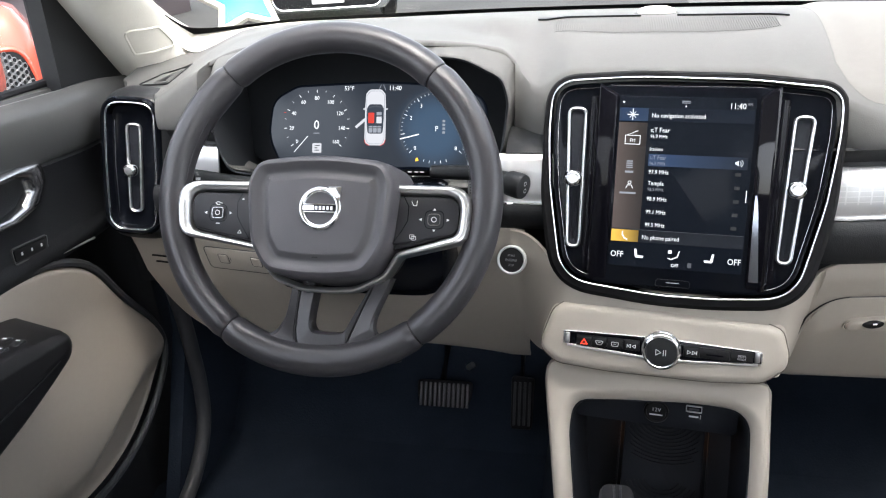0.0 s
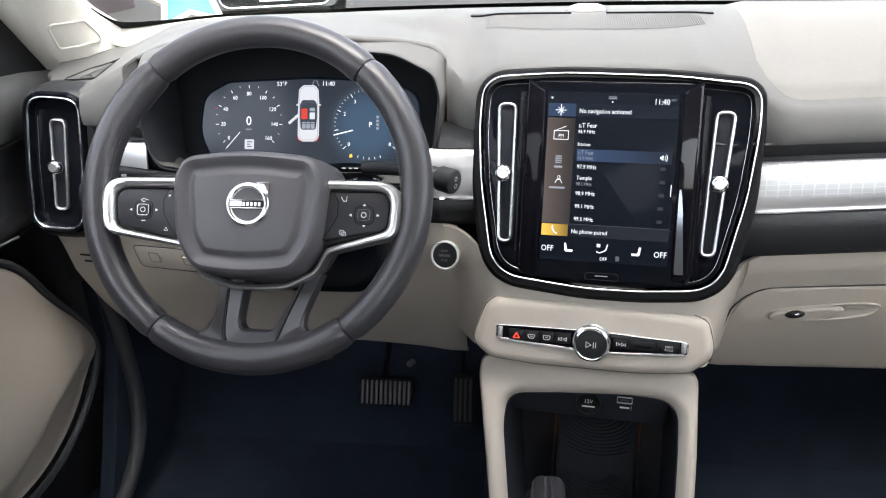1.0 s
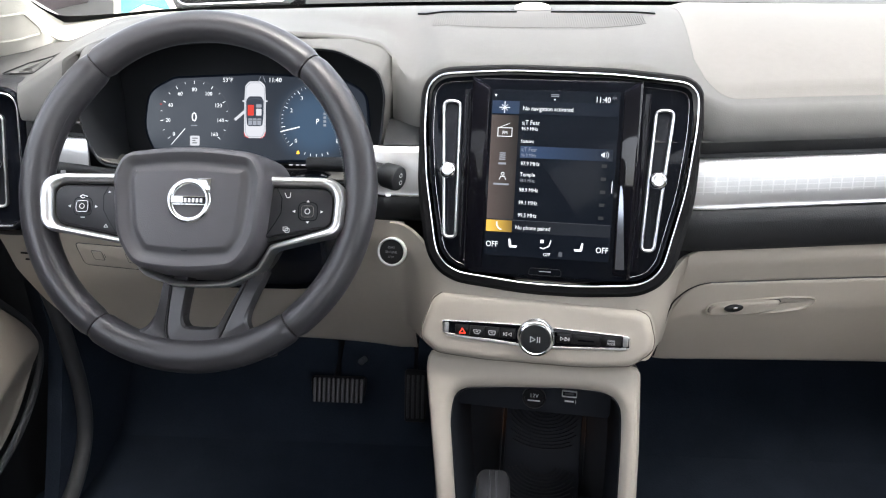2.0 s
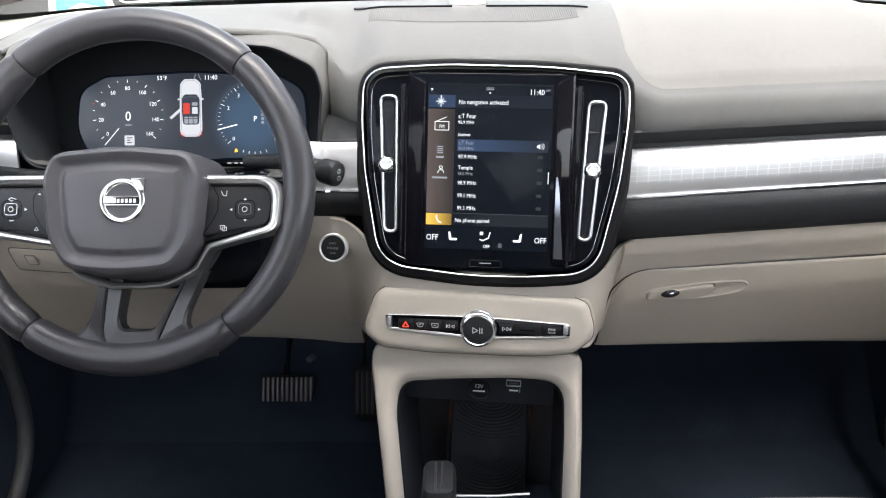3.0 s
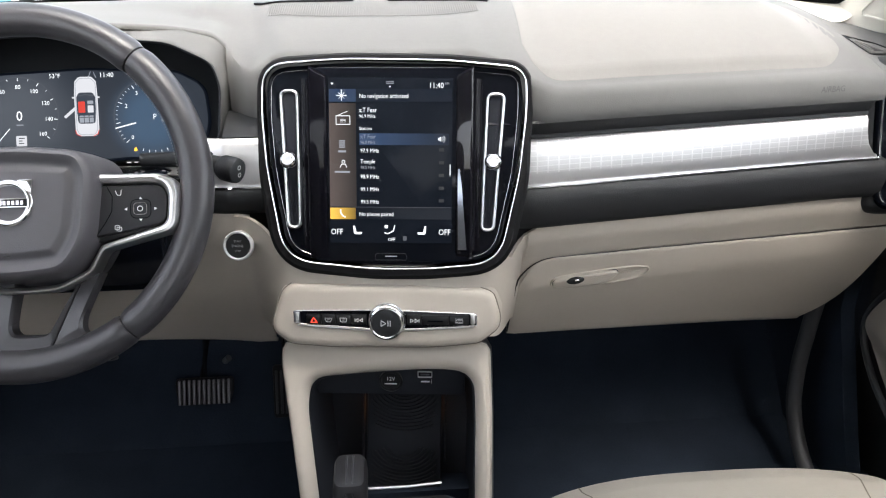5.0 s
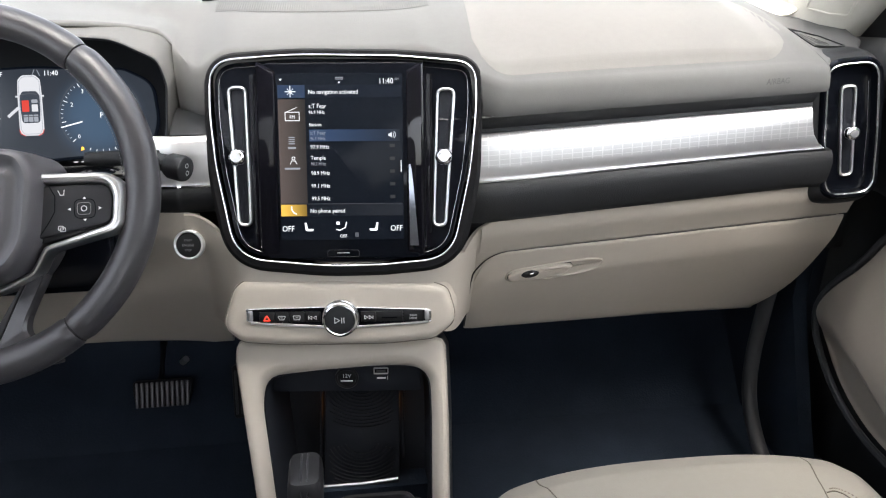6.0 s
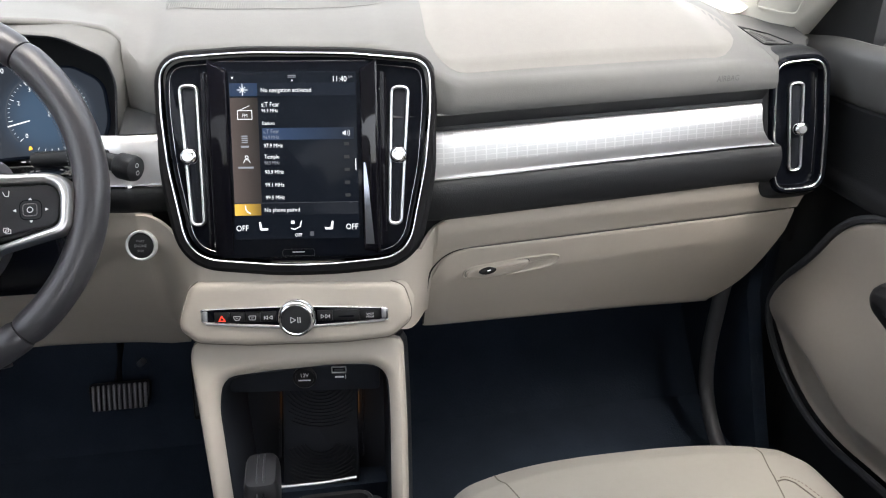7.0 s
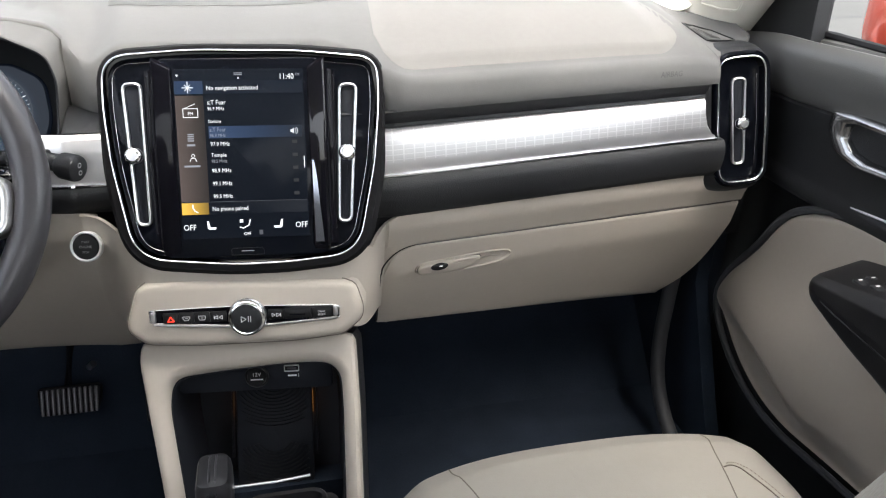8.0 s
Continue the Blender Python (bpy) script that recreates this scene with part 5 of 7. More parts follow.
stalk = thing("wiper_stalk", (-0.2, -0.01, 0.6), "black plastic wiper stalk with a round end switch", "stalk")
SP = [Vector((-0.25, -0.002, 0.642)), Vector((-0.198, -0.008, 0.6435)), Vector((-0.160, -0.015, 0.6365))]
part("arm", tube(SP, lambda f: mix(0.0075, 0.0095, f), 14), M_DARK, stalk)
part("collar", tube([SP[1] + Vector((0.012, -0.002, -0.0015)), SP[1] + Vector((0.020, -0.0035, -0.003))], 0.0112, 18), M_DARK, stalk)
KX = Matrix.Translation((-0.1555, -0.019, 0.6345)) @ (Vector((0.86, -0.48, -0.08))).to_track_quat("Z", "Y").to_matrix().to_4x4()
part("end_switch", lathe([(0.0115, -0.012), (0.0135, -0.008), (0.0138, 0.006), (0.0128, 0.0095), (0.0105, 0.011), (0.0002, 0.0112)], 24, KX), M_DARK, stalk)
for dy in (-0.004, 0.004):
    part("switch_mark", stroke(circle(0.0022, 0.0, dy, 12), 0.0007, KX, 0.0115, None, True), M_INK, stalk)
lstalk = thing("indicator_stalk", (-0.53, -0.01, 0.6), "black plastic indicator stalk behind the wheel", "stalk")
part("arm", tube([Vector((-0.43, 0.0, 0.62)), Vector((-0.49, -0.008, 0.628)), Vector((-0.535, -0.012, 0.634))], lambda f: mix(0.008, 0.0105, f), 14), M_DARK, lstalk)
LS = plane_at(Vector((-0.525, -0.0225, 0.636)), 0, 25)
part("stalk_print", stroke(circle(0.0025, -0.006, 0.0, 10), 0.0008, LS, 0.002, bar(0.006, 0.003, LS, 0.004, -0.0015, 0.002), True), M_INK, lstalk)

# ---- control row under the display ----
RW = plane_at(Vector((0.001, -0.052, 0.462)), -6.3, 12)
row = thing("control_row", (0, -0.03, 0.42), "blond control panel with one row of buttons", "control panel")
row_o = resample(rpoly([(-0.055, -0.0335), (0.055, -0.0325), (0.106, -0.0270), (0.1285, -0.0085), (0.1295, 0.0060), (0.1215, 0.0330), (0.105, 0.0385), (0.0, 0.0428), (-0.104, 0.0425), (-0.1165, 0.0330), (-0.1285, -0.0030), (-0.1285, -0.0150), (-0.110, -0.0300)],
                       [0.3, 0.3, 0.02, 0.016, 0.02, 0.014, 0.02, 0.5, 0.013, 0.02, 0.02, 0.014, 0.02]), 120)
bm = bmesh.new()
loft(bm, [at(inset(row_o, d), z) for z, d in ((-0.05, -0.004), (-0.014, -0.002), (-0.006, 0.0), (-0.001, 0.003), (0.0004, 0.0055), (0.0012, 0.0085), (0.0014, 0.0110))], RW)
part("panel", bm, M_BEIGE, row)
bezel = resample(rpoly([(-0.1030, -0.0042), (-0.045, -0.0080), (0.0, -0.0112), (0.045, -0.0090), (0.1040, -0.0050), (0.1030, 0.0100), (0.0, 0.0138), (-0.1035, 0.0118)], [0.002, 0.1, 0.2, 0.1, 0.002, 0.002, 0.4, 0.002]), 100)
# thin tube whose darker beige stands for the shade along the panel's edge
part("panel_gap", tube(at(resample(inset(row_o, -0.0004), 110), -0.0060), 0.0007, 6, True, m=RW), mat("seam_shadow_plastic", (0.20, 0.18, 0.155), 0.8, stain=0), row, "fine gap line round the panel, coloured as its shade")
part("strip_bezel", frame_band(bezel, 0.0016, -0.002, 0.0030, RW), M_CHROME, row, "chrome strip surround")
part("strip", plate(inset(bezel, 0.0012), -0.002, 0.0016, 0.0005, RW), M_PIANO, row)
part("lower_lip", tube([(x, -0.0112 + 0.0062 * (abs(x) / 0.10) ** 1.3, 0.0016) for x in span(-0.0985, 0.0995, 40)], 0.0017, 8, m=RW), M_SATIN, row, "bright lip under the buttons")
for s in (-1, 1):
    part("end_cap", box(0.0055, 0.012, 0.004, 0.0012, RW @ Matrix.Translation((s * 0.0985, 0.0034, 0.0022))), M_SATIN, row)
for x, w, kind in ((-0.0800, 0.0165, "hazard"), (-0.0635, 0.0160, "defrost"), (-0.0467, 0.0168, "rear"), (-0.0292, 0.0172, "back"), (0.0330, 0.0165, "next"), (0.0565, 0.0300, "disc"), (0.0832, 0.0225, "mode")):
    key = part("button", plate(rrect(w, 0.0118, 0.0008, x, 0.0020), 0.001, 0.0036, 0.0006, RW), M_BUTTON, row)
    z = 0.0038
    if kind == "hazard":
        part("hazard_mark", stroke([(x - 0.0034, -0.0018), (x + 0.0034, -0.0018), (x, 0.0038)], 0.0010, RW, z, None, True), M_RED_INK, key)
    elif kind in ("defrost", "rear"):
        part("button_print", stroke(rpoly([(x - 0.003, -0.001), (x + 0.003, -0.001), (x + 0.004, 0.0035), (x - 0.004, 0.0035)], 0.001) if kind == "rear" else rpoly([(x - 0.002, -0.001), (x + 0.002, -0.001), (x + 0.0045, 0.0032), (x - 0.0045, 0.0032)], 0.001), 0.0007, RW, z, bar(0.003, 0.0006, RW, x - 0.0015, 0.001, z), True), M_INK, key)
    elif kind in ("back", "next"):
        d = 1 if kind == "next" else -1
        bm = bmesh.new()
        for k in (-1, 1):
            stroke([(x + k * 0.0025 - d * 0.0017, 0.0032), (x + k * 0.0025 + d * 0.0017, 0.0012), (x + k * 0.0025 - d * 0.0017, -0.0008)], 0.0006, RW, z, bm, True)
        bar(0.0007, 0.004, RW, x + d * 0.0048, -0.0008, z, bm)
        part("button_print", bm, M_INK, key)
    elif kind == "disc":
        part("button_print", bar(0.017, 0.0016, RW, x - 0.0085, 0.0, z), M_PIANO, key)
    else:
        part("button_print", words("DRIVE", 0.0036, RW, x, 0.002, z, "CENTER"), M_INK, key)
        part("button_print", words("MODE", 0.0036, RW, x, -0.0014, z, "CENTER"), M_INK, key)
KN = RW @ Matrix.Translation((0.0022, 0.0008, 0.0)) @ Matrix.Diagonal((1, 1, 0.72, 1))
dial = part("volume_dial", lathe([(0.0215, -0.004), (0.0215, 0.004), (0.0205, 0.0058), (0.0195, 0.006), (0.0192, 0.010), (0.0195, 0.0165), (0.0185, 0.0182), (0.0168, 0.0188), (0.0162, 0.0178), (0.0158, 0.0172), (0.0002, 0.0172)], 40, KN), M_CHROME, row, "chrome ringed volume dial")
part("dial_face", lathe([(0.0160, 0.0165), (0.0156, 0.0180), (0.0140, 0.0184), (0.0002, 0.0184)], 32, KN), M_DARK, dial, "black dial face")
bm = stroke([(-0.0055, 0.0032), (-0.0055, -0.0032), (-0.0002, 0.0)], 0.0007, KN, 0.0187, None, True)
bar(0.0008, 0.0066, KN, 0.0018, -0.0033, 0.0187, bm)
bar(0.0008, 0.0066, KN, 0.0042, -0.0033, 0.0187, bm)
part("dial_print", bm, M_INK, dial)

# ---- centre console ----
CO = plane_at(Vector((0.002, -0.06, 0.39)), -6.3, 30)
console = thing("centre_console", (0, -0.2, 0.0), "blond console arch round a black storage bin", "console")
outer = resample(rpoly([(-0.065, -0.34), (0.120, -0.34), (0.1195, -0.05), (0.1165, 0.042), (-0.1235, 0.042), (-0.126, 0.020), (-0.108, -0.085)], [0.01, 0.01, 0.3, 0.012, 0.014, 0.08, 0.3]), 160)
hole = resample(rpoly([(-0.049, -0.33), (0.0995, -0.33), (0.1005, -0.05), (0.0985, 0.0085), (0.045, 0.0105), (-0.03, 0.0050), (-0.0905, -0.0015), (-0.0940, -0.035)], [0.006, 0.006, 0.1, 0.034, 0.4, 0.3, 0.034, 0.1]), 160)
bm = bmesh.new()
loft(bm, [at(outer, -0.10), at(inset(outer, -0.001), -0.008), at(inset(outer, 0.002), -0.001), at(inset(outer, 0.005), 0.0005), at(inset(hole, -0.0135), 0.001), at(inset(hole, -0.0105), 0.0004), at(inset(hole, -0.0065), -0.0022), at(inset(hole, -0.003), -0.0060), at(inset(hole, -0.0008), -0.0105), at(hole, -0.016), at(hole, -0.03)], CO, caps=(False, False))
part("arch", open_shell(bm, 0.002), M_BEIGE, console, "blond vinyl arch")
bm = bmesh.new()
loft(bm, [at(inset(hole, -0.001), -0.012), at(inset(hole, 0.0), -0.030), at(inset(hole, 0.004), -0.10), at(inset(hole, 0.008), -0.12)], CO, caps=(False, True))
part("bin", open_shell(bm, 0.002), M_BIN, console, "black plastic storage bin")
bm = bmesh.new()
loft(bm, [at(inset(outer, 0.003), -0.012), at(inset(outer, -0.003), -0.03), at(inset(outer, -0.006), -0.10), at(inset(outer, -0.006), -0.22)], CO, caps=(False, False))
part("side_wall", open_shell(bm, 0.003), M_DARK, console, "black console sides")
# header strip with sockets at the bin's upper edge
HD = plane_at(Vector((0.004, -0.036, 0.3745)), -6.3, 4)
part("header", plate(rrect(0.178, 0.046, 0.006), -0.012, 0.0, 0.002, HD), M_BIN, console)
socket = part("power_socket", lathe([(0.0138, -0.002), (0.0138, 0.0035), (0.0125, 0.0048), (0.0110, 0.0042), (0.0108, 0.003), (0.0002, 0.0034)], 28, HD @ Matrix.Translation((0.001, -0.003, 0))), M_BUTTON, console, "black round power socket cap")
part("socket_print", words("12V", 0.0078, HD, 0.001, -0.0015, 0.0042, "CENTER"), M_INK, socket)
part("socket_bars", bar(0.0145, 0.0018, HD, -0.0063, -0.0066, 0.0044), M_INK, socket)
usb = part("usb_port", frame_band(rrect(0.0175, 0.0085, 0.0015, 0.0415, 0.0055), 0.0011, 0.0, 0.0022, HD), M_SATIN, console, "silver rimmed charging port")
part("port_tongue", bar(0.011, 0.0022, HD, 0.036, 0.0044, 0.0012), M_STEEL, usb)
part("port_mark", bar(0.0105, 0.0022, HD, 0.0365, -0.0055, 0.0006, bar(0.0005, 0.0055, HD, 0.0488, -0.0070, 0.0006)), M_INK, console)
# ribbed charging mat with curved ripples, and its upright rear wall
RM = CO @ Matrix.Translation((0.012, -0.075, -0.095))
part("charging_mat", plate(rrect(0.094, 0.15, 0.006), -0.006, 0.0, 0.002, RM), M_BIN, console)
for k in range(16):
    r = 0.022 + 0.0052 * k
    for cy in (0.062, -0.012):
        pts = [(r * math.cos(radians(a)) * 1.0, cy - r * math.sin(radians(a)) * 0.8, 0.0008) for a in range(20, 161, 10)]
        pts = [p for p in pts if abs(p[0]) < 0.043 and -0.07 < p[1] < 0.072 and (p[1] > -0.005 if cy > 0.05 else True)]
        if len(pts) > 3 and k < 11:
            part("mat_ripple", tube(pts, 0.0013, 5, m=RM), M_RIPPLE, console)
for s in (-1, 1):
    part("mat_guide", box(0.0018, 0.10, 0.012, 0.0006, CO @ Matrix.Translation((0.012 + s * 0.052, -0.06, -0.100))), M_BIN, console)
lamp_mat = glow("amber_bin_light", (1.0, 0.36, 0.06), 0.11)
for s in (-1, 1):
    part("bin_light", box(0.004, 0.030, 0.010, 0.001, CO @ Matrix.Translation((0.012 + s * 0.0445, -0.045, -0.1085))), lamp_mat, console, "dim amber bin light")
# tunnel top behind the bin: a tray with a bright edge, and the selector
TUN = Matrix.Translation((0.012, -0.345, 0.255))
part("tunnel", box(0.150, 0.37, 0.09, 0.012, TUN), M_BLACK, console)
part("tray_edge", tube([Vector((-0.026, -0.152, 0.311)), Vector((0.02, -0.154, 0.3125)), Vector((0.056, -0.152, 0.3135))], 0.0018, 10, flat=0.7), M_ALU, console, "bright metal tray edge")
bm = bmesh.new()
loft(bm, [at(inset(rrect(0.085, 0.07, 0.02, 0.03, -0.205), d), z) for z, d in ((0.300, 0.0), (0.312, 0.0), (0.314, 0.002), (0.312, 0.005), (0.302, 0.008))], caps=(True, True))
part("cup_tray", bm, M_BUTTON, console)
selector = thing("gear_selector", (-0.04, -0.17, 0.29), "grey leather gear selector with a stitched top seam", "gear selector")
bm = bmesh.new()
loft(bm, [[(x * k + -0.041, y * k2 - 0.172, z - 0.005) for x, y in rrect(0.037, 0.060, 0.012)] for z, k, k2 in ((0.288, 0.75, 0.8), (0.305, 0.86, 0.9), (0.325, 0.93, 0.97), (0.342, 0.97, 1.0), (0.353, 0.93, 0.95), (0.3595, 0.80, 0.83), (0.362, 0.5, 0.55))])
part("grip", bm, M_GREYPLASTIC, selector)
for s in (-1, 1):
    part("seam", tube([Vector((-0.041 + s * 0.0032, y - 0.172, z - 0.005)) for y, z in ((-0.032, 0.332), (-0.031, 0.350), (-0.020, 0.3615), (0.0, 0.3635), (0.020, 0.3615), (0.031, 0.350), (0.0325, 0.330), (0.030, 0.306))], 0.0011, 6), M_LEATHER, selector)

# ---- engine start button and the switches on the knee panel ----
p = lower_point(-0.166, 0.5255)
EB = plane_at(Vector((p.x + 0.002, p.y - 0.015, p.z + 0.006)), -8, 18)
start = thing("start_button", (p.x, p.y, p.z - 0.02), "round black engine start button with a chrome ring", "button")
part("ring", frame_band(circle(0.0172, 0, 0, 40), 0.0029, -0.004, 0.0042, EB), mat("silvered_plastic", (0.72, 0.73, 0.75), 0.45, 0.25, stain=0.05), start, "silvered ring")
face = part("face", lathe([(0.0145, -0.004), (0.0145, 0.0015), (0.0135, 0.0028), (0.0002, 0.0032)], 32, EB), M_BUTTON, start)
for txt, y, sz in (("START", 0.0042, 0.0036), ("ENGINE", -0.0015, 0.0046), ("STOP", -0.007, 0.0036)):
    part("face_print", words(txt, sz, EB, 0, y, 0.0036, "CENTER"), mat("dim_print", (0.25, 0.25, 0.26), 0.5, stain=0), face)
p = lower_point(-0.535, 0.4915)
SW = plane_at(Vector((p.x, p.y - 0.003, p.z)), -8.7, -17)
light_panel = thing("switch_panel", (p.x, p.y, p.z - 0.03), "blond knee switch panel with square buttons", "switch panel")
part("plate", plate(rrect(0.118, 0.036, 0.007, 0.012, 0), -0.003, 0.0016, 0.0014, SW), M_BEIGE, light_panel)
part("plate_gap", tube([(x, y, 0.0004) for x, y in rrect(0.1195, 0.0375, 0.0075, 0.012, 0)], 0.0006, 6, True, m=SW), M_EDGE, light_panel, "dark gap round the plate")
for x in (-0.02, 0.03):
    part("button", plate(rrect(0.0135, 0.0135, 0.002, x, 0.001), 0.0, 0.0030, 0.0012, SW), M_BEIGE, light_panel)
    part("button_gap", stroke(rrect(0.0152, 0.0152, 0.0026, x, 0.001), 0.0010, SW, 0.0018, None, True), M_EDGE, light_panel)
    part("button_lamp", bar(0.0010, 0.0060, SW, x + 0.0098, -0.002, 0.0018), M_EDGE, light_panel)
bm = bmesh.new()
for dz in (0.0, -0.0105):
    q = lower_point(-0.652 - 0.25 * dz, 0.4825 + dz)
    box(0.046, 0.0024, 0.004, 0.0006, plane_at(Vector((q.x, q.y - 0.001, q.z)), -8, 15), bm)
part("slot", bm, M_BUTTON, light_panel, "two dark slots")

# ---- pedals ----
PB = plane_at(Vector((-0.3165, 0.32, 0.124)), 0, 28)
brake = thing("brake_pedal", (-0.323, 0.33, 0.06), "wide ribbed rubber brake pedal on a steel arm", "pedal")
part("pad", plate(rpoly([(-0.043, -0.022), (0.041, -0.022), (0.048, 0.0), (0.049, 0.024), (-0.049, 0.024), (-0.048, 0.0)], 0.007), -0.012, 0.0, 0.003, PB), M_RUBBER, brake)
for k in range(11):
    part("rib", box(0.0042, 0.042, 0.006, 0.0018, PB @ Matrix.Translation((-0.0415 + 0.0083 * k, 0.0, 0.001))), M_STEEL, brake)
part("arm", tube([Vector((-0.323, 0.335, 0.12)), Vector((-0.318, 0.40, 0.20)), Vector((-0.30, 0.40, 0.32)), Vector((-0.29, 0.38, 0.42))], 0.009, 8), M_BIN, brake)
part("return_spring", tube([Vector((-0.257, 0.278, 0.2165)), Vector((-0.265, 0.283, 0.2075))], 0.0055, 10), M_ALU, brake)
accel = thing("accelerator_pedal", (-0.178, 0.32, 0.03), "narrow black ribbed accelerator pedal", "pedal")
PA = plane_at(Vector((-0.178, 0.30, 0.130)), 0, 25)
part("pad", plate(rpoly([(-0.018, -0.044), (0.018, -0.044), (0.020, 0.044), (-0.019, 0.046)], 0.006), -0.012, 0.0, 0.003, PA), M_RUBBER, accel)
for k in range(4):
    part("rib", box(0.0042, 0.074, 0.004, 0.001, PA @ Matrix.Translation((-0.0125 + 0.0085 * k, 0.0, 0.001))), M_EDGE, accel)
part("arm", tube([Vector((-0.18, 0.32, 0.12)), Vector((-0.18, 0.38, 0.24)), Vector((-0.18, 0.38, 0.38))], 0.009, 8), M_BIN, accel)

# ---- floor, firewall, mats ----
bm = bmesh.new()
loft(bm, [[Vector((x, -1.6, 0.0)), Vector((x, 0.20, 0.0)), Vector((x, 0.30, 0.015)), Vector((x, 0.46, 0.20)), Vector((x, 0.52, 0.40)), Vector((x, 0.52, 0.66))] for x in span(-0.80, 0.80, 9)], closed=False)
tagged(part("floor", open_shell(bm, 0.02), M_CARPET, None), "black carpet floor and footwell", "floor", kind="structure")
tunnel_side = part("tunnel_carpet", loft(bmesh.new(), [[(x, y, 0.0), (x2, y, 0.22), (0.004 + (0.004 - x2), y, 0.22), (0.008 - x, y, 0.0)] for x, x2, y in ((-0.14, -0.105, 0.47), (-0.14, -0.105, 0.10), (-0.14, -0.105, -0.06))]), M_CARPET, None)
tagged(tunnel_side, "black carpeted tunnel side under the console", "carpet", kind="structure")
for side, x in ((-1, -0.40), (1, 0.42)):
    matob = thing("floor_mat", (x, 0.1, 0.005), "black carpet floor mat with a stitched edge", "floor mat", "front floor mats")
    part("pile", plate(rrect(0.42, 0.56, 0.05, x + (0.02 if side < 0 else 0), 0.04), 0.002, 0.012, 0.004), M_CARPET, matob)
    part("binding", frame_band(rrect(0.425, 0.565, 0.052, x + (0.02 if side < 0 else 0), 0.04), 0.006, 0.002, 0.014), M_RUBBER, matob)
for side in (-1, 1):
    kick = part("kick_panel", loft(bmesh.new(), [[(side * xx, y, z) for y, z in ((0.06, 0.0), (0.36, 0.0), (0.5, 0.2), (0.5, 0.6), (0.2, 0.62), (0.2, 0.30), (0.12, 0.12))] for xx in (0.715, 0.738)]), M_CARPET, None)
    tagged(kick, "black carpeted side panel of the footwell", "trim", kind="structure")
    tagged(part("seal", tube(flow([(0.662 if side > 0 else -0.705, y, z) for y, z in ((0.16, 0.44), (0.182, 0.34), (0.190, 0.27), (0.194, 0.20), (0.184, 0.135), (0.150, 0.085), (0.095, 0.05), (0.0, 0.03), (-0.6, 0.02))], 60), 0.012, 12, side=Vector((1, 0, 0))), M_EDGE, None), "dark grey rubber door seal along the sill", "seal", kind="structure")

# ---- passenger seat ----
seat = thing("passenger_seat", (0.38, -0.4, 0.0), "blond leather front seat cushion with stitched seams", "seat")
SEATX = 0.382


def cushion_point(i, j):
    """i across from one bolster to the other, j from the front hem over the nose to the rear."""
    x = mix(-1, 1, i)
    prof = ((-0.118, 0.13), (-0.100, 0.17), (-0.090, 0.215), (-0.094, 0.250), (-0.112, 0.272), (-0.145, 0.287), (-0.20, 0.292), (-0.30, 0.288), (-0.42, 0.284), (-0.56, 0.28))
    f = j * (len(prof) - 1)
    k = min(int(f), len(prof) - 2)
    y, z = mix(prof[k][0], prof[k + 1][0], f - k), mix(prof[k][1], prof[k + 1][1], f - k)
    hw = 0.262
    side = max((abs(x) - 0.72) / 0.28, 0)
    z -= 0.085 * side ** 2.2 * smooth(0.15, 0.3, z) + 0.012 * x * x
    y -= 0.052 * abs(x) ** 3.2
    return Vector((SEATX + hw * x, y, z))


def seam_at(j):
    """Where the seam between cushion and bolster runs, across the seat: it draws in over the nose."""
    return 0.812 - 0.035 * smooth(0.48, 0.68, j) - 0.035 * smooth(0.64, 0.78, j)


def strip_between(i, j):
    return cushion_point(mix(1 - seam_at(j) + 0.0012, seam_at(j) - 0.0012, i), j)


part("centre_cushion", open_shell(grid(strip_between, span(0, 1, 44), span(0, 1, 70)), 0.012), M_SEAT, seat)
M_SEAM = mat("seam_thread", (0.10, 0.085, 0.068), 0.7, stain=0)
for s in (-1, 1):
    def over(i, j):
        return cushion_point(0.5 + s * (i - 0.5), j)
    bm = grid(lambda i, j: over(mix(seam_at(j) + 0.0012, 1.0, i), j), span(0, 1, 20), span(0, 1, 70))
    part("bolster", open_shell(bm, 0.012), M_SEAT, seat)
    part("seam", tube([over(seam_at(j), j) + Vector((0, 0, -0.0010)) for j in span(0.0, 1, 70)], 0.0014, 6), M_SEAM, seat, "dark stitched seam")
    # a curved seam with a row of stitches over the bolster's corner
    bow = flow([(0.778, 0.664), (0.803, 0.658), (0.831, 0.690), (0.849, 0.722), (0.862, 0.760), (0.872, 0.82)], 70)
    part("seam", tube([over(*p) + Vector((0, 0, 0.0002)) for p in bow], 0.0009, 6), M_SEAM, seat)
    bm = bmesh.new()
    for k in range(4, 66, 2):
        tube([over(bow[k + d][0] + 0.008, bow[k + d][1] - 0.012) + Vector((0, 0, 0.0004)) for d in (0, 1)], 0.0007, 5, bm=bm)
    tagged(part("stitching", bm, mat("stitch_thread", (0.2, 0.17, 0.14), 0.7, stain=0), seat), kind="stuff")
bm = bmesh.new()
loft(bm, [[(SEATX + x * k, y - 0.60 - 0.34 * (z - 0.28), z) for x, y in rrect(0.50, 0.13, 0.05)] for z, k in ((0.24, 0.9), (0.30, 0.98), (0.50, 1.0), (0.72, 0.98), (0.80, 0.9), (0.835, 0.75), (0.85, 0.5))])
part("backrest", bm, M_SEAT, seat)
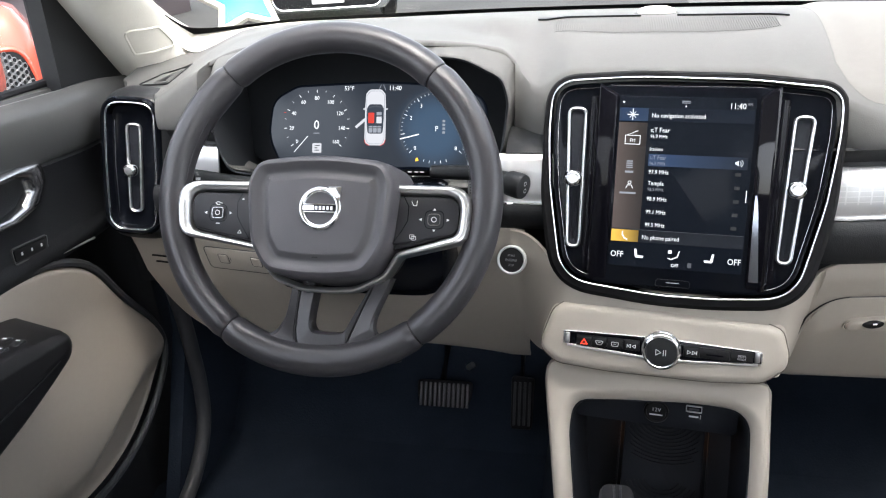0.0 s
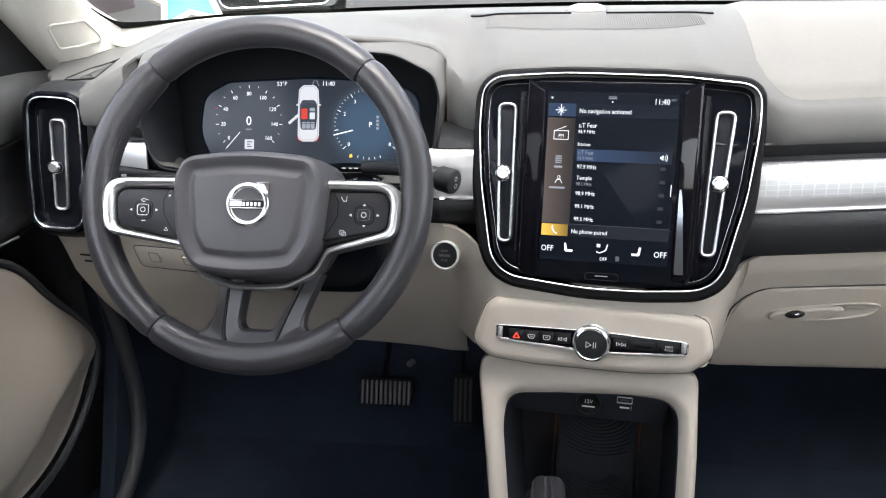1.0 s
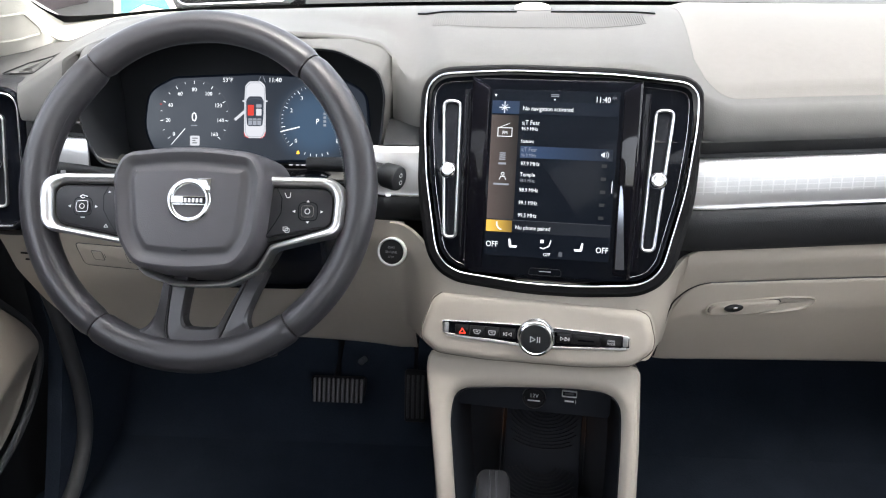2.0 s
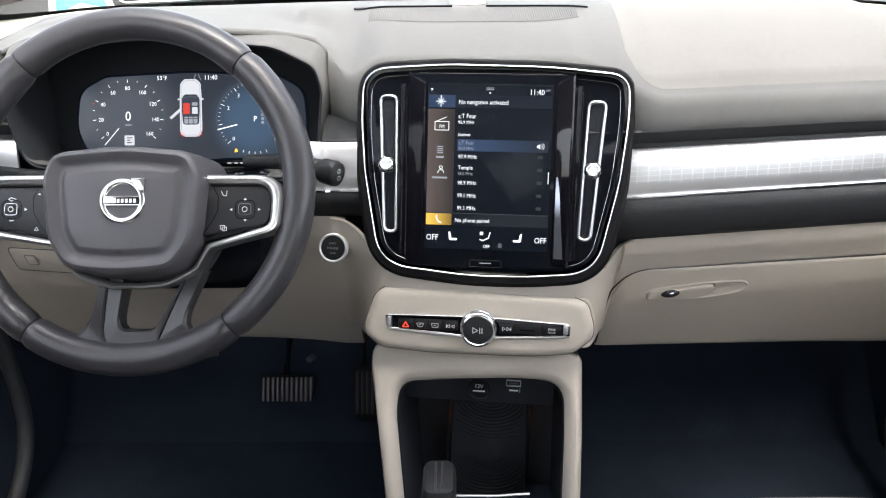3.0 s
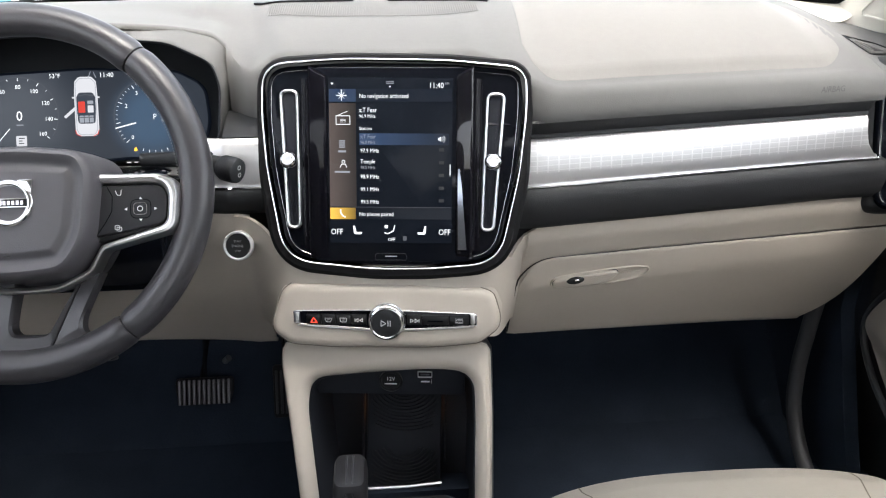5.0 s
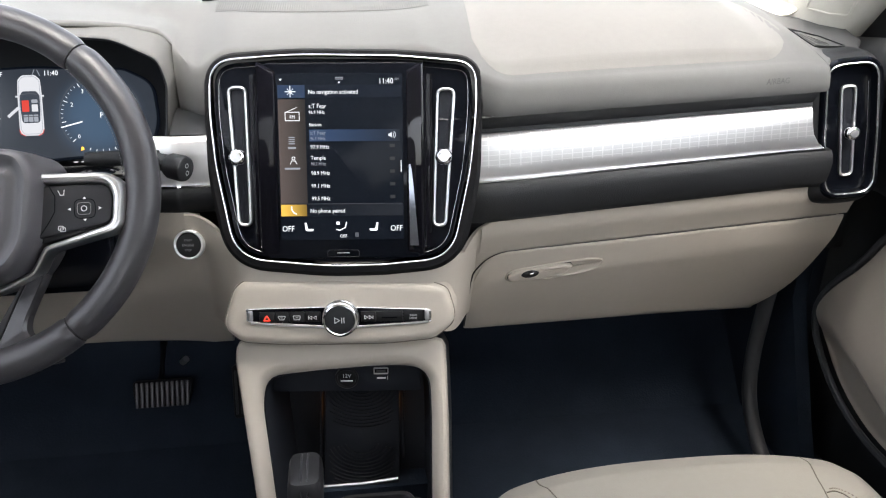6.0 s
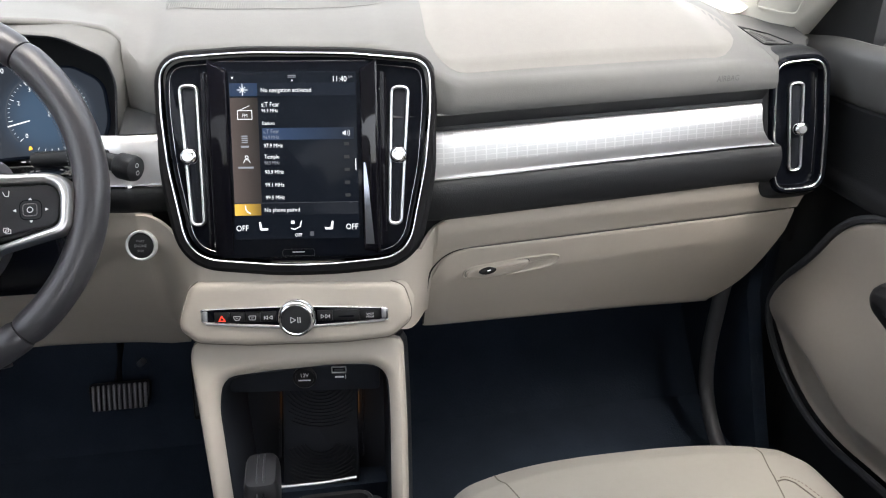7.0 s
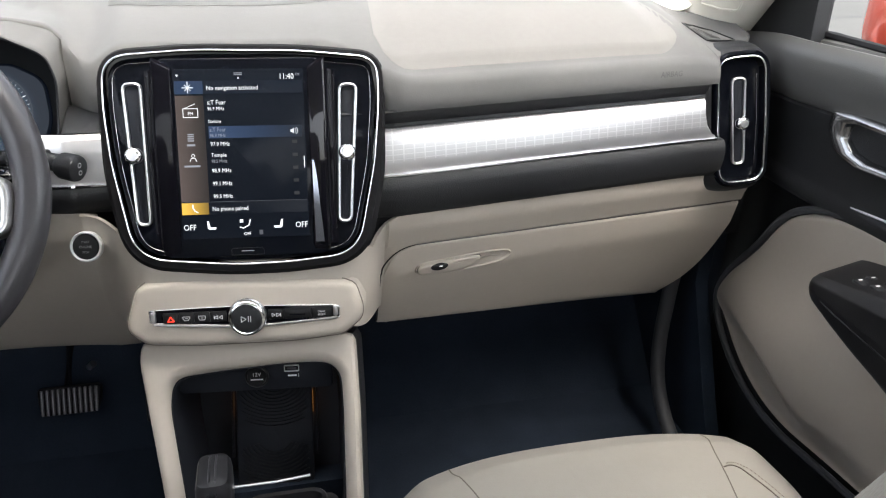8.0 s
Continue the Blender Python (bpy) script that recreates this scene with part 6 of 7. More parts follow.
part("base", loft(bmesh.new(), [at(rrect(0.42, 0.42, 0.03, SEATX, -0.36), 0.0), at(rrect(0.44, 0.44, 0.03, SEATX, -0.36), 0.20), at(rrect(0.44, 0.42, 0.03, SEATX, -0.36), 0.26)]), M_DARK, seat, "black plastic seat base")

driver_seat = copy_thing(seat, Matrix.Translation((-0.384, -0.62, 0)))
driver_seat["label"] = "blond leather driver seat pushed far back"

# ---- doors ----
insert = [(-1.0, 0.205), (-0.24, 0.197), (-0.12, 0.187), (-0.03, 0.176), (0.045, 0.187), (0.118, 0.224), (0.171, 0.283), (0.150, 0.340), (0.090, 0.410), (0.045, 0.482), (-0.008, 0.510), (-0.06, 0.523), (-0.126, 0.532), (-1.0, 0.553)]
for side in (-1, 1):
    door = thing("front_door", (side * 0.75, -0.4, 0.0), "black and darkened blond door trim with metal pull" , "car door", "front doors")

    def sill(y, k):
        dz = 0.006 * smooth(-0.1, 0.25, y) * -1 - 0.014 * smooth(0.1, 0.26, y)
        prof = ((0.800, 0.722), (0.785, 0.724), (0.774, 0.721), (0.768, 0.709), (0.760, 0.708), (0.748, 0.723), (0.732, 0.726), (0.722, 0.720), (0.717, 0.708), (0.717, 0.690), (0.722, 0.670), (0.729, 0.655), (0.731, 0.650), (0.734, 0.648), (0.737, 0.640), (0.741, 0.600), (0.742, 0.552), (0.741, 0.544), (0.738, 0.540), (0.738, 0.530), (0.743, 0.522), (0.785, 0.50), (0.790, -0.04))
        x, z = prof[k]
        if z < 0.51:  # the pocket's back lies deeper than the rest
            x = mix(x, 0.746, smooth(0.155, 0.190, y))
        front = smooth(0.05, 0.22, y)
        return Vector((side * (x + 0.010 * front - smooth(0.60, 0.66, z) * (0.012 * smooth(-0.12, 0.08, y) - 0.012 * front)), y, z + (dz if z > 0.6 else 0)))
    bm = bmesh.new()
    loft(bm, [[sill(y, k) for k in range(14)] for y in span(0.235, -1.1, 60)], closed=False)
    part("door_top", open_shell(bm, 0.006), M_DOOR, door, "charcoal padded door top")
    bm = bmesh.new()
    loft(bm, [[sill(y, k) for k in range(13, 23)] for y in span(0.235, -1.1, 60)], closed=False)
    part("door_shell", open_shell(bm, 0.006), M_DARK, door, "black grained door body")
    part("sill_line", tube([Vector((side * 0.7345, y, (0.5265 if side < 0 else 0.536) - 0.10 * y)) for y in span(0.062, -0.30, 16)], 0.0016, 6), M_BRIGHT, door, "thin bright metal line")
    # blond lower insert, bulging towards a map pocket
    o = resample(chaikin(insert, 3), 200)
    cut = resample(chaikin([(-1.0, 0.252), (-0.24, 0.249), (-0.13, 0.244), (-0.085, 0.238), (-0.062, 0.246), (-0.035, 0.264), (0.0, 0.285), (0.045, 0.296), (0.09, 0.302), (0.125, 0.302), (0.155, 0.296), (0.164, 0.305)] + insert[7:], 3), 200)

    def bulge(y, z):
        """The trim swells towards the edge over its scoop."""
        return 0.0125 + 0.027 * (1 - smooth(0.0, 0.15, math.hypot(y * 0.7, z - 0.29)))
    # one skin: full inside the cut, falling steeply into the scoop below it
    fine = resample(chaikin(insert, 3), 420)
    line_c = np.array(resample(cut, 500))
    line_n = np.roll(line_c, -1, axis=0)
    line_o = np.array(fine)

    def swell(y, z):
        near = np.hypot(line_c[:, 0] - y, line_c[:, 1] - z).min()
        cross = ((line_c[:, 1] > z) != (line_n[:, 1] > z)) & (y < line_c[:, 0] + (z - line_c[:, 1]) * (line_n[:, 0] - line_c[:, 0]) / (line_n[:, 1] - line_c[:, 1] + 1e-12))
        signed = near if cross.sum() % 2 else -near
        rim = np.hypot(line_o[:, 0] - y, line_o[:, 1] - z).min()
        full = smooth(-0.058, 0.006, signed)
        return (-0.008 + (bulge(y, z) + 0.008) * full) * min(1.0, 0.35 + 0.65 * math.sqrt(min(1.0, rim / 0.005)))
    rings = [[(side * 0.749, y, z) for y, z in fine]]
    for k in [1.0, 0.996, 0.988, 0.975] + span(0.955, 0.03, 44):
        pts = [(k * y, 0.36 + (z - 0.36) * k) for y, z in fine]
        rings.append([(side * (0.746 - swell(y, z)), y, z) for y, z in pts])
    bm = loft(bmesh.new(), rings, caps=(False, True))
    part("insert", bm, M_INSERT, door, "vinyl insert toned darker for shade, with a scooped map pocket", sharp=70)
    part("insert_border", tube([Vector((side * 0.738, y, z)) for y, z in inset(o, -0.006)], 0.0055, 8, True, side=Vector((1, 0, 0))), M_EDGE, door, "grey rubber edge round the insert")
    # speaker mesh panel, pull handle
    part("mesh_panel", plate(rpoly([(-0.012, 0.566), (0.112, 0.556), (0.128, 0.640), (-0.008, 0.6415)], 0.004), 0.0, 0.0035, 0.001, Matrix(((0, 0, -side, side * 0.7425), (1, 0, 0, 0), (0, 1, 0, 0), (0, 0, 0, 1)))), M_WEAVE, door, "finely perforated speaker panel")
    DM = Matrix(((0, 0, -side, side * 0.738), (1, 0, 0, 0), (0, 1, 0, 0), (0, 0, 0, 1)))
    for f in span(0, 1, 5):
        part("speaker_rib", tube([Vector((side * 0.7382, mix(-0.028, -0.021, f), mix(0.5600, 0.5675, f))), Vector((side * 0.7382, mix(0.080, 0.078, f), mix(0.5515, 0.5595, f)))], 0.0006, 6), M_DOOR, door)
    part("top_seam", tube([Vector((side * 0.7325, y, 0.6495)) for y in span(0.17, -1.0, 30)], 0.0016, 6), M_DOOR, door, "raised seam under the door top")
    ho = rpoly([(-0.175, 0.600), (-0.072, 0.5925), (-0.026, 0.603), (-0.005, 0.632), (-0.008, 0.653), (-0.050, 0.6575), (-0.175, 0.657)], [0.001, 0.02, 0.022, 0.016, 0.012, 0.02, 0.001], 8)
    hi = rpoly([(-0.172, 0.611), (-0.086, 0.6070), (-0.062, 0.611), (-0.047, 0.624), (-0.049, 0.640), (-0.064, 0.6445), (-0.172, 0.645)], [0.001, 0.012, 0.010, 0.008, 0.008, 0.008, 0.001], 8)
    bm = bmesh.new()
    loft(bm, [[(mix(a[0], b[0], f), mix(a[1], b[1], f), z) for a, b in zip(ho, hi)] for f, z in ((0, -0.004), (0, 0.006), (0.05, 0.011), (0.2, 0.016), (0.45, 0.0185), (0.7, 0.0180), (0.9, 0.0155), (0.98, 0.012), (1.0, 0.007), (1.0, 0.0))], DM, caps=(False, False))
    part("pull_handle", open_shell(bm, 0.0008), M_PULL, door, "satin metal door pull")
    bm = bmesh.new()
    loft(bm, [at(inset(resample(hi, 80), d), z) for d, z in ((-0.001, 0.006), (0.001, -0.004), (0.002, -0.02), (0.004, -0.028))], DM, caps=(False, True))
    part("handle_well", bm, M_PIANO, door, "glossy black handle well")
    if side < 0:
        memory = part("memory_panel", plate(rpoly([(-0.082, 0.549), (-0.029, 0.544), (-0.026, 0.559), (-0.082, 0.564)], 0.004), 0.0, 0.0035, 0.001, DM), M_BUTTON, door)
        part("memory_frame", frame_band(rpoly([(-0.086, 0.5455), (-0.027, 0.5405), (-0.0225, 0.5615), (-0.086, 0.5675)], 0.005), 0.0022, 0.0, 0.004, DM), M_DOOR, door)
        for k in range(3):
            part("memory_mark", bar(0.003, 0.004, DM, -0.072 + 0.017 * k, 0.5535 - 0.0015 * k, 0.0038), M_INK, memory)
    # armrest
    bm, rings = bmesh.new(), []
    line = flow([(-0.136, 0.481, 0.475), (-0.1375, 0.486, 0.471), (-0.143, 0.4895, 0.464), (-0.165, 0.4955, 0.452), (-0.20, 0.503, 0.436), (-0.25, 0.5135, 0.417), (-0.32, 0.523, 0.40), (-0.50, 0.53, 0.38), (-0.75, 0.53, 0.37)], 48)
    for y, zt, zb in line:
        y += 0.009
        tip = math.sqrt(1 - (1 - min((-0.127 - y) / 0.025, 1)) ** 2) if y < -0.127 else 0
        xi, h = mix(0.662, 0.638, tip), zt - zb
        sec = rpoly([(0.748, zb - 0.012), (xi + 0.030, zb - 0.002), (xi + 0.004, zb + 0.22 * h), (xi, zb + 0.60 * h), (xi + 0.003, zt - 0.14 * h), (xi + 0.014, zt), (0.748, zt + 0.001)][::-1], [0.001, 0.008, 0.006, 0.01, 0.012, 0.012, 0.001], 4)
        rings.append([(side * x, y + 0.28 * (x - xi), z) for x, z in sec])
    loft(bm, rings)
    arm = part("armrest", bm, M_ARM, door, "black padded armrest")
    part("armrest_seam", tube([Vector((side * 0.6382, y, zb + 0.50 * (zt - zb))) for y, zt, zb in line[18:]], 0.0009, 6), M_RUBBER, door, "stitched seam")
    sw = part("switch_plate", plate(rpoly([(-0.36, 0.652), (-0.172, 0.656), (-0.164, 0.664), (-0.146, 0.722), (-0.36, 0.736)], 0.004), 0.0, 0.003, 0.001, Matrix(((0, side, 0, 0), (1, 0, 0, 0), (-0.21, 0, 1, 0.4590), (0, 0, 0, 1)))), M_BUTTON, arm)
    for kx, ky in ((-0.184, 0.671), (-0.181, 0.690), (-0.209, 0.671), (-0.206, 0.692), (-0.242, 0.682)):
        part("window_switch", box(0.02, 0.012, 0.006, 0.002, Matrix.Translation((side * ky, kx, 0.4635 - 0.21 * kx)) @ Matrix.Rotation(radians(90), 4, "Z")), M_DARK, sw)
        part("switch_mark", bar(0.005, 0.002, Matrix.Translation((side * ky, kx, 0.4672 - 0.21 * kx)), -0.0025, 0.003, 0.0), M_INK, sw)
    # window with its black front quarter
    part("sail_panel", loft(bmesh.new(), [[(side * xx, y, z) for y, z in ((0.086, 0.712), (0.250, 0.690), (0.23, 0.755), (0.10, 0.92), (0.088, 0.92))] for xx in (0.748, 0.768)]), M_DARK, door, "black mirror base triangle")
    part("window_glass", loft(bmesh.new(), [[(side * xx, y, z) for y, z in ((0.12, 0.70), (-1.05, 0.71), (-1.0, 1.05), (-0.2, 1.06), (0.12, 0.92))] for xx in (0.782, 0.786)]), M_GLASS, door, "clear side window")
    door.children[-1].visible_shadow = False
    part("window_seal", tube([Vector((side * 0.775, y, 0.723)) for y in span(0.10, -1.05, 10)], 0.006, 8), M_RUBBER, door)
    part("glass_run", tube([Vector((side * 0.772, 0.098, z)) for z in span(0.715, 0.92, 8)], 0.007, 8), M_RUBBER, door)

# ---- pillars, windscreen, roof ----
pillars = []
for side in (-1, 1):
    pillar = thing("windscreen_pillar", (side * 0.70, 0.2, 0.70), "pale woven windscreen pillar trim", "pillar", "windscreen pillars")
    pillars.append(pillar)
    bm, rings = bmesh.new(), []
    for z in span(0.665, 1.18, 30):
        xa, ya = 0.700 - 0.10 * max(z - 0.72, 0), 0.205 - 0.95 * (z - 0.714)
        flare = 1 - smooth(0.70, 0.80, z)
        xb, yb = 0.662 - 0.10 * max(z - 0.75, 0) - 0.05 * flare, 0.285 - 1.6 * (z - 0.75) + 0.7 * max(z - 0.87, 0) if z > 0.75 else 0.285 + 0.3 * (0.75 - z)
        xm, ym = mix(xa, xb, 0.45) - 0.008, mix(ya, yb, 0.45) - 0.004
        rings.append([(side * x, y, z) for x, y in ((xa + 0.07, ya + 0.02), (xa + 0.012, ya - 0.002), (xa, ya), (mix(xa, xm, 0.5) - 0.002, mix(ya, ym, 0.5) - 0.002), (xm, ym), (mix(xm, xb, 0.6) - 0.002, mix(ym, yb, 0.6) - 0.003), (xb, yb), (xb + 0.006, yb + 0.01), (xb + 0.08, yb + 0.03))])
    loft(bm, rings)
    skin = BVHTree.FromBMesh(bm)
    part("trim", bm, M_PILLAR, pillar, sharp=75)
    u, v, w = Vector((-side * 0.287, 0.958, 0)), Vector((-side * 0.35, -0.105, 0.931)), Vector((-side * 0.892, -0.267, -0.365))
    PC = Matrix((u, v, w)).transposed().to_4x4()
    PC.translation = Vector((side * 0.680, 0.1906, 0.7637)) + w * 0.0
    tag = []
    for x, y in resample(rpoly([(-0.040, 0.015), (-0.014, -0.024), (0.042, -0.009), (0.012, 0.018)], 0.007), 40):
        hit = skin.ray_cast(PC @ Vector((x, y, 0.08)), -w)[0]
        if hit:
            tag.append(hit + w * 0.0006)
    part("airbag_tag", tube(tag, 0.0017, 8, True), M_PILLAR, pillar, "raised tag outline")
ws = thing("windscreen", (0, 0.3, 0.74), "clear windscreen with a black printed border", "windscreen")


def ws_point(x, f, d=0.0):
    k = 1 - 0.16 * f
    return Vector((x * k, mix(y_glass(x) + 0.035, -0.22, f) + d, mix(z_glass(x) - 0.010, 1.20, f) - 0.03 * (x / 0.7) ** 2 * f))


bm = bmesh.new()
loft(bm, [[ws_point(x, f) for f in span(0, 1, 12)] for x in span(-0.72, 0.72, 25)], closed=False)
pane = part("pane", open_shell(bm, 0.004), M_GLASS, ws, "clear glass pane")
pane.visible_shadow = False
left_out = flow([(-0.715, 0.42), (-0.703, 0.28), (-0.694, 0.15), (-0.690, 0.10), (-0.680, 0.058), (-0.666, 0.024), (-0.645, 0.009), (-0.607, 0.011), (-0.567, 0.016), (-0.511, 0.022), (-0.40, 0.016), (-0.20, 0.004), (0.0, 0.0)], 60)
left_in = flow([(-0.700, 0.42), (-0.688, 0.28), (-0.678, 0.16), (-0.671, 0.112), (-0.661, 0.070), (-0.648, 0.041), (-0.628, 0.032), (-0.600, 0.031), (-0.563, 0.033), (-0.508, 0.038), (-0.40, 0.036), (-0.20, 0.034), (0.0, 0.034)], 60)
bm = bmesh.new()
loft(bm, [[ws_point(s * a.x, a.y, -0.006), ws_point(s * b.x, b.y, -0.006), ws_point(s * b.x, b.y, -0.004), ws_point(s * a.x, a.y, -0.004)] for s, rows in ((1, range(60)), (-1, range(58, -1, -1))) for a, b in ((left_out[k], left_in[k]) for k in rows)])
part("border", bm, M_BORDER, ws, "black glazed border with rounded corners")


def dash_point(x, y):
    y0 = hood_front(x)
    return top_point(x, min(max((y - y0) / (y_glass(x) - y0), 0), 1))


for side, pillar in zip((-1, 1), pillars):
    bm = bmesh.new()
    rows = []
    for k in range(20, 52):
        p = ws_point(-side * left_out[k].x, left_out[k].y, -0.003)
        q = p.lerp(dash_point(p.x * 0.985, p.y - 0.035), smooth(19, 34, k))
        rows.append([p + Vector((0, 0.004, 0.004)), p, p.lerp(q, 0.35) + Vector((0, -0.003, -0.002)), p.lerp(q, 0.7) + Vector((0, -0.002, -0.003)), q + Vector((0, 0, -0.004))])
    loft(bm, rows, closed=False)
    part("flare", open_shell(bm, 0.003), M_PILLAR, pillar, "pale lining under the windscreen's corner")


def roof_point(x, y):
    z = 1.19 + 0.04 * smooth(-0.38, -0.75, y) - 0.03 * smooth(-1.0, -1.62, y)
    return Vector((x, y, z - 0.05 * (abs(x) / 0.62) ** 3))


bm = grid(roof_point, span(-0.62, 0.62, 17), span(-0.19, -1.62, 18))
tagged(part("roof_lining", open_shell(bm, 0.03), M_PILLAR, None), "pale woven roof lining", "roof", kind="structure")
for side in (-1, 1):
    rail = part("roof_rail", tube([Vector((side * 0.60, -0.40, 1.16)), Vector((side * 0.63, -0.8, 1.165)), Vector((side * 0.63, -1.6, 1.14))], 0.05, 10), M_PILLAR, None)
    tagged(rail, "pale side roof rail lining", "roof rail", kind="structure")
    post = part("door_post", loft(bmesh.new(), [[(side * (x), y + dy, z) for x, y in ((0.70, -0.06), (0.79, -0.06), (0.79, 0.06), (0.70, 0.06))] for z, dy in ((0.0, -1.08), (0.72, -1.10), (1.15, -1.14))]), M_PILLAR, None)
    tagged(post, "pale middle door post", "pillar", kind="structure")
# unseen walls added to close the rear, kept low to let light in
back = part("rear_wall", loft(bmesh.new(), [[(x, y, z) for x, z in ((-0.79, 0.0), (0.79, 0.0), (0.79, 0.74), (-0.79, 0.74))] for y in (-1.66, -1.62)]), M_DARK, None)
tagged(back, "unseen dark wall closing the rear", "wall", kind="structure")

for side in (-1, 1):
    quarter = part("rear_quarter", loft(bmesh.new(), [[(side * xx, y, z) for y, z in ((-1.14, 0.0), (-1.62, 0.0), (-1.62, 0.76), (-1.15, 0.72))] for xx in (0.76, 0.80)]), M_PILLAR, None)
    tagged(quarter, "unseen pale wall closing the rear side", "wall", kind="structure")

# ---- outside ----
bm = bmesh.new()
for f in [((-400, -400), (400, -400), (400, 400), (-400, 400))]:
    bm.faces.new([bm.verts.new((x, y, -0.36)) for x, y in f])
tagged(part("road", plate([(-30, 3.2), (1.2, 3.2), (1.2, 40), (-30, 40)], -0.40, -0.354, 0.001), M_ASPHALT, None), "worn grey asphalt ahead of the yard", "road", kind="structure")
tagged(part("ground", bm, M_CONCRETE, None), "pale cracked concrete yard", "ground", kind="structure")
for k, pts in enumerate((((4.6, 5.2), (5.3, 5.35), (5.9, 5.3), (6.8, 5.55)), ((4.9, 6.6), (5.6, 6.5), (6.3, 6.75), (7.6, 6.7)), ((5.4, 5.3), (5.5, 5.9), (5.35, 6.5)), ((3.6, 4.1), (4.3, 4.25), (5.2, 4.15)))):
    line = [Vector((p.x + random.uniform(-0.03, 0.03), p.y + random.uniform(-0.03, 0.03), -0.3585)) for p in flow(pts, 24)]
    crack = part("crack", tube(line, 0.012, 5, flat=0.12), M_DARK, None)
    tagged(crack, "dark crack in the concrete yard", "crack", kind="structure")
own = thing("car_bonnet", (0, 0.9, 0.5), "orange-red car bonnet beyond the windscreen", "car bonnet")
bm = bmesh.new()
loft(bm, [[Vector((x, y, z - 0.10 * (abs(x) / 0.75) ** 3)) for y, z in ((0.50, 0.640), (0.7, 0.632), (1.1, 0.605), (1.4, 0.55), (1.52, 0.45))] for x in span(-0.78, 0.78, 21)], closed=False)
part("panel", open_shell(bm, 0.01), M_PAINT, own)
for side in (-1, 1):
    mirror = thing("door_mirror", (side * 0.93, 0.05, 0.65), "orange-red door mirror with a black foot", "mirror", "door mirrors")
    mm = Matrix.Translation((side * 1.055, 0.22, 0.712))
    bm = bmesh.new()
    loft(bm, [[(x * k, dy, z * k + 0.01) for x, z in rrect(0.20, 0.155, 0.055)] for dy, k in ((-0.05, 0.93), (-0.045, 0.98), (-0.02, 1.0), (0.03, 0.9), (0.06, 0.68), (0.072, 0.4))], mm)
    part("cap", bm, M_PAINT, mirror, "orange-red gloss cap")
    part("mirror_glass", plate(rrect(0.17, 0.125, 0.045), 0.0, 0.003, 0.001, mm @ Matrix.Translation((0, -0.051, 0.01)) @ Matrix.Rotation(radians(90), 4, "X")), mat("mirror_silver", (0.9, 0.9, 0.9), 0.02, 1.0, stain=0), mirror)
    part("foot", tube([Vector((side * 0.755, 0.20, 0.60)), Vector((side * 0.90, 0.23, 0.615)), Vector((side * 1.0, 0.235, 0.625)), Vector((side * 1.05, 0.235, 0.66))], 0.022, 12), M_DARK, mirror)

# neighbouring cars, a tilted star and a garage wall
wallm = part("garage_wall", box(0.3, 14, 1.5, 0.02, Matrix.Translation((-6.5, 4.0, 0.39))), M_DKGREY, None)
tagged(wallm, "low dark mauve wall with grey rails", "wall", kind="structure")
for z, h in ((0.30, 0.10), (-0.02, 0.05), (0.62, 0.16), (1.05, 0.1)):
    tagged(part("trim", box(0.05, 14, h, 0.01, Matrix.Translation((-6.33, 4.0, z))), M_GREYPAINT, None), "grey horizontal wall rail", "rail", kind="structure")


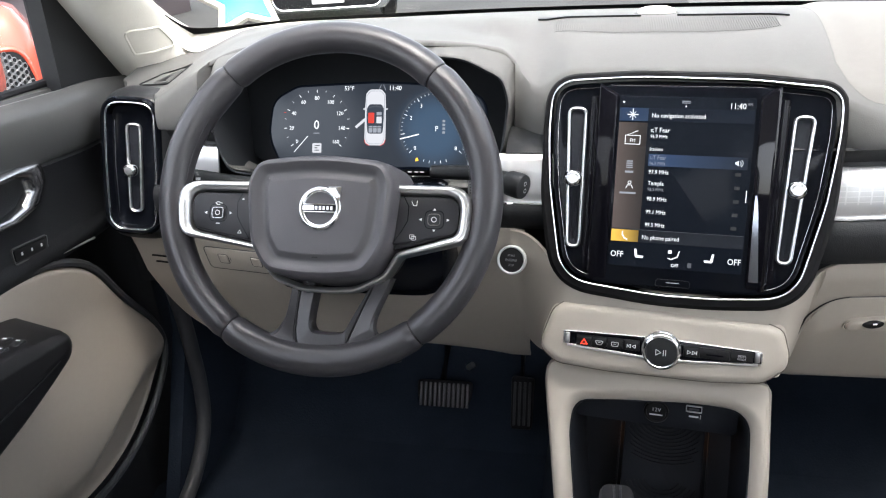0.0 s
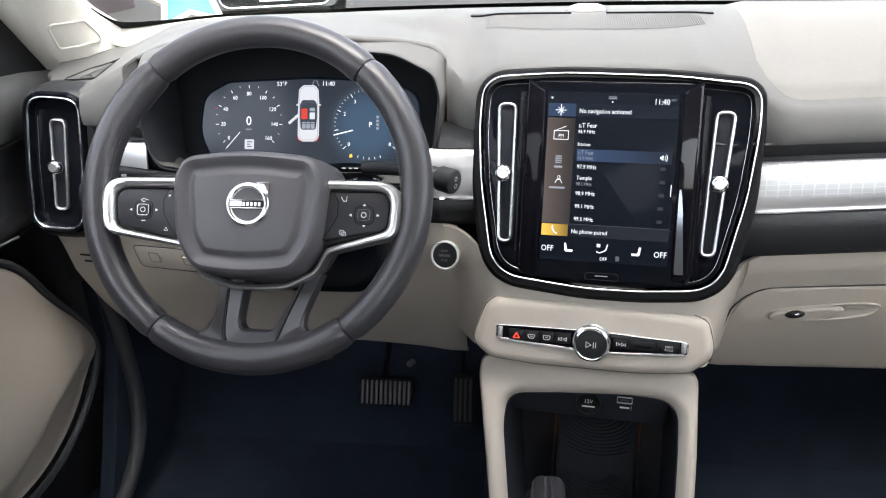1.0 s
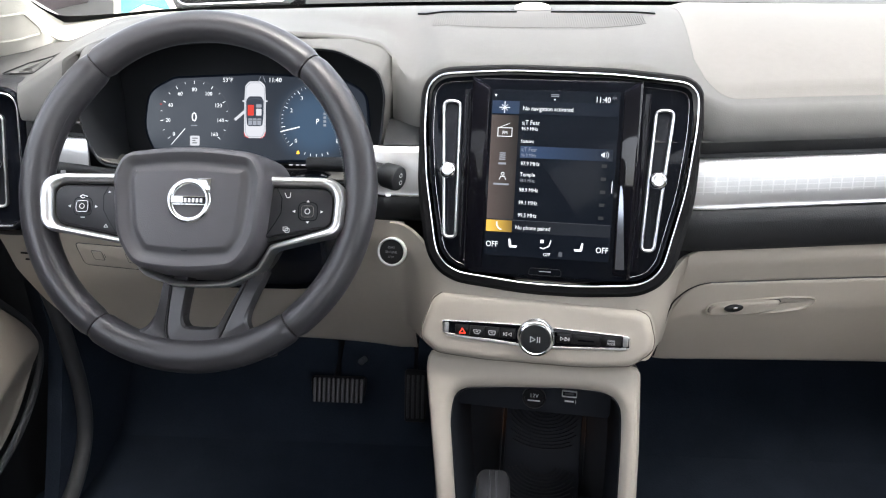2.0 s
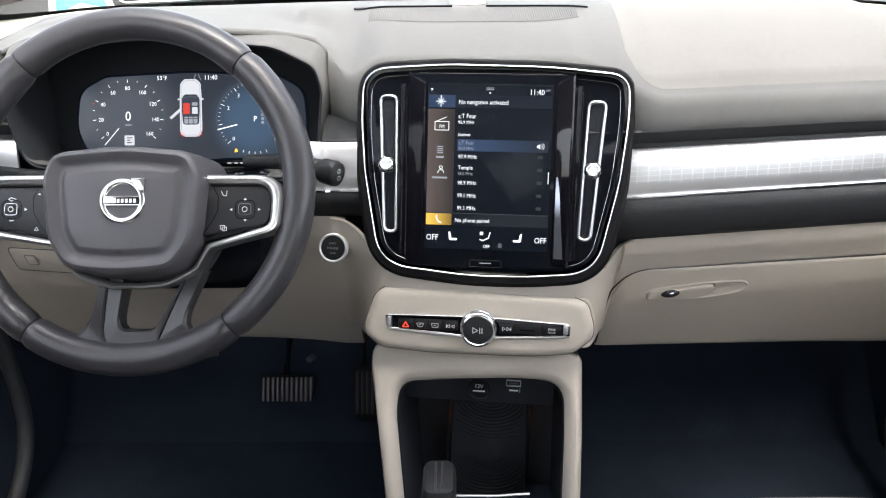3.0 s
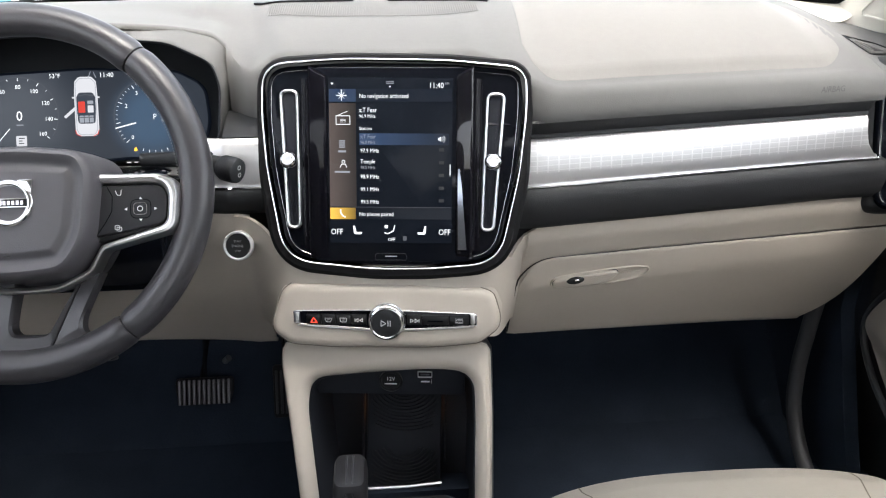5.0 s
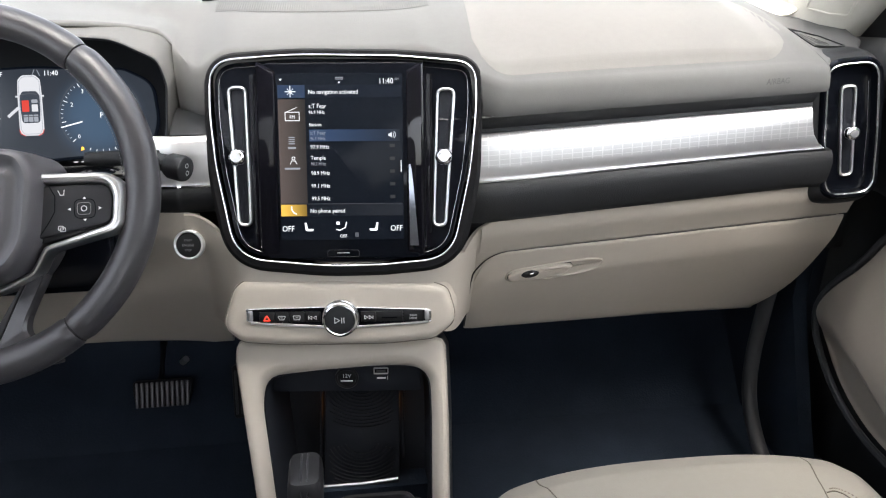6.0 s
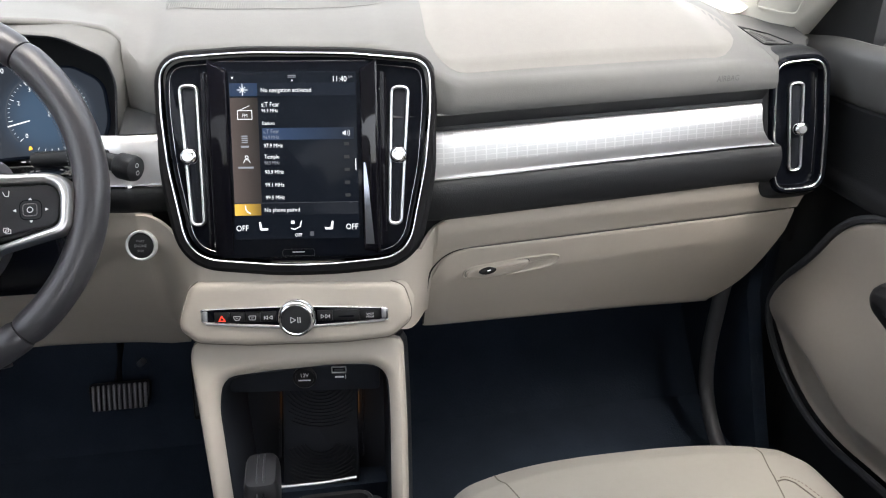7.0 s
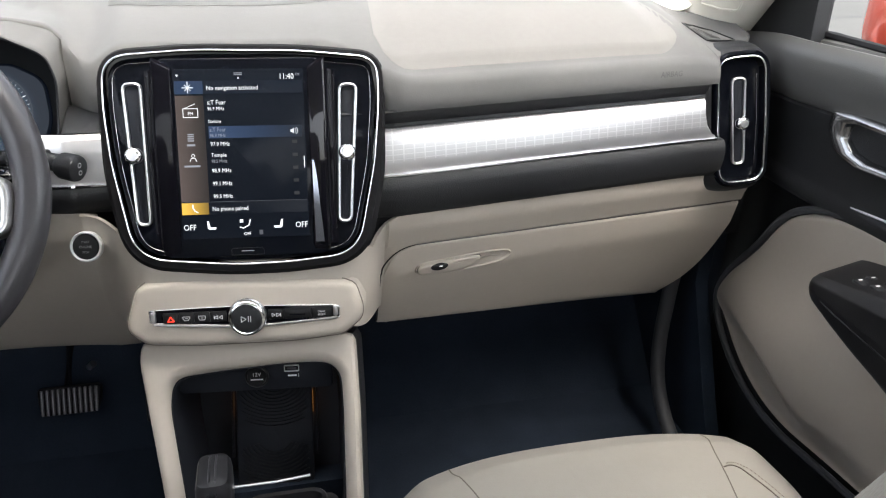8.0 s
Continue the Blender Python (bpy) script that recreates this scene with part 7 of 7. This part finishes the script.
def parked_car(x, y, turn, paint, label, mesh_grille):
    base = pose(x, y, -0.36, 0, 0, turn)
    car = thing("parked_car", (x, y, -0.36), label, "car")
    out = [(-0.90, 0.0), (0.90, 0.0), (0.90, 3.6), (0.80, 4.2), (-0.80, 4.2), (-0.90, 3.6)]
    base = base @ Matrix.Diagonal((0.72 if mesh_grille else 1, 1, 1, 1))
    nose = rpoly([(-0.78, -0.15), (0.78, -0.15), (0.92, 0.35), (0.92, 3.9), (0.7, 4.2), (-0.7, 4.2), (-0.92, 3.9), (-0.92, 0.35)], [0.25, 0.25, 0.3, 0.3, 0.2, 0.2, 0.3, 0.3])
    bm = bmesh.new()
    rings = []
    for z, d in ((0.18, 0.10), (0.28, 0.02), (0.45, 0.0), (0.62, 0.015), (0.74, 0.05), (0.84, 0.14), (0.88, 0.26)):
        rings.append(at(inset(nose, d), z))
    loft(bm, rings, base)
    part("body", bm, paint, car)
    cab = rpoly([(-0.78, 1.1), (0.78, 1.1), (0.78, 3.7), (-0.78, 3.7)], 0.15)
    top = rpoly([(-0.60, 1.75), (0.60, 1.75), (0.60, 3.3), (-0.60, 3.3)], 0.15)
    bm = bmesh.new()
    loft(bm, [at(cab, 0.84), [(mix(a[0], b[0], 0.8), mix(a[1], b[1], 0.8), 1.25) for a, b in zip(cab, top)], at(top, 1.32)], base)
    part("cabin", bm, M_PIANO, car, "dark glazed cabin")
    part("roof", plate(inset(top, -0.03), 1.31, 1.36, 0.02, base), paint, car)
    for s in (-1, 1):
        for yy in (0.75, 3.35):
            w = part("wheel", lathe([(0.20, -0.10), (0.31, -0.10), (0.335, -0.07), (0.335, 0.07), (0.31, 0.10), (0.20, 0.10)], 28, base @ Matrix.Translation((s * 0.84, yy, 0.335)) @ Matrix.Rotation(radians(90), 4, "Y")), M_RUBBER, car)
            part("rim", lathe([(0.19, -0.103), (0.21, -0.105), (0.21, 0.105), (0.05, 0.108)], 20, base @ Matrix.Translation((s * 0.84, yy, 0.335)) @ Matrix.Rotation(radians(90), 4, "Y")), M_SATIN, w)
        if not mesh_grille:
            part("headlight", plate(rpoly([(-0.16, -0.05), (0.14, -0.06), (0.16, 0.05), (-0.14, 0.06)], 0.03), -0.02, 0.03, 0.01, base @ Matrix.Translation((s * 0.66, -0.07, 0.66)) @ Matrix.Rotation(radians(s * 28), 4, "Z") @ Matrix.Rotation(radians(90), 4, "X")), M_WHITE, car, "pale headlight lens")
    F = base @ Matrix.Translation((0, -0.155, 0.43)) @ Matrix.Rotation(radians(90), 4, "X")
    shape = rpoly([(-0.64, -0.20), (0.64, -0.20), (0.70, 0.0), (0.64, 0.19), (-0.64, 0.19), (-0.70, 0.0)], [0.14, 0.14, 0.1, 0.14, 0.14, 0.1])
    grille = part("grille", plate(shape, -0.03, 0.004, 0.002, F), M_BUTTON, car, "black honeycomb grille")
    part("grille_surround", frame_band(inset(shape, -0.03), 0.035, -0.03, 0.02, F), paint if mesh_grille else M_CHROME, grille)
    part("plate_bar", plate(rrect(0.40, 0.10, 0.01, 0, -0.10), 0.006, 0.016, 0.002, F), M_WHITE, car, "blank pale number plate")
    if mesh_grille:
        bm = bmesh.new()
        r = 0.021
        for i in range(-20, 21):
            for j in range(-6, 7):
                cx, cy = i * r * 1.6, j * r * 1.85 + (i % 2) * r * 0.925
                if (abs(cx) / 0.69) ** 4 + (abs(cy) / 0.20) ** 4 < 0.9:
                    frame_band([(cx + r * math.cos(math.pi / 3 * k), cy + r * math.sin(math.pi / 3 * k)) for k in range(6)], 0.006, 0.002, 0.014, F, bm)
        tagged(part("honeycomb", bm, M_MESH, grille, "grey honeycomb mesh"), kind="stuff")
    return car


parked_car(-3.857, 3.117, 48, M_PAINT, "orange-red parked car with a honeycomb grille", True)
parked_car(-3.4, 9.0, 20, M_SILVER, "silver parked car beyond the windscreen", False)

# flat star laid back; the post and stand are added to carry it
star = thing("star_sign", (-2.25, 4.0, -0.36), "tilted teal star with a cream border on an added post", "sign")
SM = plane_at(Vector((-2.23, 3.92, 0.47)), 22, 50) @ Matrix.Rotation(radians(6), 4, "Z")
pts = [(0.33 * (1 if k % 2 == 0 else 0.5) * math.cos(radians(90 + 36 * k)), 0.33 * (1 if k % 2 == 0 else 0.5) * math.sin(radians(90 + 36 * k))) for k in range(10)]
part("border", plate(pts, -0.03, 0.0, 0.004, SM), M_CREAM, star, "cream star border")
part("face", plate([(x * 0.74, y * 0.74) for x, y in pts], -0.01, 0.006, 0.003, SM), M_TEAL, star, "teal star face")
part("post", tube([Vector((-2.25, 4.02, -0.36)), Vector((-2.25, 4.02, 0.44))], 0.03, 10), M_GREYPAINT, star)
part("stand", plate(rrect(0.6, 0.4, 0.05), 0, 0.04, 0.01, Matrix.Translation((-2.25, 4.02, -0.36))), M_GREYPAINT, star)
